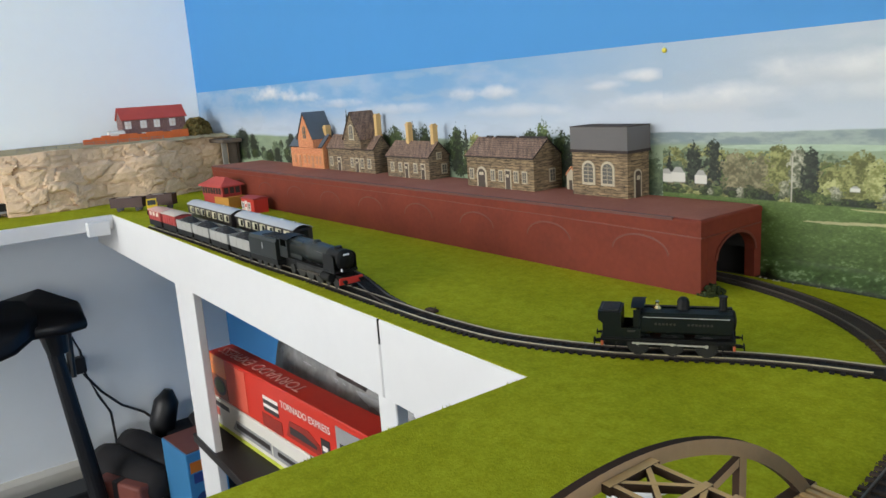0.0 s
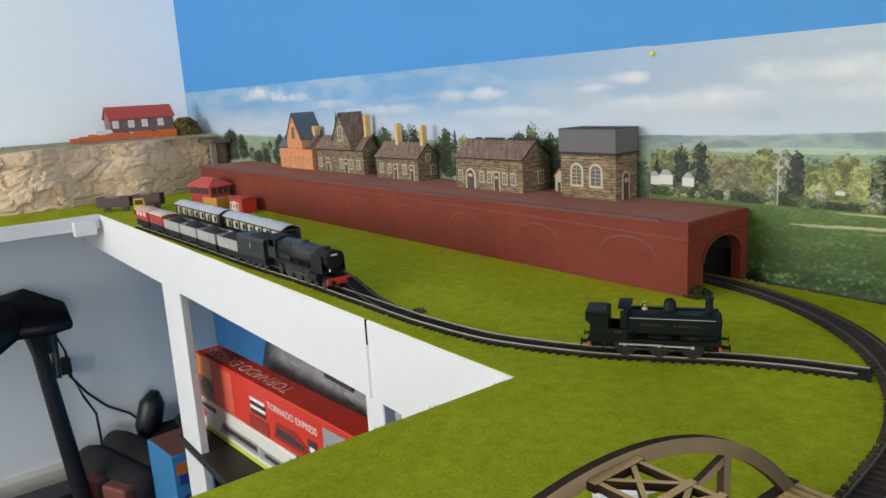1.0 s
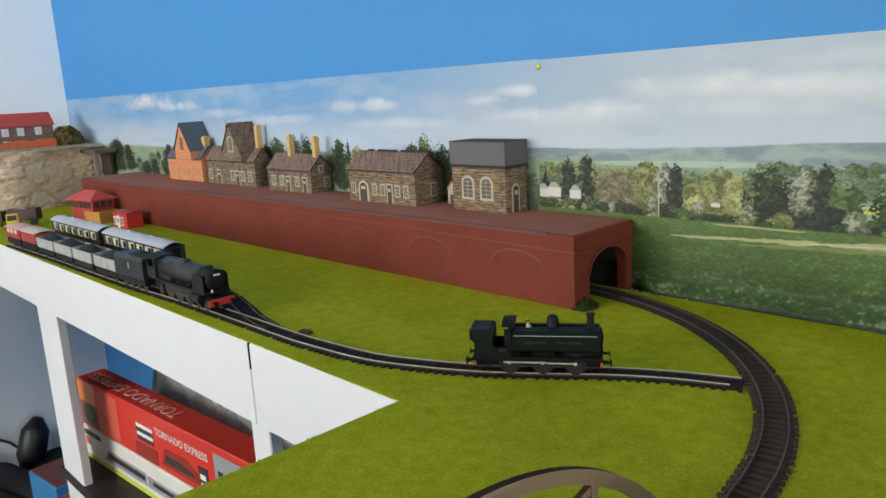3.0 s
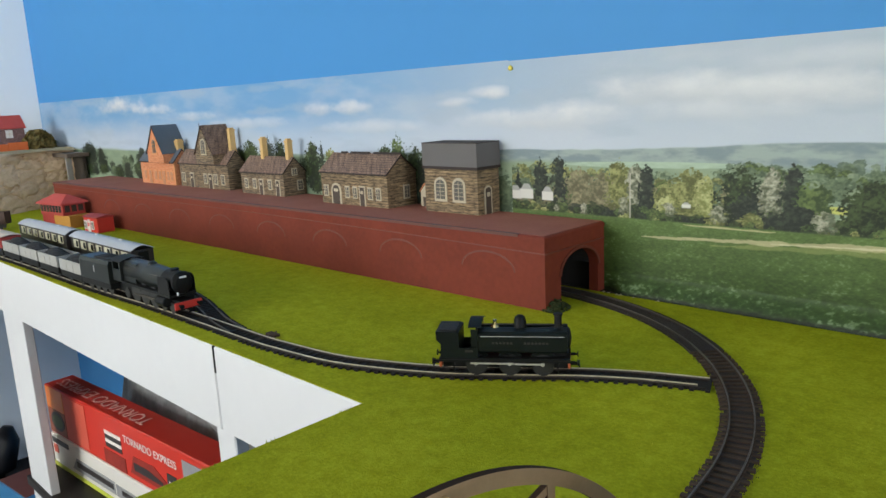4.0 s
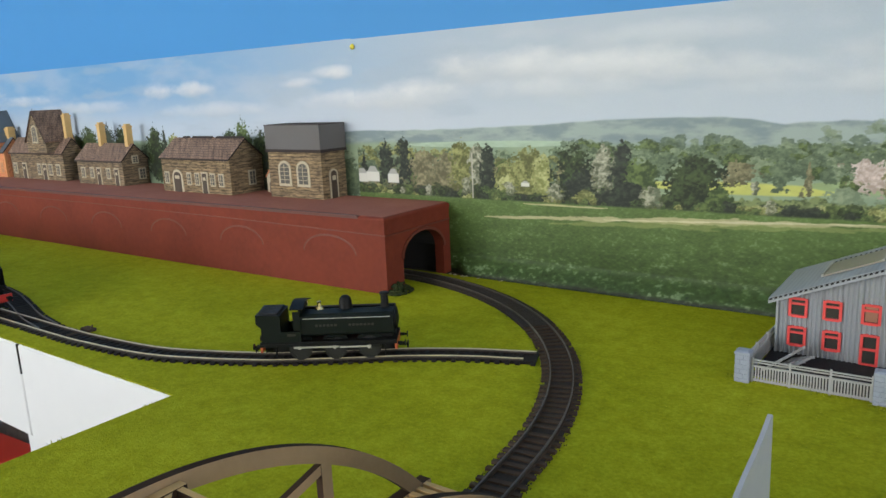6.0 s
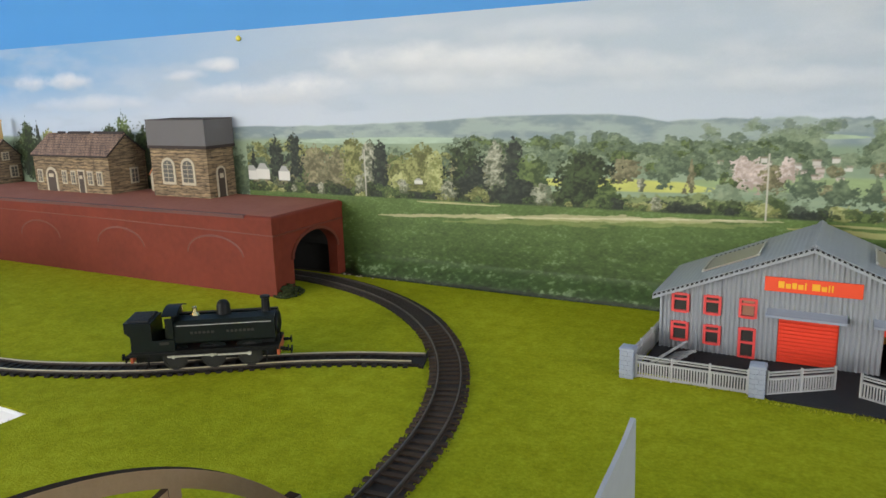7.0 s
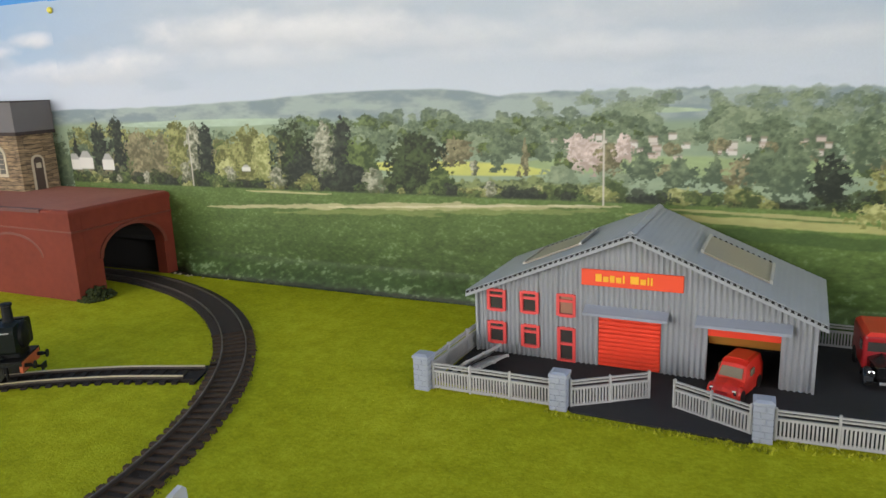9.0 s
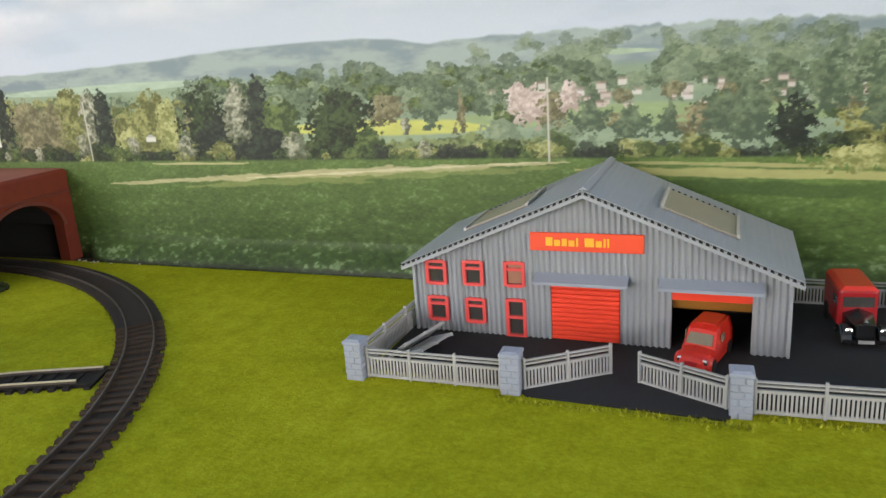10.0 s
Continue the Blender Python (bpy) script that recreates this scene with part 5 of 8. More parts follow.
for j in range(nz):
    for i in range(ny):
        bm.faces.new((g[j][i], g[j][i + 1], g[j + 1][i + 1], g[j + 1][i]))
back = [bm.verts.new((LEFT_X + 0.003, v.co.y, v.co.z)) for v in g[nz]]
for i in range(ny):
    bm.faces.new((g[nz][i], g[nz][i + 1], back[i + 1], back[i]))
solid("cliff", bm, ROCK, "tan plaster rock face with broken ledges", "cliff", smooth=False)
bm = B()
g2 = [[bm.verts.new((x, y, 0.1535 + 0.003 * noise.noise((x * 20, y * 20, 1)) - 0.006 * max(0.0, (x + 1.96) / 0.045))) for y in np.linspace(-0.05, 0.84, 60)] for x in np.linspace(LEFT_X + 0.004, -1.920, 10)]
for i in range(9):
    for j in range(59):
        bm.faces.new((g2[i][j], g2[i + 1][j], g2[i + 1][j + 1], g2[i][j + 1]))
solid("cliff_top_turf", bm, material("dull_turf", (0.34, 0.28, 0.16), rough=0.95, vary=0.3, scale=60), "dull thin turf on top of the cliff", "turf", kind="structure")
# slab bridge in the corner; a dark sheet paints the shade in the gap below
e = thing("corner_bridge", "grey card slab bridge over a dark gap", "model bridge", pose(-1.93, 0.815, 0))
part("slab", abox(-0.04, 0.085, -0.028, 0.028, 0.131, 0.141, bev=0.001), material("brown_grey_slab", (0.11, 0.085, 0.065), rough=0.9, vary=0.3, scale=60), e)
part("pier", abox(0.060, 0.068, -0.026, -0.012, 0.0, 0.1308, bev=0.001), CONCRETE, e)
part("gap_shade_sheet", abox(-0.05, 0.058, 0.020, 0.027, 0.0, 0.1305), GAP_SHADE, e)

# farmhouse behind a garden wall
fh = thing("farmhouse", "mauve brick farmhouse with a red roof and white windows", "model house", pose(-2.075, 0.668, 0.152))
part("wall", prism(B(), [(-0.030, 0), (0.030, 0), (0.030, 0.062), (0, 0.090), (-0.030, 0.062)], "y", -0.088, 0.088), BRICK_MAUVE, fh)
for sg in (-1, 1):
    part("roof", prism(B(), [(0, 0.0905), (sg * 0.035, 0.058), (sg * 0.035, 0.0605), (0, 0.0935)], "y", -0.092, 0.092), ROOF_RED, fh)
for y in (-0.073, -0.031, 0.006, 0.050):
    for z, hgt in ((0.034, 0.021), (0.004, 0.018)):
        win = part("window", abox(0.030, 0.0312, y - 0.0085, y + 0.0085, z, z + hgt), WHITE_CARD, fh, "white printed window")
        part("glazing_bar", abox(0.0312, 0.0315, y - 0.0006, y + 0.0006, z + 0.002, z + hgt - 0.002), ROOF_PALE, win)
        part("glazing_bar", abox(0.0312, 0.0315, y - 0.0075, y + 0.0075, z + hgt * 0.48, z + hgt * 0.54), ROOF_PALE, win)
part("porch", prism(B(), [(0.030, 0), (0.050, 0), (0.050, 0.027), (0.030, 0.033)], "y", -0.131, -0.088), WHITE_CARD, fh, "white lean-to porch")
gw = thing("garden_wall", "long orange brick garden wall on the cliff edge", "wall", pose(-2.005, 0.60, 0.152))
bm = B()
for k in range(12):
    y = -0.135 + k * 0.0235
    hgt = 0.020 + (0.003 if k % 3 else 0.0) - (0.004 if k < 2 else 0)
    box(bm, -0.004, 0.004, y, y + 0.0232, 0.0, hgt, bev=0.0006)
part("brickwork", bm, ORANGE_WALL, gw)
fence = thing("cliff_fence", "thin grey post and rail fence on the cliff", "fence", pose(-1.955, 0.40, 0.152))
for k in range(13):
    part("post", abox(-0.0008, 0.0008, -0.10 + k * 0.03, -0.0985 + k * 0.03, 0, 0.012), CONCRETE, fence)
for z in (0.005, 0.0095):
    part("rail", abox(-0.0006, 0.0006, -0.10, 0.262, z, z + 0.001), CONCRETE, fence)


def bush(name, label, x, y, z, r, n, mat, seed):
    rr = random.Random(seed)
    vs, fs = [], []
    for k in range(n):
        d = Vector((rr.gauss(0, 1), rr.gauss(0, 1), rr.gauss(0, 1))).normalized() * r * rr.uniform(0.45, 1.0)
        d.z = abs(d.z) * 1.15
        c = Vector((x, y, z)) + d
        u = Vector((rr.gauss(0, 1), rr.gauss(0, 1), rr.gauss(0, 1))).normalized() * r * 0.22
        w = u.orthogonal().normalized() * r * 0.16
        i = len(vs)
        vs.extend([c - u, c + w, c + u, c - w])
        fs.append((i, i + 1, i + 2, i + 3))
    me = bpy.data.meshes.new(name)
    me.from_pydata([tuple(v) for v in vs], [], fs)
    me.materials.append(mat)
    return tagged(new(name, me), label, "bush")


bush("bush", "round dry brown model bush on the cliff", -2.03, 0.782, 0.158, 0.040, 1100, BUSH, 3)
bush("bush", "small dark green model bush on the cliff", -2.08, 0.82, 0.155, 0.024, 300, island_material("green_bush", [(0.015, 0.03, 0.01), (0.04, 0.06, 0.02)]), 4)

# ---- small stock and huts below the cliff ----
def low_wagon(m):
    e = thing("mineral_wagon", "brown open wagon with a stone load", "wagon", m, group="brown wagons by the cliff")
    bm = B()
    for b in ((-0.052, 0.052, -0.017, -0.0155), (-0.052, 0.052, 0.0155, 0.017), (-0.052, -0.0505, -0.0155, 0.0155), (0.0505, 0.052, -0.0155, 0.0155)):
        box(bm, b[0], b[1], b[2], b[3], 0.012, 0.030, bev=0.0003)
    part("body", bm, RUST_BROWN, e)
    part("floor", abox(-0.052, 0.052, -0.0155, 0.0155, 0.009, 0.012), RUST_BROWN, e)
    part("load", abox(-0.040, 0.005, -0.0150, 0.0150, 0.012, 0.0295, bev=0.003, seg=2), SACKING, e)
    for s in (-1, 1):
        for x in (-0.03, 0.03):
            wheel(e, x, s * 0.0088, 0.0062)
    return e


w1 = low_wagon(pose(-1.706, 0.487, 0.0, 0, 0, 49) @ Matrix.Diagonal((0.78, 0.9, 1.12, 1)))
copy_thing(w1, pose(-1.651, 0.550, 0.0, 0, 0, 49) @ Matrix.Diagonal((0.78, 0.9, 1.12, 1)))
ly = thing("yellow_lorry", "small bright yellow plastic lorry on the grass", "toy lorry", pose(-1.600, 0.512, 0, 0, 0, -16) @ Matrix.Diagonal((0.85, 1.05, 1.25, 1)))
part("chassis", abox(-0.030, 0.028, -0.008, 0.008, 0.005, 0.009), LOCO_BLACK, ly)
part("cab", prism(B(), [(-0.002, 0.009), (0.026, 0.009), (0.026, 0.017), (0.018, 0.028), (-0.002, 0.028)], "y", -0.0105, 0.0105), YELLOW, ly)
part("flatbed", abox(-0.032, -0.004, -0.0115, 0.0115, 0.009, 0.019, bev=0.0008), YELLOW, ly)
part("windscreen", prism(B(), [(0.0254, 0.0182), (0.0258, 0.0184), (0.0194, 0.0266), (0.0190, 0.0264)], "y", -0.0085, 0.0085), DARK_PANE, ly)
for s in (-1, 1):
    part("side_window", abox(0.003, 0.015, s * 0.0106 - 0.0002, s * 0.0106 + 0.0002, 0.019, 0.026), DARK_PANE, ly)
    for x in (-0.022, 0.016):
        part("wheel", lathe(B(), [(0.0055, -0.002), (0.0055, 0.002)], (x, s * 0.0095, 0.0055), "y", 14), WHEEL_BLACK, ly)

sb = thing("signal_box", "red signal box with glazed upper floor and ochre base", "signal box", pose(-1.545, 0.668, 0, 0, 0, 8) @ Matrix.Diagonal((0.84, 0.95, 0.96, 1)))
part("base", abox(-0.010, 0.070, -0.026, 0.024, 0, 0.027, bev=0.0006), OCHRE, sb)
part("base_end", abox(-0.070, -0.0102, -0.0265, 0.024, 0, 0.027, bev=0.0006), VAN_RED, sb, "red end of the base")
part("cabin", abox(-0.072, 0.045, -0.028, 0.024, 0.027, 0.052, bev=0.0006), VAN_RED, sb)
for k in range(7):
    part("window", abox(-0.068 + k * 0.0155, -0.0565 + k * 0.0155, -0.0286, -0.0280, 0.034, 0.049), DARK_PANE, sb)
for k in range(3):
    part("window", abox(0.0450, 0.0456, -0.023 + k * 0.0155, -0.0115 + k * 0.0155, 0.034, 0.049), DARK_PANE, sb)
part("roof", loft(B(), [[(-0.080, -0.035, 0.052), (0.053, -0.035, 0.052), (0.053, 0.031, 0.052), (-0.080, 0.031, 0.052)], [(-0.078, -0.033, 0.055), (0.051, -0.033, 0.055), (0.051, 0.029, 0.055), (-0.078, 0.029, 0.055)], [(-0.045, -0.004, 0.072), (0.020, -0.004, 0.072), (0.020, 0.000, 0.072), (-0.045, 0.000, 0.072)]]), ROOF_RED, sb)
hut = thing("platelayers_hut", "small bright red hut with white windows", "hut", pose(-1.386, 0.676, 0, 0, 0, 4) @ Matrix.Diagonal((0.84, 0.9, 1.0, 1)))
part("wall", abox(-0.036, 0.036, -0.020, 0.018, 0, 0.030, bev=0.0006), BEAM_RED, hut)
part("roof", prism(B(), [(-0.023, 0.030), (0.021, 0.030), (0.021, 0.0318), (-0.001, 0.0355), (-0.023, 0.0318)], "x", -0.039, 0.039), VAN_RED, hut)
for x in (-0.026, 0.010):
    opening(hut, x, 0.008, 0.010, 0.013, -0.020, WHITE_CARD, bars=1)
part("door", abox(-0.014, -0.002, -0.0212, -0.0200, 0, 0.026), WHITE_CARD, hut, "white door")
part("panel", abox(-0.0115, -0.0045, -0.0215, -0.0212, 0.012, 0.019), BEAM_RED, hut)
# grey engine at the far end of the layout
ge = thing("grey_wagon", "dark grey long wagon on the far track", "wagon", pose(-1.93, 0.20, 0, 0, 0, 86))
part("body", abox(-0.075, 0.075, -0.016, 0.016, 0.016, 0.034, bev=0.002, seg=2), LOCO_BLACK, ge)
part("frame", abox(-0.078, 0.078, -0.013, 0.013, 0.0105, 0.016), PRINT_GREY, ge)
for s in (-1, 1):
    for x in (-0.055, -0.03, 0.03, 0.055):
        wheel(ge, x, s * 0.0088, 0.0065)

# ---- the mail depot and its yard ----
solid("yard_surface", prism(B(), [(0.090, 0.684), (0.172, 0.679), (0.180, 0.671), (0.272, 0.669), (0.279, 0.681), (0.52, 0.690), (0.52, 0.8315), (0.090, 0.8315)], "z", -0.0006, 0.0012), TARMAC, "black tarmac card base of the yard", "yard", kind="structure")
MX0, MX1, MYF, MYB, EAVE, APEX = 0.0935, 0.3010, 0.742, 0.832, 0.0425, 0.0855
MXC = (MX0 + MX1) / 2
depot = thing("mail_depot", "grey corrugated mail depot with red shutters and windows", "model building", pose(MXC, MYF, 0.0012))
W2 = (MX1 - MX0) / 2
PER = 0.0033


def ridge_z(x):
    return EAVE + (APEX - EAVE) * (1 - abs(x) / W2)


holes = [(0.102, 0.114, 0.0300, 0.0445), (0.1255, 0.1370, 0.0305, 0.0450), (0.1505, 0.1620, 0.0310, 0.0455), (0.102, 0.1140, 0.0070, 0.0220), (0.1260, 0.1375, 0.0070, 0.0220), (0.1510, 0.1620, 0.0, 0.0230), (0.177, 0.216, 0.0, 0.0340), (0.243, 0.283, 0.0, 0.0335)]
holes = [(a - MXC, b - MXC, c, d) for a, b, c, d in holes]


def corrugated(bm, u0, u1, top, at, cuts=(), step=PER / 4, amp=0.0010):
    """An upright ribbed sheet: quads between u0 and u1 up to top(u), left open over the cuts."""
    us = sorted({*np.round(np.arange(u0, u1, step), 6), u1, *[c[0] for c in cuts], *[c[1] for c in cuts]})

    def vert(u, z):
        return bm.verts.new(at(u, z, amp * math.cos(2 * math.pi * (u - u0) / PER)))
    for a, b in zip(us, us[1:]):
        mid, lo = (a + b) / 2, 0.0
        spans = sorted((c[2], c[3]) for c in cuts if c[0] < mid < c[1]) + [(1.0, 1.0)]
        for z0, z1 in spans:
            if z0 >= 1.0:
                bm.faces.new((vert(a, lo), vert(b, lo), vert(b, top(b)), vert(a, top(a))))
            elif z0 > lo:
                bm.faces.new((vert(a, lo), vert(b, lo), vert(b, z0), vert(a, z0)))
            lo = z1
    bmesh.ops.remove_doubles(bm, verts=bm.verts, dist=1e-5)
    return bm


part("front_wall", corrugated(B(), -W2, W2, ridge_z, lambda u, z, d: (u, -d, z), holes), STEEL_BLUE, depot, "ribbed blue-grey plastic wall", smooth=True)
# lining behind the openings, with indoor shade put into its colour
part("front_lining", corrugated(B(), -W2 + 0.001, W2 - 0.001, lambda u: ridge_z(u) - 0.002, lambda u, z, d: (u, 0.0022, z), holes, step=0.004), RECESS_SHADE, depot)
part("back_wall", corrugated(B(), -W2, W2, ridge_z, lambda u, z, d: (u, MYB - MYF + d, z)), STEEL_BLUE, depot, smooth=True)
for s in (-1, 1):
    part("side_wall", corrugated(B(), 0.0, MYB - MYF, lambda u: EAVE, lambda u, z, d: (s * (W2 - 0.0004) + s * d, u, z)), STEEL_BLUE, depot, smooth=True)
    part("corner_post", abox(s * W2 - 0.0008, s * W2 + 0.0008, -0.0012, 0.001, 0, EAVE), STEEL_BLUE, depot)
    # roof sheet: ribs run with the ridge, so the verge shows their ends
    length = W2 + 0.0055
    drop = (APEX - EAVE) / W2
    cnt, sheet = 32, []
    for k in range(cnt * 6 + 1):
        f = k / (cnt * 6)
        sheet.append((s * length * f, APEX + 0.0032 - drop * length * f + 0.00010 * math.cos(2 * math.pi * k / 6)))
    part("roof", prism(B(), sheet + [(x, z - 0.0007) for x, z in sheet[::-1]], "y", -0.0062, MYB - MYF + 0.003), ROOF_STEEL, depot, "finely corrugated grey roof sheet")
    # black strip and small proud prisms paint the shade under the rib ends
    part("verge_shade", prism(B(), [(0, APEX + 0.0028), (s * length, APEX + 0.0028 - drop * length), (s * length, APEX + 0.0006 - drop * length), (0, APEX + 0.0006)], "y", -0.0050, -0.0042), RECESS_SHADE, depot)
    bm = B()
    for k in range(cnt):
        x, z = s * length * (k + 0.5) / cnt, APEX + 0.0031 - drop * length * (k + 0.5) / cnt
        prism(bm, [(x - 0.0011, z - 0.0019 + s * drop * 0.0011), (x + 0.0011, z - 0.0019 - s * drop * 0.0011), (x + 0.0007, z - 0.0004 - s * drop * 0.0007), (x - 0.0007, z - 0.0004 + s * drop * 0.0007)], "y", -0.0069, -0.0060)
    part("rib_shade", bm, RECESS_SHADE, depot, "row of dark raised pieces that paint shaded hollows under the roof ribs")
    part("bargeboard", prism(B(), [(0, APEX + 0.0021), (s * length, APEX + 0.0021 - drop * length), (s * length, APEX - 0.0010 - drop * length), (0, APEX - 0.0010)], "y", -0.0066, -0.0052), ROOF_STEEL, depot, "flat grey verge board")
    # skylight with a raised frame
    a0, a1 = 0.039, 0.077
    za, zb = APEX + 0.0036 - drop * a0, APEX + 0.0036 - drop * a1
    part("skylight", prism(B(), [(s * a0, za), (s * a1, zb), (s * a1, zb + 0.0012), (s * a0, za + 0.0012)], "y", 0.022, 0.068), SKYLIGHT, depot, "tan translucent roof light")
    # proud dark prisms paint shaded hollows beside the roof light
    bm = B()
    for k in range(11):
        f = a0 + (a1 - a0) * (k + 0.5) / 11
        zf = APEX + 0.0042 - drop * f
        prism(bm, [(s * f - 0.0010, zf + s * drop * 0.0010), (s * f + 0.0010, zf - s * drop * 0.0010), (s * f + 0.0006, zf + 0.0012 - s * drop * 0.0006), (s * f - 0.0006, zf + 0.0012 + s * drop * 0.0006)], "y", 0.0681, 0.0690)
    part("skylight_shade", bm, RECESS_SHADE, depot, "dark raised pieces that paint shaded hollows along the roof light")
    bm = B()
    prism(bm, [(s * (a0 - 0.0016), za + drop * 0.0016), (s * a0, za), (s * a0, za + 0.0022), (s * (a0 - 0.0016), za + 0.0022 + drop * 0.0016)], "y", 0.0215, 0.0685)
    part("skylight_frame", bm, SKY_FRAME, depot)
    bm = B()
    prism(bm, [(s * a1, zb), (s * (a1 + 0.0016), zb - drop * 0.0016), (s * (a1 + 0.0016), zb + 0.0022 - drop * 0.0016), (s * a1, zb + 0.0022)], "y", 0.0225, 0.0675)
    part("skylight_frame", bm, SKY_FRAME, depot)
part("ridge_cap", prism(B(), [(-0.003, APEX + 0.0030), (0, APEX + 0.0048), (0.003, APEX + 0.0030), (0, APEX + 0.0036)], "y", -0.0055, MYB - MYF + 0.003), ROOF_STEEL, depot)
for a, b, z0, z1 in holes[:6]:
    door = z0 == 0.0
    w = part("door" if door else "window", abox(a, b, 0.0003, 0.0009, z0, z1), DARK_PANE, depot, "dark glazed opening with a red frame")
    bm = B()
    t = 0.0013
    for c in ((a - 0.0006, a + t, z0, z1), (b - t, b + 0.0006, z0, z1), (a + t, b - t, z1 - t, z1 + 0.0005), (a + t, b - t, z0 - (0 if door else 0.0006), z0 + t)):
        box(bm, c[0], c[1], -0.0016, 0.0002, c[2], c[3])
    zm = z0 + (z1 - z0) * (0.52 if door else 0.70)
    box(bm, a + t, b - t, -0.0014, 0.0002, zm - 0.0008, zm + 0.0008)
    part("frame", bm, FRAME_RED, w, "coral red window frame")
part("blind", abox(holes[2][0] + 0.0018, holes[2][1] - 0.0018, 0.0, 0.00028, 0.0328, 0.0438), material("tan_blind", (0.33, 0.16, 0.10), rough=0.7), depot, "brownish blind behind the window")
# roller shutter, closed, each slat its own
a, b, _, z1 = holes[6]
sh = part("roller_shutter", abox(a, b, 0.0012, 0.0018, 0, z1), SHUTTER_RED, depot, "closed red roller shutter")
slat = finish("slat", abox(a + 0.0003, b - 0.0003, -0.0003, 0.0008, 0.0002, 0.0026, bev=0.0004), SHUTTER_RED)
for k in range(12):
    o = new("slat", slat)
    o.parent = sh
    o.matrix_local = Matrix.Translation((0, 0, 0.0028 * k))
a, b, _, z1 = holes[7]
part("raised_shutter", abox(a, b, 0.0008, 0.0016, z1 - 0.0055, z1), SHUTTER_RED, depot, "rolled-up red shutter")
part("raised_shutter_lining", prism(B(), [(0.0022, z1 - 0.0055), (0.0100, z1 - 0.0135), (0.0108, z1 - 0.0130), (0.0032, z1 - 0.0050)], "x", a, b), OCHRE, depot, "ochre roll of the shutter inside the loading bay")
# near-black back and sides paint the loading bay's shade
part("bay_back", abox(a - 0.012, b + 0.012, 0.060, 0.061, 0, EAVE - 0.002), RECESS_SHADE, depot)
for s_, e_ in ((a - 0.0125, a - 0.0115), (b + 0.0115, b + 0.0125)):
    part("bay_side", abox(s_, e_, 0.003, 0.060, 0, EAVE - 0.002), RECESS_SHADE, depot)
for xa, xb in ((0.1690, 0.2205), (0.2365, 0.2885)):
    xa, xb = xa - MXC, xb - MXC
    part("canopy", prism(B(), [(0.0, 0.0404), (-0.0090, 0.0372), (-0.0090, 0.0355), (-0.0076, 0.0355), (-0.0076, 0.0362), (0.0, 0.0390)], "x", xa, xb), CANOPY, depot, "pale blue-grey canopy")
    for x in (xa + 0.0004, xb - 0.0010):
        part("canopy_bracket", prism(B(), [(0.0, 0.0390), (-0.0076, 0.0362), (-0.0076, 0.0355), (0.0, 0.0342)], "x", x, x + 0.0006), CANOPY, depot)
sg = part("sign", abox(0.1665 - MXC, 0.2285 - MXC, -0.0022, -0.0008, 0.0535, 0.0640, bev=0.0003), SIGN_RED, depot, "orange-red sign board with yellow bars")
bm = B()
x = 0.1755 - MXC
for wd, hg in ((0.0040, 0.0050), (0.0034, 0.0036), (0.0030, 0.0044), (0.0034, 0.0036), (0.0012, 0.0050), (0, 0), (0.0052, 0.0050), (0.0034, 0.0036), (0.0012, 0.0050), (0.0012, 0.0050)):
    if wd:
        box(bm, x, x + wd, -0.0026, -0.0022, 0.0565, 0.0565 + hg, bev=0.0003)
    x += wd + (0.0008 if wd else 0.0026)
part("sign_bars", bm, SIGN_YELLOW, sg, "row of rounded yellow bars")


# pillars of small blocks
BLOCKS = {}


def block(lx, ly, lz):
    k = (round(lx, 4), round(ly, 4), round(lz, 4))
    if k not in BLOCKS:
        BLOCKS[k] = finish("block", abox(-lx / 2, lx / 2, -ly / 2, ly / 2, 0, lz, bev=0.00035), PIER_STONE)
    return BLOCKS[k]


def pillar(x, y, rot=0.0):
    p = thing("gate_pillar", "small blue-grey stone block pillar", "pillar", pose(x, y, -0.0004, 0, 0, rot), group="yard pillars")
    w, ch = 0.0098, 0.00345
    part("core", abox(-w / 2 + 0.0005, w / 2 - 0.0005, -w / 2 + 0.0005, w / 2 - 0.0005, 0, 0.0210), PIER_STONE, p)
    for k in range(6):
        cuts = (0.5,) if k % 2 else (0.0,)
        f = 0.62 if k % 2 else 0.38
        a = w * f - 0.0002
        c = w * (1 - f) - 0.0002
        for lx, cx in ((a, -w / 2 + a / 2), (c, w / 2 - c / 2)):
            o = new("block", block(lx, w, ch - 0.00025))
            o.parent = p
            o.matrix_local = Matrix.Translation((cx, 0, k * ch))
    part("cap", loft(B(), [[(-w / 2 - 0.0004, -w / 2 - 0.0004, 0.0207), (w / 2 + 0.0004, -w / 2 - 0.0004, 0.0207), (w / 2 + 0.0004, w / 2 + 0.0004, 0.0207), (-w / 2 - 0.0004, w / 2 + 0.0004, 0.0207)], [(-w / 2 - 0.0004, -w / 2 - 0.0004, 0.0222), (w / 2 + 0.0004, -w / 2 - 0.0004, 0.0222), (w / 2 + 0.0004, w / 2 + 0.0004, 0.0222), (-w / 2 - 0.0004, w / 2 + 0.0004, 0.0222)], [(-w / 2 + 0.0015, -w / 2 + 0.0015, 0.0232), (w / 2 - 0.0015, -w / 2 + 0.0015, 0.0232), (w / 2 - 0.0015, w / 2 - 0.0015, 0.0232), (-w / 2 + 0.0015, w / 2 - 0.0015, 0.0232)]]), PIER_STONE, p)
    return p


p1 = pillar(0.0868, 0.6735)
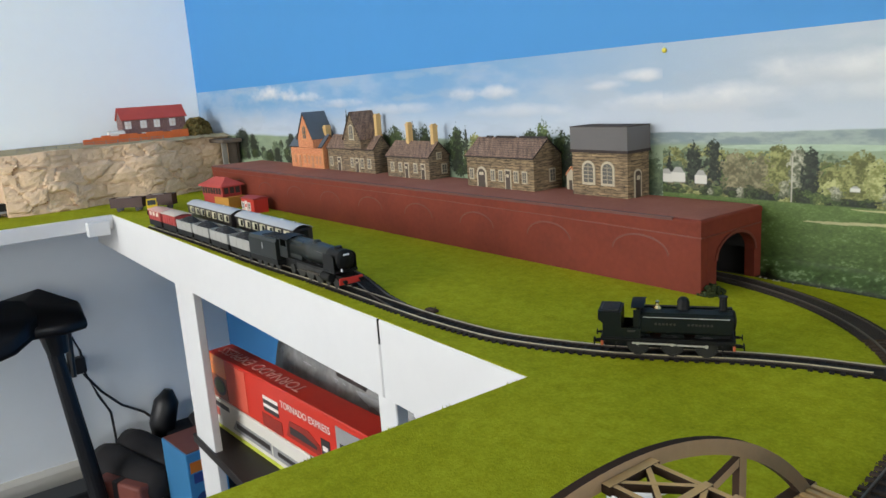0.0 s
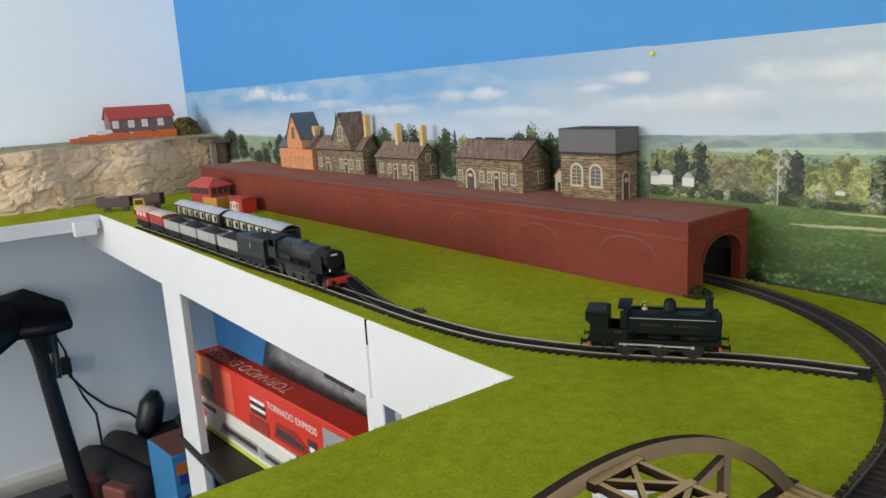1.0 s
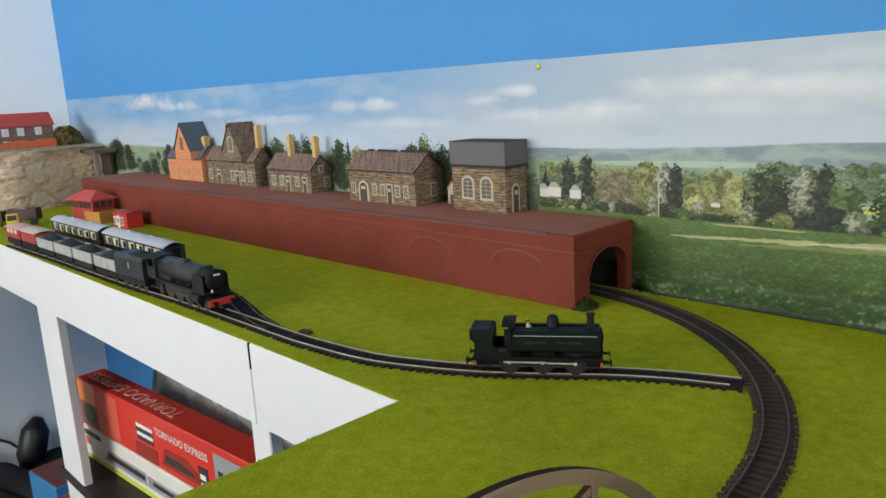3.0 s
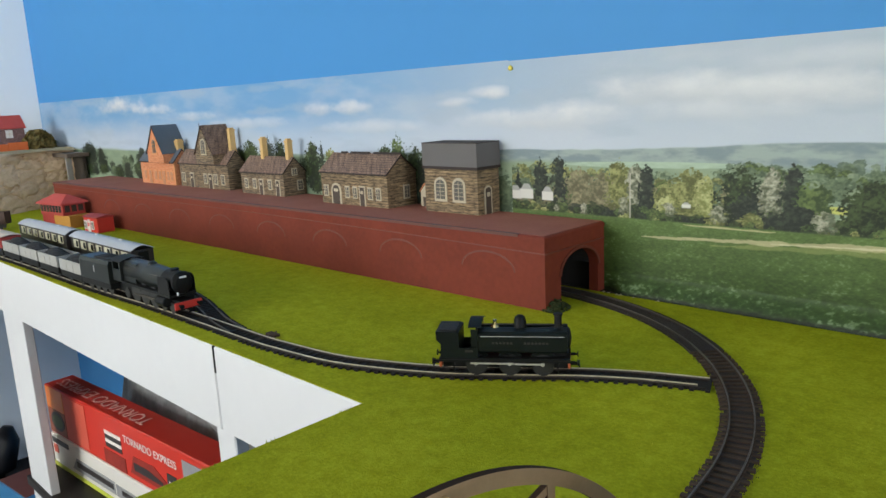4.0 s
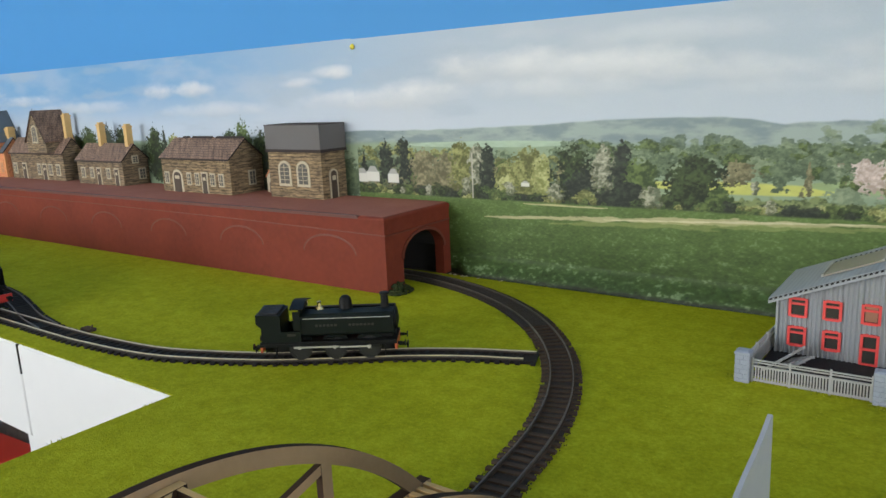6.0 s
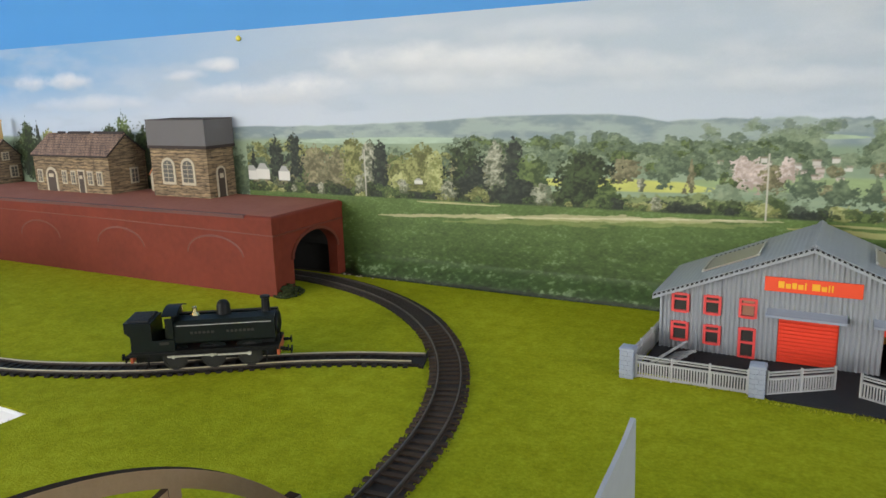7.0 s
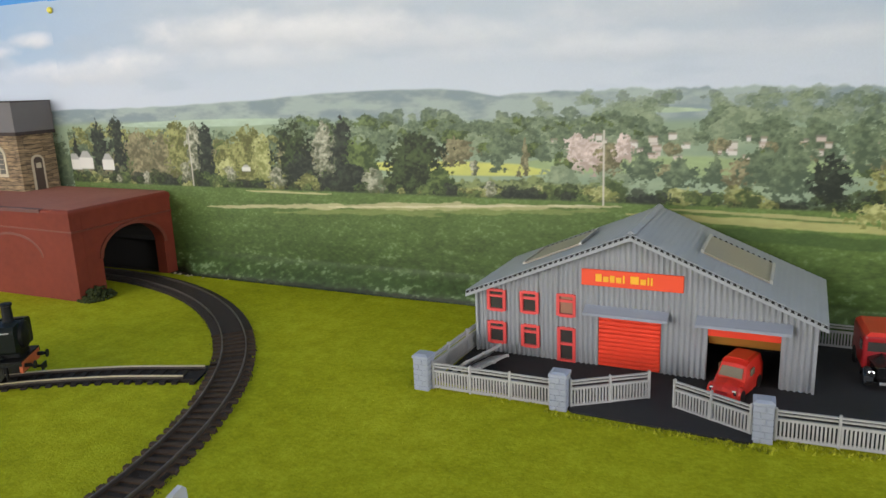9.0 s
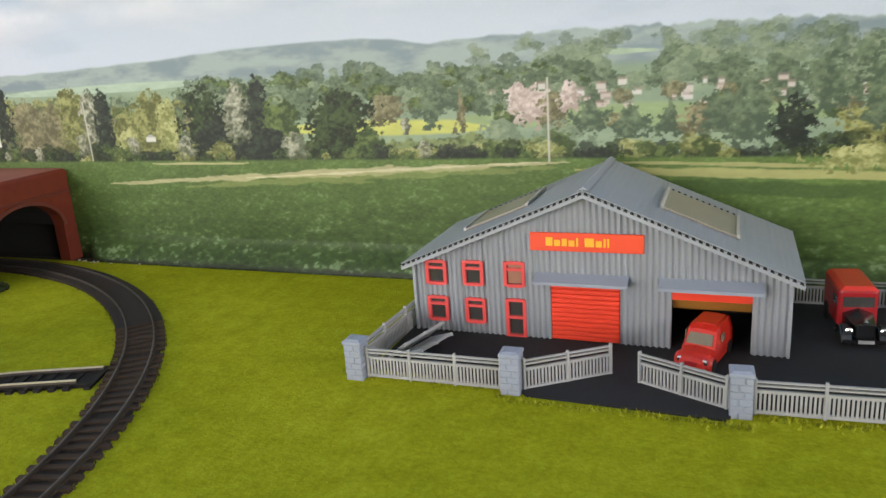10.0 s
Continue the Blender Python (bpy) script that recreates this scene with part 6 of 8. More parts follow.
for x, y, r in ((0.1720, 0.6755, 2), (0.2778, 0.6775, 3), (0.366, 0.826, 0), (0.0925, 0.795, 0)):
    copy_thing(p1, pose(x, y, -0.0004, 0, 0, r))

PALE = finish("paling", abox(-0.0005, 0.0005, -0.0004, 0.0004, 0.0018, 0.0118), FENCE_PALE)


def fence_panel(p, q, lift=0.0, tilt=0.0, name="fence_panel", label="pale grey plastic paling fence panel"):
    """Palings between two rails, a double rail above, small capped posts."""
    p, q = Vector((*p, lift)), Vector((*q, lift))
    L = (q - p).length
    m = Matrix.Translation(p) @ Matrix.Rotation(math.atan2(q.y - p.y, q.x - p.x), 4, "Z") @ Matrix.Rotation(radians(tilt), 4, "X")
    e = thing(name, label, "fence", m, group="yard fence")
    for z0, z1 in ((0.0008, 0.0024), (0.0110, 0.0124), (0.0142, 0.0150), (0.0160, 0.0168)):
        part("rail", abox(0, L, -0.0007, 0.0007, z0, z1), FENCE_PALE, e)
    n = max(2, round(L / 0.028))
    for k in range(n + 1):
        x = min(L - 0.0012, max(0.0, L * k / n - 0.0006))
        part("post", abox(x, x + 0.0014, -0.0011, 0.0009, 0.0, 0.0180, bev=0.0003), FENCE_PALE, e)
    k = 0.0012
    while k < L:
        o = new("paling", PALE)
        o.parent = e
        o.matrix_local = Matrix.Translation((k, 0, 0))
        k += 0.00185
    return e


fence_panel((0.0920, 0.6740), (0.1668, 0.6755))
fence_panel((0.2830, 0.6785), (0.4000, 0.6860))
fence_panel((0.4003, 0.6860), (0.5200, 0.6935))
fence_panel((0.1772, 0.6770), (0.2165, 0.7045), name="gate_leaf", label="pale grey plastic gate leaf standing open")
fence_panel((0.2308, 0.6975), (0.2725, 0.6790), name="gate_leaf", label="pale grey plastic gate leaf standing open")
fence_panel((0.0868, 0.6790), (0.0905, 0.7895))
fence_panel((0.3040, 0.8270), (0.3605, 0.8270))
fence_panel((0.3715, 0.8270), (0.5200, 0.8270))
fence_panel((0.0950, 0.6930), (0.1040, 0.7290), lift=0.0022, tilt=50, name="loose_fence_panel", label="loose fence panel leaning beside the depot")
fence_panel((0.1010, 0.6960), (0.1090, 0.7230), lift=0.0036, tilt=70, name="loose_fence_panel", label="short loose fence panel lying on another")


# ---- the two mail vans ----
def small_van(m):
    """A rounded van, y pointing forward."""
    v = thing("red_mail_van", "small bright red rounded mail van in the loading bay", "toy van", m)

    def ring(y, w, z0, z1, k=0.62, top=0.8):
        return [(-w, y, z0), (w, y, z0), (w * 1.02, y, z0 + (z1 - z0) * 0.4), (w * 0.98, y, z0 + (z1 - z0) * k), (w * top, y, z1 - 0.0008), (0, y, z1), (-w * top, y, z1 - 0.0008), (-w * 0.98, y, z0 + (z1 - z0) * k), (-w * 1.02, y, z0 + (z1 - z0) * 0.4)]
    part("body", loft(B(), [ring(-0.024, 0.0088, 0.0030, 0.0185), ring(-0.0225, 0.0096, 0.0022, 0.0205), ring(-0.002, 0.0098, 0.0022, 0.0210), ring(0.0025, 0.0096, 0.0022, 0.0195), ring(0.0090, 0.0092, 0.0022, 0.0118, 0.85), ring(0.0160, 0.0078, 0.0024, 0.0112, 0.85), ring(0.0205, 0.0070, 0.0026, 0.0098, 0.8, 0.7), ring(0.0225, 0.0058, 0.0032, 0.0082, 0.8, 0.6)]), POST_RED, v, smooth=False)
    for s in (-1, 1):
        part("wing", lathe(B(), [(0.0042, -0.0022), (0.0052, -0.001), (0.0052, 0.001), (0.0042, 0.0022)], (s * 0.0080, 0.0148, 0.0046), "x", 16), POST_RED, v)
        part("headlight", lathe(B(), [(0.0017, 0), (0.0017, 0.0008), (0.0009, 0.0014)], (s * 0.0066, 0.0196, 0.0074), "y", 12), CHROME, v, "bright round headlamp")
        for y in (-0.0150, 0.0145):
            wz = part("wheel", lathe(B(), [(0.0040, -0.0012), (0.0040, 0.0012)], (s * 0.0092, y, 0.0040), "x", 16), WHEEL_BLACK, v)
        part("side_window", abox(s * 0.0098 - 0.0003, s * 0.0098 + 0.0003, -0.0050, 0.0010, 0.0125, 0.0168), VAN_GLASS, v)
    part("windscreen", loft(B(), [[(-0.0072, 0.0086, 0.0124), (0.0072, 0.0086, 0.0124), (0.0072, 0.0090, 0.0126), (-0.0072, 0.0090, 0.0126)], [(-0.0064, 0.0042, 0.0174), (0.0064, 0.0042, 0.0174), (0.0064, 0.0047, 0.0177), (-0.0064, 0.0047, 0.0177)]]), VAN_GLASS, v, "pale windscreen")
    part("bumper", abox(-0.0085, 0.0085, 0.0218, 0.0232, 0.0034, 0.0048, bev=0.0004), CHROME, v)
    part("grille", abox(-0.0035, 0.0035, 0.0219, 0.0226, 0.0052, 0.0078), VAN_DARK, v)
    part("roof_panel", abox(-0.0060, 0.0060, -0.0200, -0.0020, 0.0206, 0.0213, bev=0.0005), POST_RED, v)
    return v


small_van(pose(0.2600, 0.7310, 0.0012, 0, 0, 165) @ Matrix.Scale(0.93, 4))


def old_van(m):
    """An upright pre-war van, y pointing forward."""
    v = thing("crimson_mail_van", "old crimson mail van with black bonnet and wings", "toy van", m)
    part("body", abox(-0.0105, 0.0105, -0.032, 0.004, 0.0050, 0.0285, bev=0.0022, seg=3), VAN_DARK, v)
    part("roof", loft(B(), [[(-0.0098, -0.0315, 0.0280), (0.0098, -0.0315, 0.0280), (0.0098, 0.0050, 0.0280), (-0.0098, 0.0050, 0.0280)], [(-0.0072, -0.0300, 0.0302), (0.0072, -0.0300, 0.0302), (0.0072, 0.0030, 0.0302), (-0.0072, 0.0030, 0.0302)]]), POST_RED, v)
    part("windscreen", abox(-0.0080, 0.0080, 0.0041, 0.0046, 0.0178, 0.0240), DARK_PANE, v)
    part("bonnet", loft(B(), [[(-0.0075, 0.004, 0.006), (0.0075, 0.004, 0.006), (0.0078, 0.004, 0.0140), (0.0, 0.004, 0.0172), (-0.0078, 0.004, 0.0140)], [(-0.0048, 0.0215, 0.006), (0.0048, 0.0215, 0.006), (0.0050, 0.0215, 0.0125), (0.0, 0.0215, 0.0150), (-0.0050, 0.0215, 0.0125)]]), GLOSS_BLACK, v)
    part("radiator", abox(-0.0046, 0.0046, 0.0214, 0.0224, 0.0048, 0.0142, bev=0.0008), GLOSS_BLACK, v)
    part("radiator_cap", lathe(B(), [(0.0008, 0.0142), (0.0012, 0.0156), (0.0003, 0.0164)], (0, 0.0218, 0), "z", 8), CHROME, v)
    for s in (-1, 1):
        pts = [(0.004, 0.0042), (0.0085, 0.0050), (0.0115, 0.0098), (0.0165, 0.0108), (0.0220, 0.0080), (0.0235, 0.0042), (0.0222, 0.0042), (0.0206, 0.0074), (0.0165, 0.0094), (0.0124, 0.0088), (0.0098, 0.0042)]
        part("wing", prism(B(), pts, "x", s * 0.0095 - 0.0026, s * 0.0095 + 0.0026), GLOSS_BLACK, v)
        part("headlight", lathe(B(), [(0.0008, -0.0018), (0.0020, -0.0006), (0.0021, 0.0006), (0.0012, 0.0011)], (s * 0.0085, 0.0228, 0.0102), "y", 14), CHROME, v, "bright round headlamp")
        for y in (-0.0210, 0.0165):
            part("wheel", lathe(B(), [(0.0058, -0.0014), (0.0060, 0), (0.0058, 0.0014)], (s * 0.0095, y, 0.0060), "x", 18), WHEEL_BLACK, v)
        part("side_window", abox(s * 0.0106 - 0.0002, s * 0.0106 + 0.0002, -0.0070, 0.0018, 0.0175, 0.0235), DARK_PANE, v)
    part("bumper", abox(-0.0105, 0.0105, 0.0240, 0.0248, 0.0040, 0.0054), GLOSS_BLACK, v)
    part("plate_bar", abox(-0.0040, 0.0040, 0.0249, 0.0252, 0.0036, 0.0056), PRINT_GREY, v)
    return v


old_van(pose(0.3365, 0.7840, 0.0012, 0, 0, 186) @ Matrix.Diagonal((0.96, 0.96, 0.92, 1)))

# worn crumbs of underlay along the curved track
rng = random.Random(8)
verts, faces = [], []
for i in range(2600):
    k = rng.randrange(150, len(main_line) - 60)
    d, n = normal_at(main_line, k)
    p = main_line[k] + n * rng.choice((-1, 1)) * (0.0132 + abs(rng.gauss(0, 0.0013))) + d * rng.uniform(-0.002, 0.002)
    tuft(p.x, p.y, 0.0, 0.0016)
me = bpy.data.meshes.new("underlay_crumbs")
me.from_pydata(verts, [], faces)
me.materials.append(BALLAST)
tagged(new("underlay_crumbs", me), "dark ragged crumbs along the edge of the track", "crumbs", kind="stuff")

# ---- the laser-cut wooden bridge in the foreground ----
BXL, BXR, BYC, BPK, BRAD = -0.008, 0.0622, 0.2643, 0.0838, 0.2141
BHALF = math.sqrt(BRAD ** 2 - (BRAD - BPK) ** 2)
bridge = thing("arch_bridge", "laser-cut plywood bowstring bridge standing on the grass", "model bridge", pose((BXL + BXR) / 2, BYC, 0.0))
bx, RIB_T, RIB_D = (BXR - BXL) / 2, 0.0043, 0.0076


def scorch(ob, axis):
    """Cut edges are burnt dark; the sheet's own faces, which look along the axis, stay bare."""
    ob.data.materials.append(PLY_DARK)
    for f in ob.data.polygons:
        f.material_index = 0 if abs(f.normal[axis]) > 0.6 else 1


def bow(r):
    a1 = math.acos(min(1.0, (BRAD - BPK) / r))
    return [(r * math.sin(a), BPK - BRAD + r * math.cos(a)) for a in np.linspace(-a1, a1, 49)]


def arch_z(y, r=BRAD):
    return BPK - BRAD + math.sqrt(max(0.0, r * r - y * y))


def web(p, q, half, a, b):
    """A flat strip cut in the plane of an arch, from p to q in (y, z)."""
    p, q = Vector(p), Vector(q)
    d = (q - p).normalized()
    n = Vector((-d.y, d.x)) * half
    return prism(B(), [tuple(p - n), tuple(q - n), tuple(q + n), tuple(p + n)], "x", a, b)


for s in (-1, 1):
    a, b = sorted((s * bx, s * (bx + RIB_T)))
    top_, low_ = bow(BRAD), bow(BRAD - RIB_D)
    rib = loft(B(), [[(xx, ring_[k][0], ring_[k][1]) for xx, ring_ in ((a, top_), (b, top_), (b, low_), (a, low_))] for k in range(49)])
    scorch(part("arch", rib, PLY_BROWN, bridge, "brown stained plywood arch"), 0)
    c0, c1 = sorted((s * bx, s * (bx + 0.0075)))
    scorch(part("bottom_chord", abox(c0, c1, -BHALF + 0.003, BHALF - 0.003, 0.0, 0.0120, bev=0.0004), PLY_BROWN, bridge), 0)
    for y in (-0.094, 0.094):
        g = 1 if y > 0 else -1
        zt_ = arch_z(y, BRAD - RIB_D) + 0.002
        scorch(part("hanger", abox(a + 0.0002, b - 0.0002, y - 0.0030, y + 0.0030, 0.0110, zt_), PLY_BROWN, bridge), 0)
        scorch(part("stay", web((y - g * 0.001, zt_ - 0.003), (-g * 0.062, 0.0110), 0.0022, a + 0.0005, b - 0.0005), PLY_BROWN, bridge), 0)


# top bracing: strips along the crown, two cross beams, two middle strips and crossed diagonals
def bar(p, q, w=0.0016, t=0.0036, lift=0.0):
    p, q = Vector(p), Vector(q)
    n = Vector((p.y - q.y, q.x - p.x)).normalized() * w
    z0, z1 = BRACE_Z - t, BRACE_Z + lift
    scorch(part("bracing", loft(B(), [[(e.x - n.x, e.y - n.y, z0), (e.x + n.x, e.y + n.y, z0), (e.x + n.x, e.y + n.y, z1), (e.x - n.x, e.y - n.y, z1)] for e in (p, q)]), PLY, bridge), 2)


BRACE_Z, ya, yb, cell = 0.0797, -0.0045, 0.0205, 0.0285
for y in (ya, yb):
    bar((-bx + 0.0002, y), (bx - 0.0002, y), 0.0013, lift=0.0001)
for s in (-1, 1):
    bar((s * (bx - 0.0026), ya - 0.003), (s * (bx - 0.0026), yb + 0.003), 0.0022, lift=0.0004)
    bar((s * (bx - cell), ya - 0.003), (s * (bx - cell), yb + 0.003), 0.0018, lift=0.0003)
for xa, xb in ((-bx + 0.001, -bx + cell - 0.001), (-bx + cell + 0.001, bx - cell - 0.001), (bx - cell + 0.001, bx - 0.001)):
    bar((xa, ya + 0.001), (xb, yb - 0.0005), 0.0012)
    bar((xa, yb - 0.001), (xb, ya + 0.0005), 0.0012, lift=-0.0001)
PLANK = finish("deck_plank", abox(-bx + 0.0003, bx - 0.0003, -0.0016, 0.0016, -0.0010, 0.0010), PLY)
for k in range(57):
    o = new("deck_plank", PLANK)
    o.parent = bridge
    o.matrix_local = Matrix.Translation((0, -BHALF + 0.006 + k * 0.0058, 0.0115))

# white loose pieces in the foreground
sp = thing("card_spike", "pointed pale grey card gable standing on the grass", "card piece", pose(0.1585, 0.4129, 0.0))
part("panel", prism(B(), [(-0.105, 0.0), (0.005, 0.0), (0.0016, 0.0930), (0.0006, 0.0940), (-0.0012, 0.0936), (-0.0100, 0.0906), (-0.0210, 0.0882), (-0.0320, 0.0862), (-0.100, 0.0700), (-0.105, 0.065)], "x", -0.0008, 0.0008), SPIKE_GREY, sp)
part("foot", abox(-0.010, 0.010, -0.105, 0.005, 0.0, 0.0012), SPIKE_GREY, sp)
wl = thing("white_strip", "small bent white plastic strip on the grass", "plastic piece", pose(-0.070, 0.362, 0.0, 0, 0, 40))
part("strip", tube(B(), [(-0.022, 0, 0.003), (-0.010, 0.001, 0.004), (0.006, 0.002, 0.006), (0.014, 0.002, 0.009)], 0.0024, 8), WHITE_PLASTIC, wl)
part("strip_foot", abox(-0.018, 0.006, -0.004, 0.004, 0, 0.004, bev=0.001), WHITE_PLASTIC, wl)

# ---- under the table ----
SHELF_Z = -0.42
carton = thing("train_set_box", "long red train set box stacked on a white one", "box", pose(-0.96, 0.523, SHELF_Z + 0.068, 0, 0, 4))
CL, CH, CD = 0.335, 0.096, 0.055
part("carton", abox(-CL, CL, 0, CD, 0.0, CH, bev=0.002), BOX_RED, carton)
lower = thing("white_train_box", "white train set box with a lime bottom edge", "box", pose(-0.96, 0.521, SHELF_Z, 0, 0, 4))
part("carton", abox(-CL, CL, 0, CD, 0.0, 0.0675, bev=0.002), BOX_WHITE, lower)
part("lime_edge", abox(-CL + 0.001, CL - 0.001, -0.001, 0.0, 0.001, 0.009), BOX_LIME, lower)
part("brand_bars", abox(-CL + 0.006, -CL + 0.075, -0.0008, 0.0002, 0.050, 0.060), PRINT_DARK, lower, "row of dark print")
part("small_patch", abox(-CL + 0.008, -CL + 0.026, -0.0008, 0.0002, 0.030, 0.046), PRINT_PINK, lower)
for k, (xa, xb, za, zb_) in enumerate(((-CL + 0.085, -CL + 0.25, 0.018, 0.042), (-CL + 0.255, -CL + 0.40, 0.018, 0.040), (-CL + 0.405, -CL + 0.56, 0.018, 0.038))):
    part("train_picture", prism(B(), [(xa, za), (xb, za), (xb, zb_), (xa + (0.02 if k == 0 else 0), zb_)], "y", -0.0008, 0.0002), PRINT_GREY, lower)
    part("train_window_strip", abox(xa + 0.02, xb - 0.004, -0.0011, -0.0008, za + 0.008, zb_ - 0.005), PRINT_DARK, lower)
part("orange_patch", abox(-CL + 0.003, -CL + 0.075, -0.0008, 0.0002, 0.052, 0.094), BOX_ORANGE, carton)
part("dark_patch", abox(-CL + 0.003, -CL + 0.075, -0.0008, 0.0002, 0.004, 0.051), material("rust_print", (0.28, 0.07, 0.03), rough=0.45, vary=0.3, scale=40), carton)
t_out, t_in = [], []
for a in np.linspace(0, 2 * math.pi, 29)[:-1]:
    t_out.append((-CL + 0.042 + 0.028 * math.cos(a), 0.030 + 0.019 * math.sin(a)))
    t_in.append((-CL + 0.042 + 0.022 * math.cos(a), 0.030 + 0.013 * math.sin(a)))
part("track_picture", prism(B(), t_out, "y", -0.0014, -0.0008), PRINT_DARK, carton, "dark oval track picture")
part("track_picture_centre", prism(B(), t_in, "y", -0.0018, -0.0014), material("olive_print", (0.06, 0.09, 0.03), rough=0.5), carton)
part("pink_patch", abox(-CL + 0.078, -CL + 0.165, -0.0008, 0.0002, 0.006, 0.090), PRINT_PINK, carton)
for z in (0.060, 0.045):
    part("flag_stripe", abox(-CL + 0.236, -CL + 0.292, -0.0012, -0.0003, z, z + 0.0065), PRINT_WHITE, carton)
    part("flag_stripe", abox(-CL + 0.236, -CL + 0.292, -0.0012, -0.0003, z - 0.0085, z - 0.0005), PRINT_DARK, carton, "dark flag stripe")
DULL_RED = material("dull_red_print", (0.26, 0.022, 0.013), rough=0.45, vary=0.5, scale=30)
part("picture_panel", abox(-CL + 0.225, -CL + 0.300, -0.0010, 0.0002, 0.004, 0.030), DULL_RED, carton, "dull red picture print")
part("picture_panel", prism(B(), [(-CL + 0.315, 0.012), (-CL + 0.43, 0.012), (-CL + 0.43, 0.030), (-CL + 0.395, 0.046), (-CL + 0.33, 0.044)], "y", -0.0010, 0.0002), DULL_RED, carton)
part("engine_picture", prism(B(), [(-CL + 0.330, 0.020), (-CL + 0.420, 0.020), (-CL + 0.420, 0.026), (-CL + 0.375, 0.034), (-CL + 0.330, 0.034)], "y", -0.0014, -0.0010), PRINT_DARK, carton)
part("picture_panel", abox(-CL + 0.485, -CL + 0.60, -0.0010, 0.0002, 0.006, 0.085), PRINT_GREY, carton)
part("picture_panel", abox(-CL + 0.435, -CL + 0.462, -0.0012, -0.0002, 0.006, 0.048), PRINT_DARK, carton)
for z in (0.012, 0.027):
    part("white_patch", abox(-CL + 0.440, -CL + 0.456, -0.0016, -0.0012, z, z + 0.009), PRINT_WHITE, carton)
for k in range(5):
    part("print_bar", abox(-CL + 0.495 + k * 0.02, -CL + 0.508 + k * 0.02, -0.0014, -0.0010, 0.030, 0.058 - 0.006 * (k % 2)), PRINT_DARK, carton)
lettering("title_text", "TORNADO EXPRESS", 0.0182, PRINT_WHITE, carton, pose(-CL + 0.385, -0.0009, 0.068, 90, 0, 0), "white printed words")
lettering("title_text", "TORNADO EXPRESS", 0.036, material("pale_red_lettering", (0.80, 0.42, 0.36), rough=0.45), carton, pose(-CL + 0.180, 0.027, CH + 0.0005, 0, 0, 180), "pale red words on the lid")
# crumpled clear film over boxes behind
bm = B()
nx_, ny_ = 40, 14
gg = [[bm.verts.new((-1.22 + 0.66 * i / nx_, 0.606 + 0.21 * j / ny_, SHELF_Z + 0.10 + 0.165 * min(1, 2.2 * j / ny_) ** 0.4 + 0.03 * noise.noise((i * 0.31, j * 0.45, 2)) + 0.014 * noise.noise((i * 0.9, j * 1.1, 8)))) for j in range(ny_ + 1)] for i in range(nx_ + 1)]
for i in range(nx_):
    for j in range(ny_):
        bm.faces.new((gg[i][j], gg[i + 1][j], gg[i + 1][j + 1], gg[i][j + 1]))
film = thing("wrapped_stock", "crumpled grey clear film over dark stored items", "packaging")
part("film", bm, FILM, film, smooth=True)
bm = B()
rows_ = [[(-1.20 + 0.60 * i / 30, 0.612 + 0.012 * j + 0.02 * noise.noise((i * 0.5, j * 0.7, 4)), SHELF_Z + 0.215 + 0.012 * j + 0.02 * noise.noise((i * 0.4, j * 0.8, 6))) for j in range(4)] for i in range(31)]
vv = [[bm.verts.new(c) for c in r] for r in rows_]
for i in range(30):
    for j in range(3):
        bm.faces.new((vv[i][j], vv[i + 1][j], vv[i + 1][j + 1], vv[i][j + 1]))
part("film_fold", bm, FILM, film, "loose fold of clear film", smooth=True)
part("dark_item", abox(-0.93, -0.83, 0.602, 0.61, SHELF_Z + 0.18, SHELF_Z + 0.225, bev=0.004), PRINT_DARK, film, "dark item under the film")
st = thing("stored_box", "dark grey stored carton under clear film", "box", pose(-0.92, 0.722, SHELF_Z))
part("carton", abox(-0.28, 0.30, -0.105, 0.105, 0, 0.165, bev=0.003), PRINT_GREY, st)
for k in range(6):
    part("tray_cell", abox(0.16 + k * 0.021, 0.176 + k * 0.021, -0.10, -0.05, 0.165, 0.215), WHITE_PLASTIC, st)
# detergent carton on the floor
db = thing("blue_box", "blue and white printed carton on the floor", "box", pose(-1.755, 0.565, FLOOR_Z, 0, 0, 6))
part("carton", abox(-0.10, 0.06, -0.048, 0.060, 0, 0.205, bev=0.002), BOX_BLUE, db)
part("brown_top", abox(-0.095, 0.055, -0.043, 0.055, 0.205, 0.207), RED_BROWN, db)
part("orange_panel", abox(0.0600, 0.0606, -0.040, 0.020, 0.150, 0.180), BOX_ORANGE, db)
part("dark_panel", abox(0.0600, 0.0606, -0.034, 0.035, 0.118, 0.146), material("navy_print", (0.03, 0.06, 0.25), rough=0.5), db)
part("white_panel", abox(0.0600, 0.0606, -0.020, 0.056, 0.015, 0.050), PRINT_WHITE, db)
part("round_mark", lathe(B(), [(0.024, 0), (0.024, 0.0006)], (0.0608, -0.012, 0.065), "x", 20), material("navy_disc", (0.02, 0.05, 0.2), rough=0.5), db)

# ---- by the left wall ----
# black bench on a slanted post, seen from above through the gap in the table
be = thing("exercise_seat", "black padded seat on a slanted black post", "exercise machine", pose(-1.95, 0.30, FLOOR_Z))


def pad(ring_pts, th):
    return loft(B(), [[(x * 0.94, y * 0.94, z) for x, y, z in ring_pts], [(x, y, z + th * 0.3) for x, y, z in ring_pts], [(x, y, z + th * 0.7) for x, y, z in ring_pts], [(x * 0.93, y * 0.93, z + th) for x, y, z in ring_pts]])


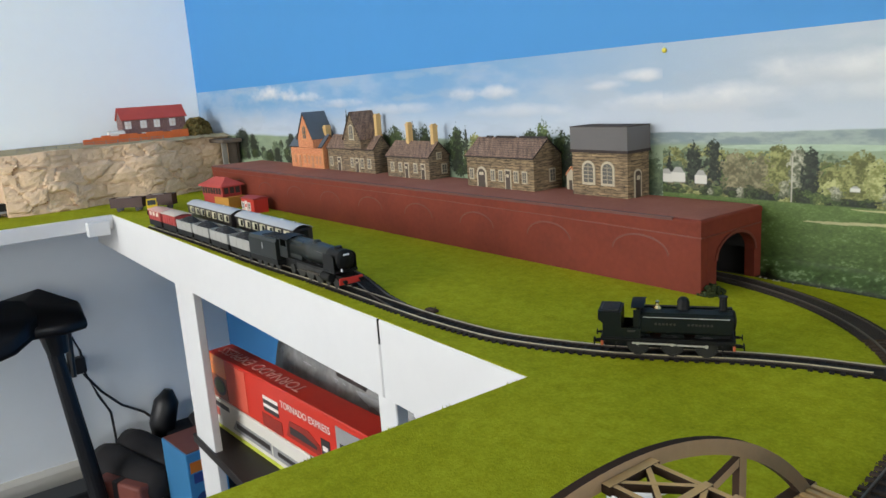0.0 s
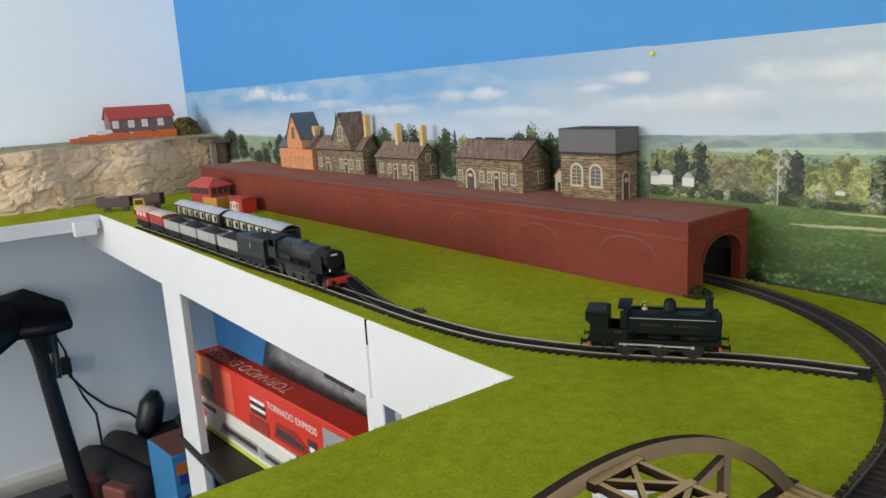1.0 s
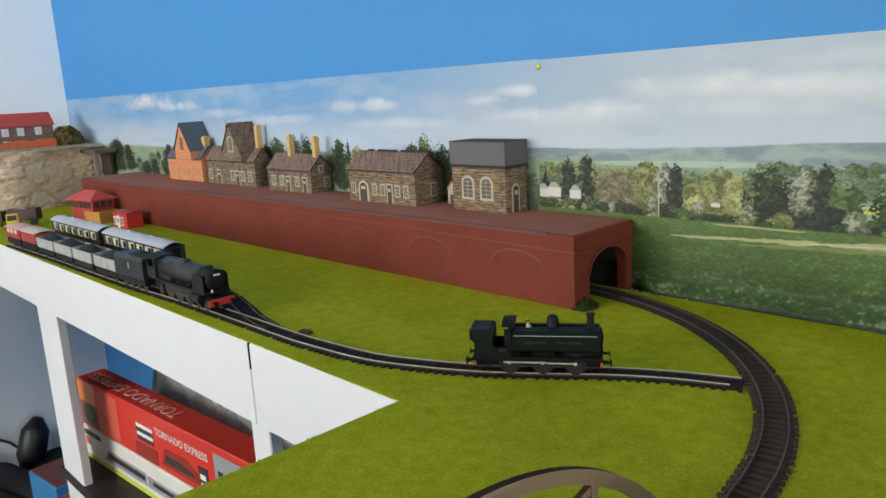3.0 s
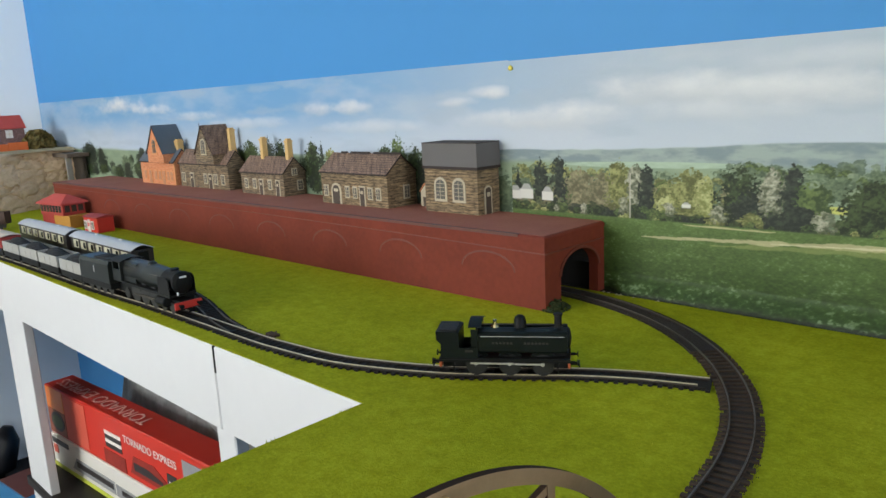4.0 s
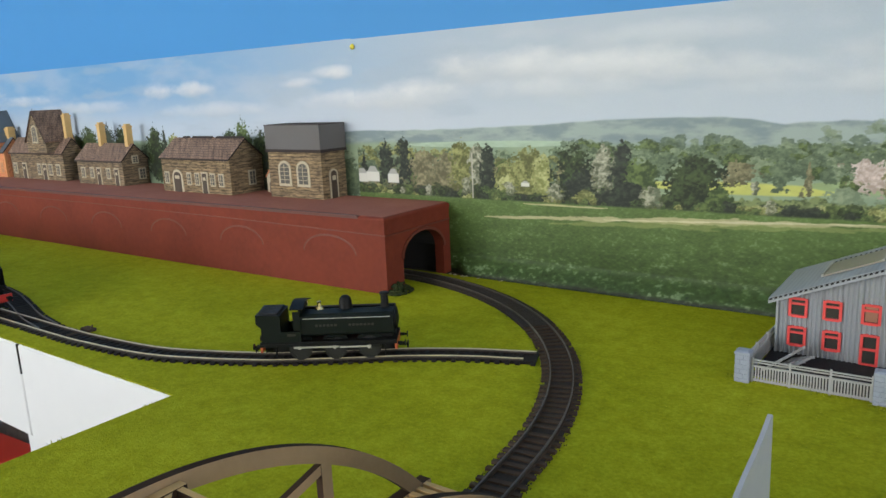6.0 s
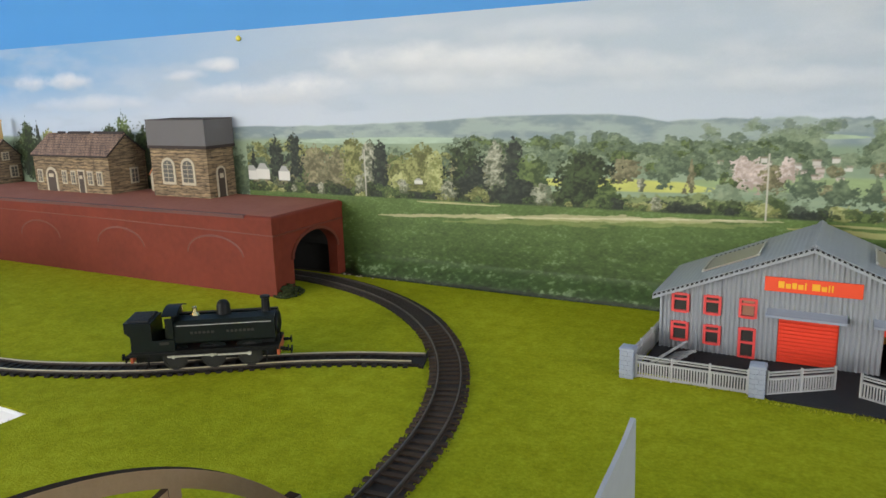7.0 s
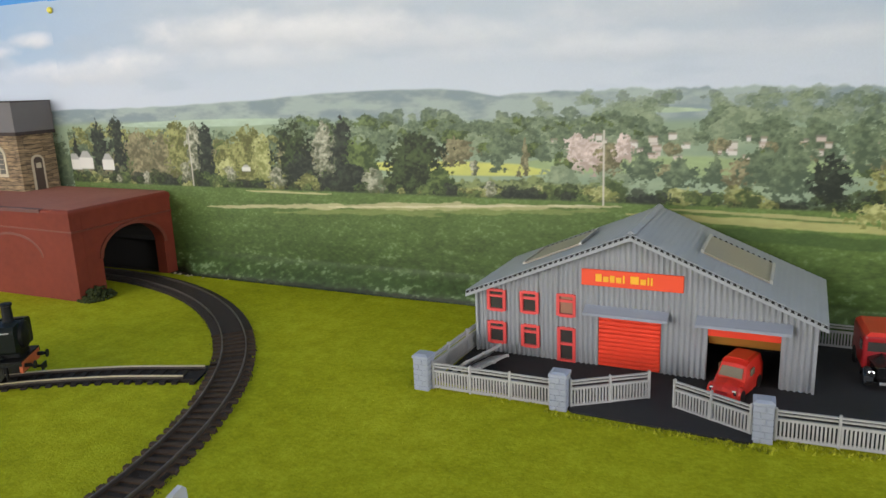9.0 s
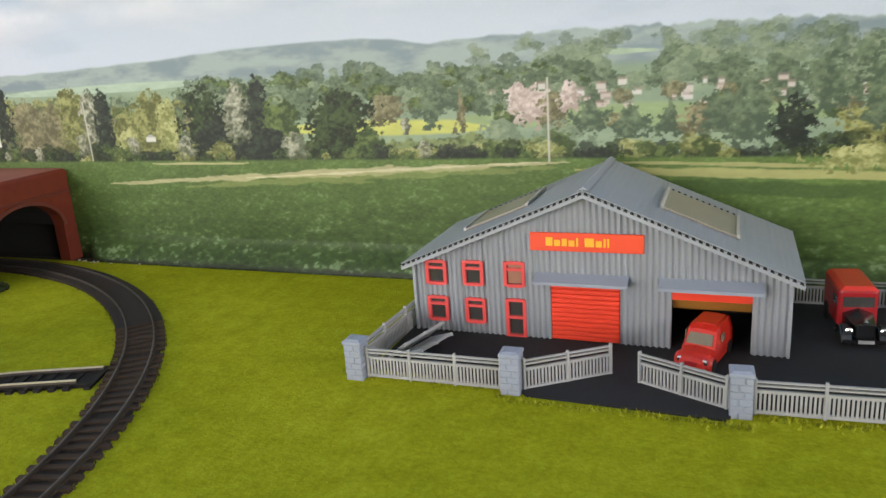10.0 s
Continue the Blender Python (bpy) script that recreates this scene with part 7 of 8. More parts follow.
part("pad", pad([(-0.10, -0.10, 0.60), (-0.03, -0.09, 0.575), (0.05, -0.06, 0.545), (0.05, 0.03, 0.540), (0.03, 0.085, 0.540), (-0.03, 0.085, 0.575), (-0.10, 0.0, 0.615)], 0.030), BLACK_VINYL, be, smooth=True)
part("pad", pad([(-0.05, -0.34, 0.60), (0.06, -0.36, 0.55), (0.12, -0.24, 0.505), (0.10, -0.10, 0.530), (0.04, -0.03, 0.555), (-0.02, -0.05, 0.585), (-0.06, -0.18, 0.605)], 0.050), BLACK_VINYL, be, smooth=True)
part("post", rod(B(), (-0.01, -0.005, 0.56), (0.0, 0.045, 0.02), 0.019, 16, 0.024), BLACK_TUBE, be)
part("collar", rod(B(), (-0.01, 0.006, 0.54), (-0.008, 0.010, 0.48), 0.036, 16, 0.027), BLACK_TUBE, be)
part("stay", rod(B(), (-0.05, 0.045, 0.52), (-0.02, 0.035, 0.40), 0.010, 10), BLACK_TUBE, be)
part("base", abox(-0.10, 0.12, -0.25, 0.20, 0, 0.03, bev=0.006, seg=2), BLACK_TUBE, be)
sk = thing("wall_socket", "black plug-in adapter on the pale wall", "power adapter", pose(LEFT_X, 0.385, -0.492))
part("adapter", abox(0.0, 0.032, -0.016, 0.016, -0.026, 0.024, bev=0.005, seg=2), BLACK_TUBE, sk)
cb = thing("power_cable", "thin black cables hanging down the wall", "cable")
part("cable", tube(B(), [(LEFT_X + 0.03, 0.375, -0.40), (LEFT_X + 0.02, 0.392, -0.45), (LEFT_X + 0.02, 0.395, -0.52), (LEFT_X + 0.02, 0.420, -0.60), (LEFT_X + 0.03, 0.445, -0.66), (LEFT_X + 0.04, 0.445, -0.74), (LEFT_X + 0.05, 0.44, -0.80)], 0.004), BLACK_TUBE, cb)
part("cable", tube(B(), [(LEFT_X + 0.03, 0.390, -0.52), (LEFT_X + 0.02, 0.43, -0.59), (LEFT_X + 0.02, 0.48, -0.65), (LEFT_X + 0.03, 0.54, -0.69), (LEFT_X + 0.06, 0.58, -0.74), (LEFT_X + 0.06, 0.60, -0.72)], 0.004), BLACK_TUBE, cb)


def lump(name, label, cat, rings, mat, seg=14, seed=1):
    """A soft rolled or folded thing: round rings along a line of (x, y, z, radius)."""
    rr = random.Random(seed)
    rows = []
    for i, (x, y, z, r) in enumerate(rings):
        d = Vector(rings[min(i + 1, len(rings) - 1)][:3]) - Vector(rings[max(i - 1, 0)][:3])
        u = d.orthogonal().normalized()
        w = d.normalized().cross(u)
        rows.append([Vector((x, y, z)) + r * (1 + 0.05 * rr.uniform(-1, 1)) * (math.cos(a) * u + math.sin(a) * w) for a in (2 * math.pi * k / seg for k in range(seg))])
    return solid(name, loft(B(), rows), mat, label, cat, smooth=True)


lump("rolled_mat", "black rolled exercise mat on the floor", "mat", [(-2.12, 0.47, -0.755, 0.042), (-2.08, 0.485, -0.757, 0.05), (-1.85, 0.58, -0.79, 0.05), (-1.82, 0.595, -0.795, 0.042)], BLACK_FABRIC)
lump("black_bag", "black soft bag beside the rolled mat", "bag", [(-2.12, 0.39, -0.775, 0.040), (-2.08, 0.405, -0.778, 0.052), (-1.88, 0.49, -0.80, 0.052), (-1.85, 0.50, -0.805, 0.044)], BLACK_FABRIC, seed=2)
lump("boxing_glove", "black padded glove standing against the wall", "glove", [(-2.12, 0.575, -0.78, 0.030), (-2.12, 0.58, -0.73, 0.040), (-2.12, 0.60, -0.66, 0.036), (-2.12, 0.612, -0.625, 0.014)], BLACK_VINYL, seed=3)
lump("black_shoe", "black shoe on the pile by the wall", "shoe", [(-2.02, 0.645, -0.72, 0.03), (-2.02, 0.67, -0.71, 0.045), (-2.00, 0.71, -0.72, 0.042), (-1.99, 0.74, -0.735, 0.02)], BLACK_FABRIC, seed=4)
bb = thing("shoe_box", "black storage box that holds the pile of shoes", "box", pose(-2.02, 0.665, FLOOR_Z))
part("carton", abox(-0.13, 0.13, -0.09, 0.09, 0, 0.115, bev=0.004), BLACK_FABRIC, bb)
rb = thing("brown_case", "red-brown leather case on the floor", "case", pose(-1.93, 0.415, FLOOR_Z, 0, 0, 25))
part("case", abox(-0.09, 0.09, -0.03, 0.03, 0, 0.085, bev=0.008, seg=2), RED_BROWN, rb)
part("strap", abox(-0.02, 0.0, -0.0315, 0.0315, 0.0, 0.0865), BLACK_VINYL, rb)
bl = thing("low_bench", "low black frame along the wall on the floor", "bench", pose(-2.06, 0.25, FLOOR_Z))
part("beam", abox(-0.05, 0.05, -0.30, 0.40, 0.0, 0.045, bev=0.004), BLACK_TUBE, bl)

# ---- the printed landscape sheet pinned to the back wall: a picture painted point by point ----
SHEET_TOP, SHEET_Y = 0.2755, 0.8466
bd = thing("landscape_backdrop", "printed countryside backdrop sheet with sky, fields and trees", "backdrop", kind="structure")


def lattice(seed):
    return np.random.RandomState(seed).rand(256, 256)


TABLES = [lattice(900 + k) for k in range(6)]


def grainy(u, v, seed=0):
    """Smooth noise from 0 to 1 over two coordinates."""
    tab = TABLES[seed % 6]
    u, v = u + 37.3 * seed + 5000, v + 17.9 * seed + 5000
    iu, iv = np.floor(u).astype(int), np.floor(v).astype(int)
    fu, fv = u - iu, v - iv
    fu, fv = fu * fu * (3 - 2 * fu), fv * fv * (3 - 2 * fv)
    a, b = tab[iu % 256, iv % 256], tab[(iu + 1) % 256, iv % 256]
    c, d = tab[iu % 256, (iv + 1) % 256], tab[(iu + 1) % 256, (iv + 1) % 256]
    return (a * (1 - fu) + b * fu) * (1 - fv) + (c * (1 - fu) + d * fu) * fv


def cloudy(u, v, seed=0, octaves=4):
    total, amp, norm = 0.0, 1.0, 0.0
    for k in range(octaves):
        total = total + amp * grainy(u * 2 ** k, v * 2 ** k, seed + k)
        norm += amp
        amp *= 0.55
    return total / norm


def step(a, b, v):
    t = np.clip((v - a) / (b - a), 0, 1)
    return t * t * (3 - 2 * t)


def ink(r, g, b):
    """A colour of the print, given in the usual 0 to 255, as a reflectance."""
    return (np.array((r, g, b)) / 255.0) ** 2.2


TONE = {"dark": (ink(38, 48, 32), ink(78, 94, 54)), "deep": (ink(40, 47, 40), ink(66, 75, 60)), "mid": (ink(60, 76, 44), ink(112, 130, 74)), "olive": (ink(92, 96, 54), ink(168, 170, 106)), "pale": (ink(128, 134, 76), ink(200, 200, 138)),
        "brown": (ink(100, 98, 72), ink(160, 152, 116)), "blossom": (ink(92, 98, 76), ink(198, 196, 172)), "haze": (ink(118, 134, 108), ink(152, 166, 134)), "hazedark": (ink(80, 96, 76), ink(120, 136, 104)), "pink": (ink(176, 158, 146), ink(234, 216, 208))}


class Print:
    def __init__(self, xs, zs):
        self.xs, self.zs = xs, zs
        self.X, self.Z = np.meshgrid(xs, zs)
        self.C = np.zeros(self.X.shape + (3,))

    def over(self, mask, colour, sl=None):
        c = self.C if sl is None else self.C[sl]
        m = mask[..., None]
        c[:] = c * (1 - m) + np.asarray(colour) * m

    def window(self, x0, x1, z0, z1):
        i0, i1 = np.searchsorted(self.xs, (x0, x1))
        j0, j1 = np.searchsorted(self.zs, (z0, z1))
        return (slice(j0, j1), slice(i0, i1)) if i1 > i0 and j1 > j0 else None

    def tree(self, x, z0, z1, w, tone, shape="round", seed=0, strong=1.0):
        """A crown: a ragged outline, clumps of leaf that catch light from the upper left, gaps at the rim."""
        hgt = z1 - z0
        sl = self.window(x - w * 0.8, x + w * 0.8, z0 - hgt * 0.15, z1 + hgt * 0.25)
        if sl is None:
            return
        X, Z = self.X[sl], self.Z[sl]
        u, v = (X - x) / (w / 2), (Z - z0) / hgt
        q = min(w, hgt * 1.2)
        fine_ = cloudy(X / 0.0030, Z / 0.0024, seed + 1, 3) - 0.5
        wob = 0.72 * (cloudy(X / (q * 0.34), Z / (q * 0.34), seed, 4) - 0.5) + 0.42 * fine_
        leaf = 0.55 * cloudy(X / (q * 0.24), Z / (q * 0.18), seed + 3, 4) + 0.45 * (0.5 + 1.25 * fine_)
        vc = np.clip(v, 0.0, 1.3)
        if shape == "round":
            half = np.sqrt(np.clip(1.02 - (1.72 * vc - 0.72) ** 2, 0.01, 2))
        elif shape == "tall":
            half = (0.78 + 0.28 * np.sin(math.pi * np.clip(vc, 0, 1))) * np.clip(1.2 - vc ** 6, 0.05, 2)
        else:
            half = np.clip(1.08 - vc, 0.02, 2)
        d = np.abs(u) / half + 1.5 * wob + 0.35 * (leaf - 0.5)
        d = np.maximum(d, np.abs(v - 0.48) / 0.55 + 1.1 * wob) + 2.5 * np.clip(v - 1.02, 0, 1)
        m = step(1.06, 0.84, d + 0.9 * fine_) * strong
        lit = np.clip(0.14 + 2.3 * (leaf - 0.40) + 0.34 * (v - 0.5) - 0.14 * u, 0, 1.25)
        lit = lit * lit * (3 - 2 * lit)
        lo, hi = TONE[tone]
        self.over(m, lo + (hi - lo) * lit[..., None], sl)

    def cloud(self, cx, cz, a, b, k, seed):
        sl = self.window(cx - 2.2 * a, cx + 2.2 * a, cz - 2.2 * b, cz + 2.2 * b)
        if sl is None:
            return
        X, Z = self.X[sl], self.Z[sl]
        n = cloudy(X / 0.044, Z / 0.020, seed, 5)
        dz = np.where(Z > cz, (Z - cz) / b, (cz - Z) / (b * 0.72))
        d = ((X - cx) / a) ** 2 + dz ** 2
        m = step(1.45, -0.55, d + 2.1 * (0.54 - n)) * k
        under = step(0.7, -0.9, (Z - cz) / b + 0.5 * (n - 0.5))
        self.over(m, ink(232, 233, 235) + (ink(196, 202, 210) - ink(232, 233, 235)) * under[..., None], sl)


def hill(x):
    px = [-2.19, -1.0, -0.65, -0.44, -0.315, -0.24, -0.17, -0.137, -0.106, -0.06, -0.019, 0.019, 0.042, 0.058, 0.071, 0.09, 0.13, 0.18, 0.30, 0.345, 1.2]
    pz = [0.146, 0.149, 0.157, 0.165, 0.166, 0.168, 0.170, 0.172, 0.174, 0.1755, 0.1762, 0.176, 0.174, 0.171, 0.169, 0.1705, 0.1718, 0.1716, 0.171, 0.168, 0.165]
    return np.interp(x, px, pz) + 0.0012 * (grainy(x * 55, x * 0, 1) - 0.5)


def sky_on(p):
    X, Z = p.X, p.Z
    n = cloudy(X / 0.16, Z / 0.055, 1, 5)
    left = step(-0.10, -0.95, X)
    far_right = step(0.24, 0.38, X) * step(0.20, 0.262, Z)
    blue = np.clip(left * (0.80 + 0.2 * step(0.16, 0.27, Z)) + 1.0 * far_right, 0, 1)
    base = ink(188, 200, 213) + (ink(116, 168, 216) - ink(188, 200, 213)) * blue[..., None]
    p.C[:] = base
    p.over(step(0.40, 0.72, n) * (0.55 - 0.25 * left), ink(210, 214, 220))
    p.over(step(0.235, 0.165, Z) * 0.72, ink(206, 215, 226))
    p.over(step(0.52, 0.75, cloudy(X / 0.09, Z / 0.02, 4, 4)) * 0.35, ink(176, 190, 206))


def land_on(p):
    X, Z = p.X, p.Z
    # far hills in haze
    h = hill(X) + 0.0040 * (cloudy(X / 0.006, X * 0, 2, 3) - 0.5) * step(0.05, 0.22, X)
    n = 0.86 * cloudy(X / 0.034, Z / 0.009, 2, 4) + 0.14 * cloudy(X / 0.004, Z / 0.002, 5, 3)
    far = ink(134, 150, 154) + (ink(164, 178, 172) - ink(134, 150, 154)) * step(0.32, 0.66, n)[..., None]
    p.over(step(0.0010, -0.0010, Z - h), far)
    low = 0.150 + 0.006 * (cloudy(X / 0.10, X * 0, 3, 3) - 0.5)
    p.over(step(0.004, -0.004, Z - low) * 0.85, ink(130, 152, 124) + (ink(160, 178, 140) - ink(130, 152, 124)) * n[..., None])


def meadow(p, x0, x1, z, hgt, colour, tilt=0.0, rag=0.3, k=1.0, seed=0):
    """A long strip of open ground, thin at both ends, with a ragged rim."""
    sl = p.window(x0, x1, z - abs(tilt) - hgt * 1.5, z + abs(tilt) + hgt * 1.5)
    X, Z = p.X[sl], p.Z[sl]
    f = (X - x0) / (x1 - x0)
    inside = np.clip(f * (1 - f) * 4, 0, 1) ** 0.5
    n = cloudy(X / 0.022, Z / 0.004, seed, 4)
    d = np.abs(Z - z - tilt * (f - 0.5)) / (hgt / 2 * inside + 1e-5) + 2 * rag * (n - 0.5)
    tint = np.asarray(colour)[None, None] * (0.84 + 0.32 * cloudy(X / 0.010, Z / 0.003, seed + 2, 3))[..., None]
    p.over(step(1.15, 0.75, d) * (f > 0) * (f < 1) * k, tint, sl)


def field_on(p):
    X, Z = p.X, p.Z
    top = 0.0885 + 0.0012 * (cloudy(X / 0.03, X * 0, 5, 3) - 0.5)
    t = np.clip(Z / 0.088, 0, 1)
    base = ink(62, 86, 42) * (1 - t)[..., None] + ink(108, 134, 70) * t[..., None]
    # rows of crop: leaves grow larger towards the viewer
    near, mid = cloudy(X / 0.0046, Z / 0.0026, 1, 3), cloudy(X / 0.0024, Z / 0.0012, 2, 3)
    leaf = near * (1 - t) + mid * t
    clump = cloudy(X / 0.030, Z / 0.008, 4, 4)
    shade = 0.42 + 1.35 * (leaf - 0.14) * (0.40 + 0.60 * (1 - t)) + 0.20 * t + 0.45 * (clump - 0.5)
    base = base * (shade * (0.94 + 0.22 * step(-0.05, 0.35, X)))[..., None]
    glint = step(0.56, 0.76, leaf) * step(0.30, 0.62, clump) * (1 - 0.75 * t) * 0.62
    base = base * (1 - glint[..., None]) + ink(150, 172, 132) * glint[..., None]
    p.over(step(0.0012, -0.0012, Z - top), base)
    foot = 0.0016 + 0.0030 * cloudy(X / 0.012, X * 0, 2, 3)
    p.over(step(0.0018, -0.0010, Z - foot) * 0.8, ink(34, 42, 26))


GRID = 0.0007
fine = Print(np.concatenate((np.arange(-0.4262, 0.60, GRID), np.arange(0.60, 1.2, 0.02), [1.2])), np.concatenate((np.arange(-0.0025, SHEET_TOP, GRID), [SHEET_TOP])))
wide = Print(np.concatenate((np.arange(LEFT_X + 0.003, -0.4264, 0.0016), [-0.4264])), np.concatenate(([-0.0025], np.arange(0.078, SHEET_TOP + 0.001, 0.0012), [SHEET_TOP + 0.001])))
for p in (wide, fine):
    sky_on(p)
for k, (cx, cz, a, b, s) in enumerate(((-1.62, 0.251, 0.16, 0.022, 1.0), (-1.45, 0.238, 0.13, 0.014, 0.9), (-1.30, 0.222, 0.14, 0.012, 0.7), (-1.05, 0.205, 0.16, 0.012, 0.5), (-0.834, 0.2255, 0.050, 0.015, 1.0), (-0.745, 0.2255, 0.046, 0.014, 1.0), (-0.70, 0.195, 0.14, 0.012, 0.5), (-0.465, 0.2365, 0.044, 0.010, 1.0), (-0.518, 0.2265, 0.040, 0.008, 0.9), (-0.43, 0.201, 0.075, 0.016, 0.85))):
    wide.cloud(cx, cz, a, b, s, k)
for k, (cx, cz, a, b, s) in enumerate(((-0.415, 0.200, 0.07, 0.016, 0.85), (-0.335, 0.203, 0.085, 0.021, 1.0), (-0.215, 0.231, 0.090, 0.022, 1.0), (-0.075, 0.225, 0.095, 0.019, 0.95), (-0.17, 0.206, 0.13, 0.014, 0.6), (0.05, 0.214, 0.13, 0.015, 0.6), (-0.02, 0.250, 0.13, 0.014, 0.4), (0.22, 0.230, 0.12, 0.018, 0.5), (0.20, 0.200, 0.18, 0.012, 0.5))):
    fine.cloud(cx, cz, a, b, s, k + 2)
for p in (wide, fine):
    land_on(p)
prng = random.Random(21)
SEED = [0]


def plant(p, x, z0, z1, w, tone, shape="round", strong=1.0):
    SEED[0] += 1
    p.tree(x, z0, z1, w, tone, shape, SEED[0], strong)


def woods(p, n, x0, x1, za, zb, size, tones, strong, patch=None, seed=0.0):
    """Many small crowns, the higher and farther ones first."""
    spots = sorted(((prng.uniform(za, zb), prng.uniform(x0, x1)) for _ in range(n)), reverse=True)
    for z, x in spots:
        if patch is not None and noise.noise((x * 22, z * 55, seed)) < patch:
            continue
        w = prng.uniform(*size)
        plant(p, x, z, z + w * prng.uniform(0.65, 1.0), w, prng.choice(tones), prng.choice(("round", "round", "tall")), strong)


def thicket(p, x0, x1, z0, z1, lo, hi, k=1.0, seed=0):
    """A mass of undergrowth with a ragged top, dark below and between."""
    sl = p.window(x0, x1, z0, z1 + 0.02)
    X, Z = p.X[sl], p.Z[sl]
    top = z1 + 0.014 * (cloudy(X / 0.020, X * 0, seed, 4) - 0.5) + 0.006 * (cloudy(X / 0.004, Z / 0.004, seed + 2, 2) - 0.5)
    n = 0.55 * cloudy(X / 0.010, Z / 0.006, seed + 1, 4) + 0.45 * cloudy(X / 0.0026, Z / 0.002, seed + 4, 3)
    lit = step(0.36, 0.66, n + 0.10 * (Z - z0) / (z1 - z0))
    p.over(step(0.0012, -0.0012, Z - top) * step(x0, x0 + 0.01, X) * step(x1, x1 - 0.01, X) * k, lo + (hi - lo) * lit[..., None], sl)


GREEN_PALE, GREEN_FIELD = ink(164, 180, 142), ink(152, 172, 124)
meadow(fine, -0.345, -0.115, 0.1500, 0.0075, ink(176, 196, 172), 0.003, 0.1)
meadow(fine, 0.160, 0.225, 0.1570, 0.004, ink(170, 188, 160), -0.001, 0.3)
meadow(fine, 0.05, 0.16, 0.1300, 0.006, GREEN_PALE, 0.0, 0.2)
woods(fine, 420, 0.10, 0.60, 0.146, 0.163, (0.005, 0.012), ("haze", "hazedark", "haze"), 0.55, -0.25, 1.0)
woods(fine, 420, -0.14, 0.60, 0.132, 0.150, (0.006, 0.015), ("haze", "hazedark", "hazedark"), 0.8, -0.1, 3.0)
woods(fine, 330, -0.12, 0.20, 0.122, 0.142, (0.008, 0.018), ("hazedark", "mid", "hazedark", "haze"), 0.9, -0.2, 5.0)
woods(fine, 150, 0.12, 0.60, 0.122, 0.138, (0.008, 0.017), ("hazedark", "haze", "hazedark"), 0.9, -0.05, 6.0)
woods(fine, 120, -0.43, -0.10, 0.112, 0.132, (0.012, 0.024), ("haze", "hazedark", "olive"), 0.9)
meadow(fine, -0.055, 0.118, 0.1120, 0.0120, ink(202, 204, 112), -0.001, 0.10)
meadow(fine, 0.09, 0.34, 0.1165, 0.016, GREEN_FIELD, 0.0, 0.2)
# village houses between the trees
for k in range(46):
    x, z = prng.uniform(0.11, 0.38), prng.uniform(0.122, 0.138)
    a, b = prng.uniform(0.0010, 0.0032), prng.uniform(0.0009, 0.0020)
    sl = fine.window(x - 0.012, x + 0.012, z - 0.01, z + 0.012)
    X, Z = fine.X[sl], fine.Z[sl]
    fine.over(step(0.0008, -0.0004, np.abs(X - x) - a) * step(0.0008, -0.0004, np.abs(Z - z) - b) * 0.9, ink(*prng.choice(((214, 204, 194), (208, 190, 180), (222, 216, 208)))), sl)
    fine.over(step(0.0008, -0.0004, np.abs(X - x) - a - 0.0004) * step(0.0008, -0.0004, np.abs(Z - z - b - 0.0008) - 0.0006) * 0.6, ink(*prng.choice(((158, 134, 122), (138, 128, 120), (166, 148, 136)))), sl)
woods(fine, 110, 0.115, 0.42, 0.110, 0.128, (0.006, 0.013), ("hazedark", "mid", "haze", "brown"), 0.9, -0.05, 9.0)
woods(fine, 40, -0.05, 0.12, 0.118, 0.126, (0.008, 0.014), ("hazedark", "mid", "haze"), 0.9, -0.05, 4.0)
for x, z0, z1, w, tone, shape in ((0.032, 0.116, 0.136, 0.030, "brown", "round"), (0.070, 0.113, 0.139, 0.014, "hazedark", "tall"), (0.092, 0.110, 0.137, 0.010, "brown", "point"), (0.048, 0.108, 0.119, 0.009, "blossom", "round"), (0.133, 0.122, 0.1405, 0.015, "pink", "tall"), (0.146, 0.112, 0.138, 0.026, "pink", "tall"), (0.158, 0.106, 0.134, 0.016, "brown", "tall"), (0.168, 0.122, 0.141, 0.012, "pink", "tall"), (0.122, 0.098, 0.116, 0.030, "haze", "round"), (0.163, 0.090, 0.114, 0.036, "haze", "round"), (0.182, 0.107, 0.1265, 0.0225, "hazedark", "round"), (0.2085, 0.104, 0.123, 0.0235, "hazedark", "round"), (0.2325, 0.105, 0.1270, 0.016, "hazedark", "point"), (0.250, 0.104, 0.123, 0.018, "brown", "tall")):
    plant(fine, x, z0, z1, w, tone, shape)
for x, z0, z1, w, tone, shape in ((0.263, 0.104, 0.131, 0.030, "hazedark", "round"), (0.281, 0.098, 0.143, 0.028, "hazedark", "round"), (0.305, 0.092, 0.126, 0.022, "deep", "round"), (0.323, 0.118, 0.150, 0.030, "hazedark", "round"), (0.345, 0.096, 0.122, 0.034, "olive", "round"), (0.360, 0.104, 0.152, 0.040, "hazedark", "round"), (0.395, 0.090, 0.150, 0.05, "mid", "round"), (0.45, 0.090, 0.142, 0.055, "mid", "round"), (0.372, 0.090, 0.112, 0.035, "deep", "round"), (0.50, 0.09, 0.15, 0.06, "dark", "round"), (0.56, 0.09, 0.14, 0.06, "mid", "round")):
    plant(fine, x, z0, z1, w, tone, shape)
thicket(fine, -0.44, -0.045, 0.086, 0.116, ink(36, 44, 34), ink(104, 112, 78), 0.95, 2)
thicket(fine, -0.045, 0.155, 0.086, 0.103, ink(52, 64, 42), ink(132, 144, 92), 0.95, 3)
woods(fine, 150, -0.43, -0.05, 0.096, 0.118, (0.008, 0.020), ("brown", "hazedark", "mid", "olive", "hazedark", "olive"), 0.9)
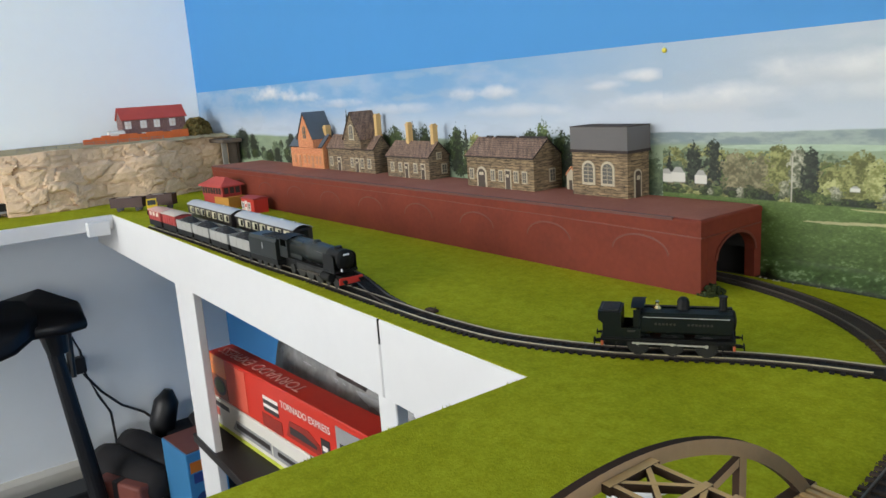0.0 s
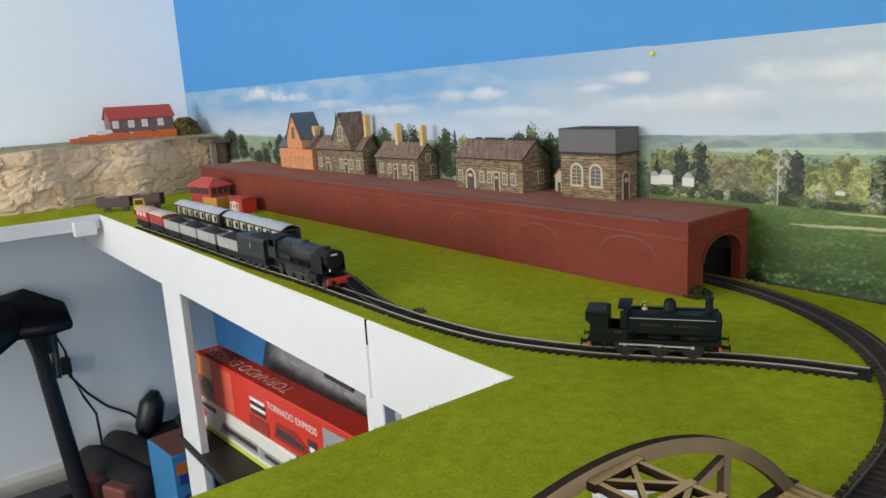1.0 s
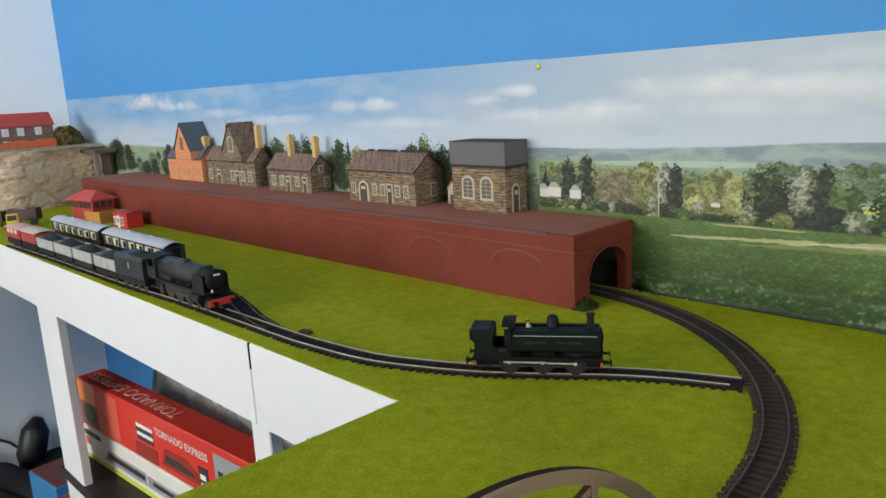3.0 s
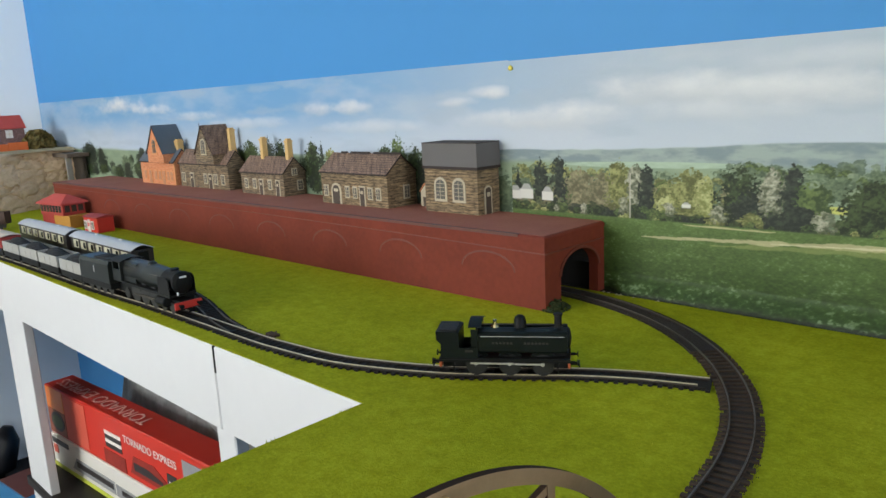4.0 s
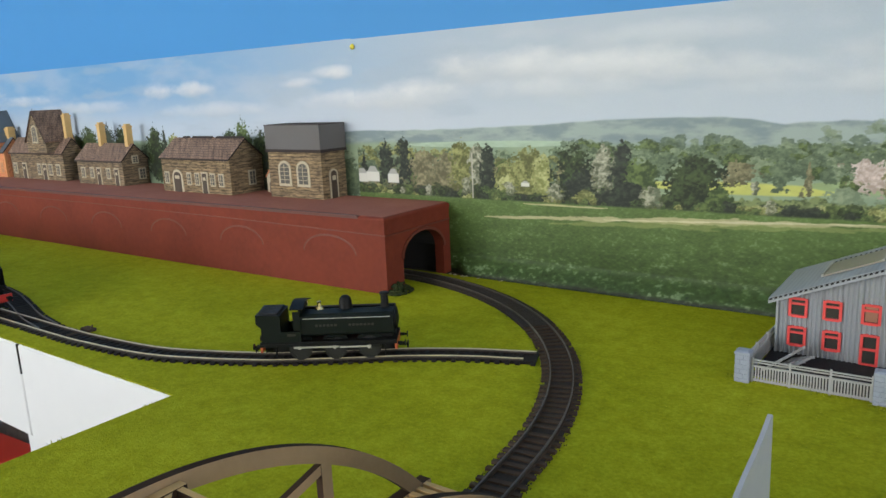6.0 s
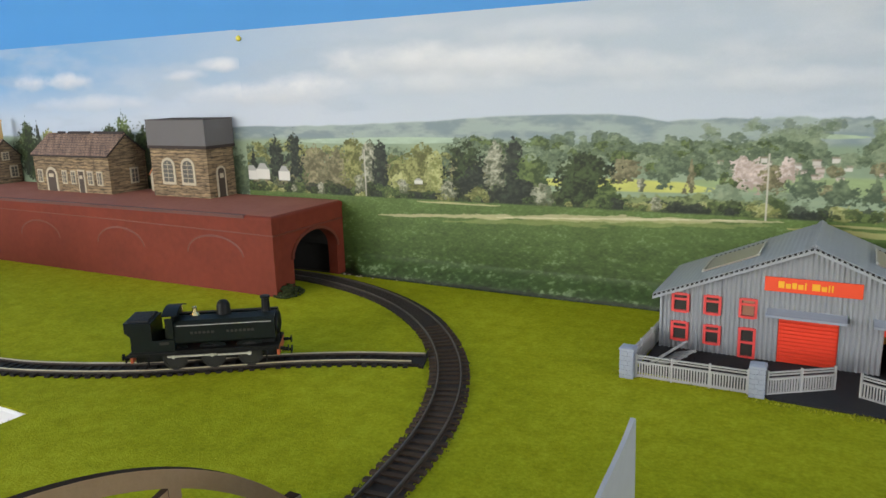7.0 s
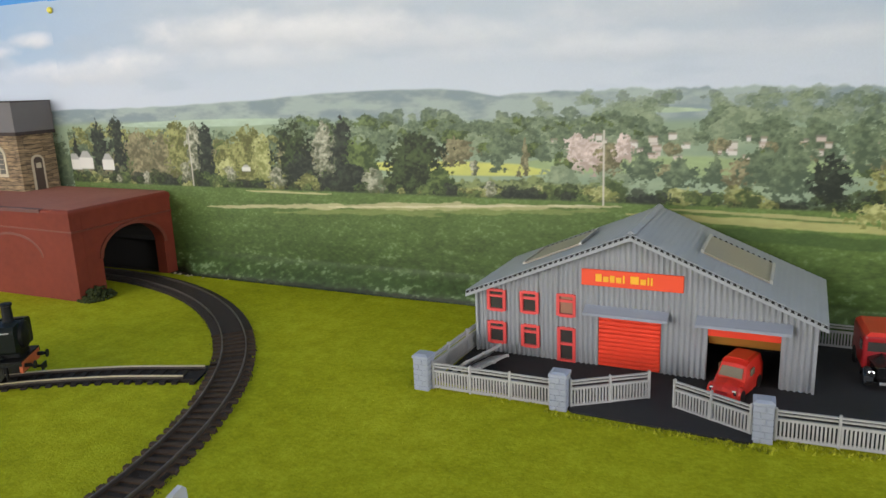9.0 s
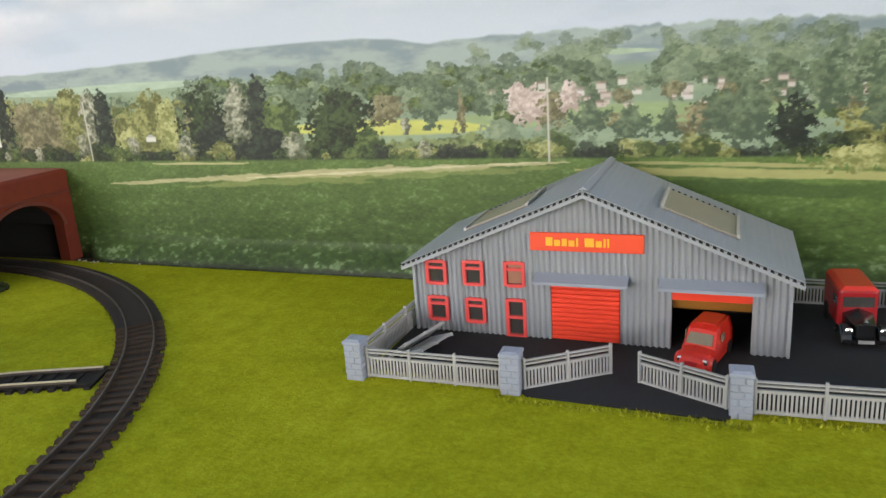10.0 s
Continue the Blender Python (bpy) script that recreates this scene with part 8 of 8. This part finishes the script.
for x, z0, z1, w, tone, shape in ((-0.416, 0.108, 0.142, 0.014, "deep", "point"), (-0.380, 0.104, 0.152, 0.024, "deep", "round"), (-0.352, 0.106, 0.158, 0.021, "deep", "tall"), (-0.322, 0.094, 0.142, 0.040, "brown", "round"), (-0.290, 0.094, 0.140, 0.044, "brown", "round"), (-0.268, 0.098, 0.152, 0.038, "olive", "round"), (-0.247, 0.104, 0.152, 0.018, "blossom", "tall"), (-0.234, 0.094, 0.151, 0.0165, "deep", "tall"), (-0.200, 0.094, 0.136, 0.040, "olive", "round"), (-0.180, 0.094, 0.147, 0.044, "olive", "round"), (-0.164, 0.094, 0.140, 0.024, "pale", "round"), (-0.210, 0.091, 0.118, 0.026, "pale", "round")):
    plant(fine, x, z0, z1, w, tone, shape)
for x, z0, z1, w, tone, shape in ((-0.128, 0.092, 0.151, 0.046, "dark", "round"), (-0.120, 0.088, 0.126, 0.032, "deep", "round"), (-0.095, 0.100, 0.152, 0.022, "blossom", "tall"), (-0.077, 0.096, 0.155, 0.019, "deep", "tall"), (-0.060, 0.090, 0.138, 0.034, "mid", "round"), (-0.070, 0.088, 0.114, 0.034, "deep", "round"), (-0.004, 0.090, 0.140, 0.056, "dark", "round"), (-0.016, 0.088, 0.118, 0.038, "dark", "round"), (0.018, 0.088, 0.112, 0.024, "mid", "round")):
    plant(fine, x, z0, z1, w, tone, shape)
# white cottages, then the hedge row in front of all
for x, z, w, hgt in ((-0.421, 0.1020, 0.020, 0.017), (-0.403, 0.1030, 0.021, 0.019), (-0.370, 0.1025, 0.017, 0.017), (-0.186, 0.105, 0.010, 0.006), (-0.205, 0.102, 0.006, 0.006)):
    sl = fine.window(x - 0.02, x + 0.02, z - 0.01, z + 0.03)
    X, Z = fine.X[sl], fine.Z[sl]
    f = np.abs(X - x) / (w / 2)
    body = step(1.06, 0.94, f) * step(-0.0008, 0.0008, Z - z)
    fine.over(body * step(0.0006, -0.0006, Z - z - hgt * np.minimum(0.99, 1.25 - 0.7 * f)) * 0.95, ink(178, 178, 172), sl)
    fine.over(body * step(0.0006, -0.0006, Z - z - hgt * 0.62) * 0.95, ink(226, 224, 214), sl)
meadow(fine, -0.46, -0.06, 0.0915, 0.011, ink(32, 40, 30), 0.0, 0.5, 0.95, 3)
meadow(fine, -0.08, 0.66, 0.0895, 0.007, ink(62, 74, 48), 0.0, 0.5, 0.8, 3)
for k in range(420):
    x = prng.uniform(-0.44, 0.58)
    q = noise.noise((x * 30, 2, 0)) + 0.25 * prng.uniform(-1, 1)
    w = 0.005 + 0.015 * prng.random() ** 1.6
    z = prng.uniform(0.0850, 0.093)
    plant(fine, x, z, z + w * prng.uniform(0.45, 0.8), w, "deep" if q < -0.16 else ("dark" if q < 0.02 else ("mid" if q < 0.22 else ("olive" if prng.random() < 0.6 else "pale"))), "round", 0.85)
for x, z, w in ((-0.356, 0.090, 0.008), (-0.316, 0.089, 0.013), (-0.262, 0.095, 0.017), (-0.205, 0.096, 0.014), (-0.150, 0.092, 0.017), (-0.046, 0.091, 0.020), (0.062, 0.090, 0.012)):
    plant(fine, x, z, z + w * 1.0, w, "blossom", "round", 0.85)
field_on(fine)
meadow(fine, -0.24, 0.17, 0.0775, 0.0050, ink(216, 204, 160), 0.017, 1.5, 0.62, 2)
meadow(fine, -0.16, 0.16, 0.0745, 0.0060, ink(150, 160, 96), 0.016, 1.2, 0.5, 4)
meadow(fine, -0.10, 0.15, 0.0800, 0.0018, ink(224, 214, 176), 0.012, 1.2, 0.7, 1)
meadow(fine, -0.19, -0.09, 0.0862, 0.0022, ink(196, 190, 140), 0.0, 0.5, 0.8, 3)
meadow(fine, 0.17, 0.46, 0.0775, 0.0060, ink(186, 182, 120), -0.006, 0.7, 0.8, 4)
meadow(fine, 0.20, 0.33, 0.0840, 0.0026, ink(190, 184, 128), -0.003, 0.6, 0.7, 5)
meadow(fine, 0.15, 0.70, 0.0660, 0.012, ink(70, 94, 50), -0.008, 0.7, 0.7, 1)
plant(fine, 0.350, 0.080, 0.096, 0.06, "pale")
for x, z0, z1 in ((0.1539, 0.086, 0.143), (-0.2540, 0.089, 0.140)):
    fine.over(step(0.0011, 0.0003, np.abs(fine.X - x)) * (fine.Z > z0) * (fine.Z < z1) * 0.85, ink(206, 200, 184))
# the wide sheet: woods behind the card houses
woods(wide, 60, -1.72, -0.43, 0.108, 0.124, (0.02, 0.04), ("hazedark", "deep", "dark"), 0.9, -0.05, 2.0)
for x, z0, z1, w, tone, shape in ((-1.845, 0.10, 0.168, 0.115, "deep", "round"), (-1.775, 0.10, 0.152, 0.07, "deep", "round"), (-1.62, 0.09, 0.132, 0.06, "hazedark", "round"), (-1.245, 0.11, 0.206, 0.030, "deep", "point"), (-1.16, 0.11, 0.175, 0.05, "dark", "tall"), (-1.06, 0.11, 0.172, 0.07, "dark", "round"), (-0.995, 0.11, 0.178, 0.034, "deep", "tall"), (-0.955, 0.11, 0.176, 0.034, "dark", "tall")):
    plant(wide, x, z0, z1, w, tone, shape)
for x, z0, z1, w, tone, shape in ((-0.86, 0.10, 0.174, 0.034, "dark", "tall"), (-0.835, 0.10, 0.170, 0.026, "deep", "point"), (-0.81, 0.10, 0.160, 0.05, "olive", "round"), (-0.672, 0.10, 0.167, 0.045, "dark", "round"), (-0.645, 0.10, 0.182, 0.042, "mid", "round"), (-0.610, 0.10, 0.168, 0.05, "dark", "round"), (-0.575, 0.10, 0.158, 0.05, "deep", "round")):
    plant(wide, x, z0, z1, w, tone, shape)
plant(wide, -0.447, 0.085, 0.140, 0.05, "hazedark")
plant(wide, -0.478, 0.085, 0.150, 0.05, "dark")
woods(wide, 110, -1.98, -0.43, 0.080, 0.096, (0.02, 0.04), ("dark", "hazedark", "dark", "deep"), 0.95)


def print_ink():
    """Paper that shows the painted colour, with the fine tooth of a matt print."""
    m = bpy.data.materials.new("matt_printed_paper")
    m.use_nodes = True
    nt = m.node_tree
    b = nt.nodes["Principled BSDF"]
    b.inputs["Roughness"].default_value, b.inputs["Specular IOR Level"].default_value = 0.55, 0.3
    at = nt.nodes.new("ShaderNodeAttribute")
    at.attribute_name = "ink"
    n, tc = nt.nodes.new("ShaderNodeTexNoise"), nt.nodes.new("ShaderNodeTexCoord")
    n.inputs["Scale"].default_value, n.inputs["Detail"].default_value = 900, 2
    nt.links.new(tc.outputs["Object"], n.inputs["Vector"])
    r = nt.nodes.new("ShaderNodeMapRange")
    r.inputs[3].default_value, r.inputs[4].default_value = 0.96, 1.04
    nt.links.new(n.outputs[0], r.inputs[0])
    x = nt.nodes.new("ShaderNodeMix")
    x.data_type, x.blend_type = "RGBA", "MULTIPLY"
    x.inputs["Factor"].default_value = 1.0
    nt.links.new(at.outputs["Color"], x.inputs["A"])
    nt.links.new(r.outputs[0], x.inputs["B"])
    nt.links.new(x.outputs["Result"], b.inputs["Base Color"])
    return m


PRINT_INK = print_ink()
PRINT_GAIN = 0.785


def paper(p, y, label):
    """The sheet as one fine grid that carries its picture."""
    nz, nx = p.X.shape
    n = nx * nz
    co = np.empty((n, 3))
    co[:, 0], co[:, 2] = p.X.ravel(), p.Z.ravel()
    curl = step(0.024, 0.0, co[:, 2]) * step(-0.284, -0.255, co[:, 0]) * 0.0130
    co[:, 1] = y - curl + 0.0004 * (grainy(co[:, 0] * 9, co[:, 2] * 6, 3) - 0.5)
    idx = np.arange(n).reshape(nz, nx)
    quads = np.stack((idx[:-1, :-1], idx[:-1, 1:], idx[1:, 1:], idx[1:, :-1]), -1).reshape(-1, 4)
    me = bpy.data.meshes.new("sheet")
    me.vertices.add(n)
    me.vertices.foreach_set("co", co.ravel())
    me.loops.add(quads.size)
    me.loops.foreach_set("vertex_index", quads.ravel().astype(np.int32))
    me.polygons.add(len(quads))
    me.polygons.foreach_set("loop_start", np.arange(0, quads.size, 4, dtype=np.int32))
    me.update(calc_edges=True)
    at = me.attributes.new("ink", "FLOAT_COLOR", "POINT")
    rgba = np.ones((n, 4))
    rgba[:, :3] = np.clip(p.C.reshape(-1, 3) * PRINT_GAIN, 0, 1)
    at.data.foreach_set("color", rgba.ravel())
    me.materials.append(PRINT_INK)
    ob = new("sheet", me)
    ob.parent = bd
    tagged(ob, label)


paper(wide, SHEET_Y, "left printed sheet with blue sky")
paper(fine, SHEET_Y - 0.0003, "right printed sheet with clouds and fields")
pin = solid("drawing_pin", lathe(B(), [(0.0030, 0), (0.0034, -0.0012), (0.0022, -0.0030), (0.0004, -0.0036)], (0, 0, 0), "y", 14), PIN, "yellow drawing pin in the backdrop", "drawing pin", pose(-0.4225, SHEET_Y - 0.0008, 0.2665))
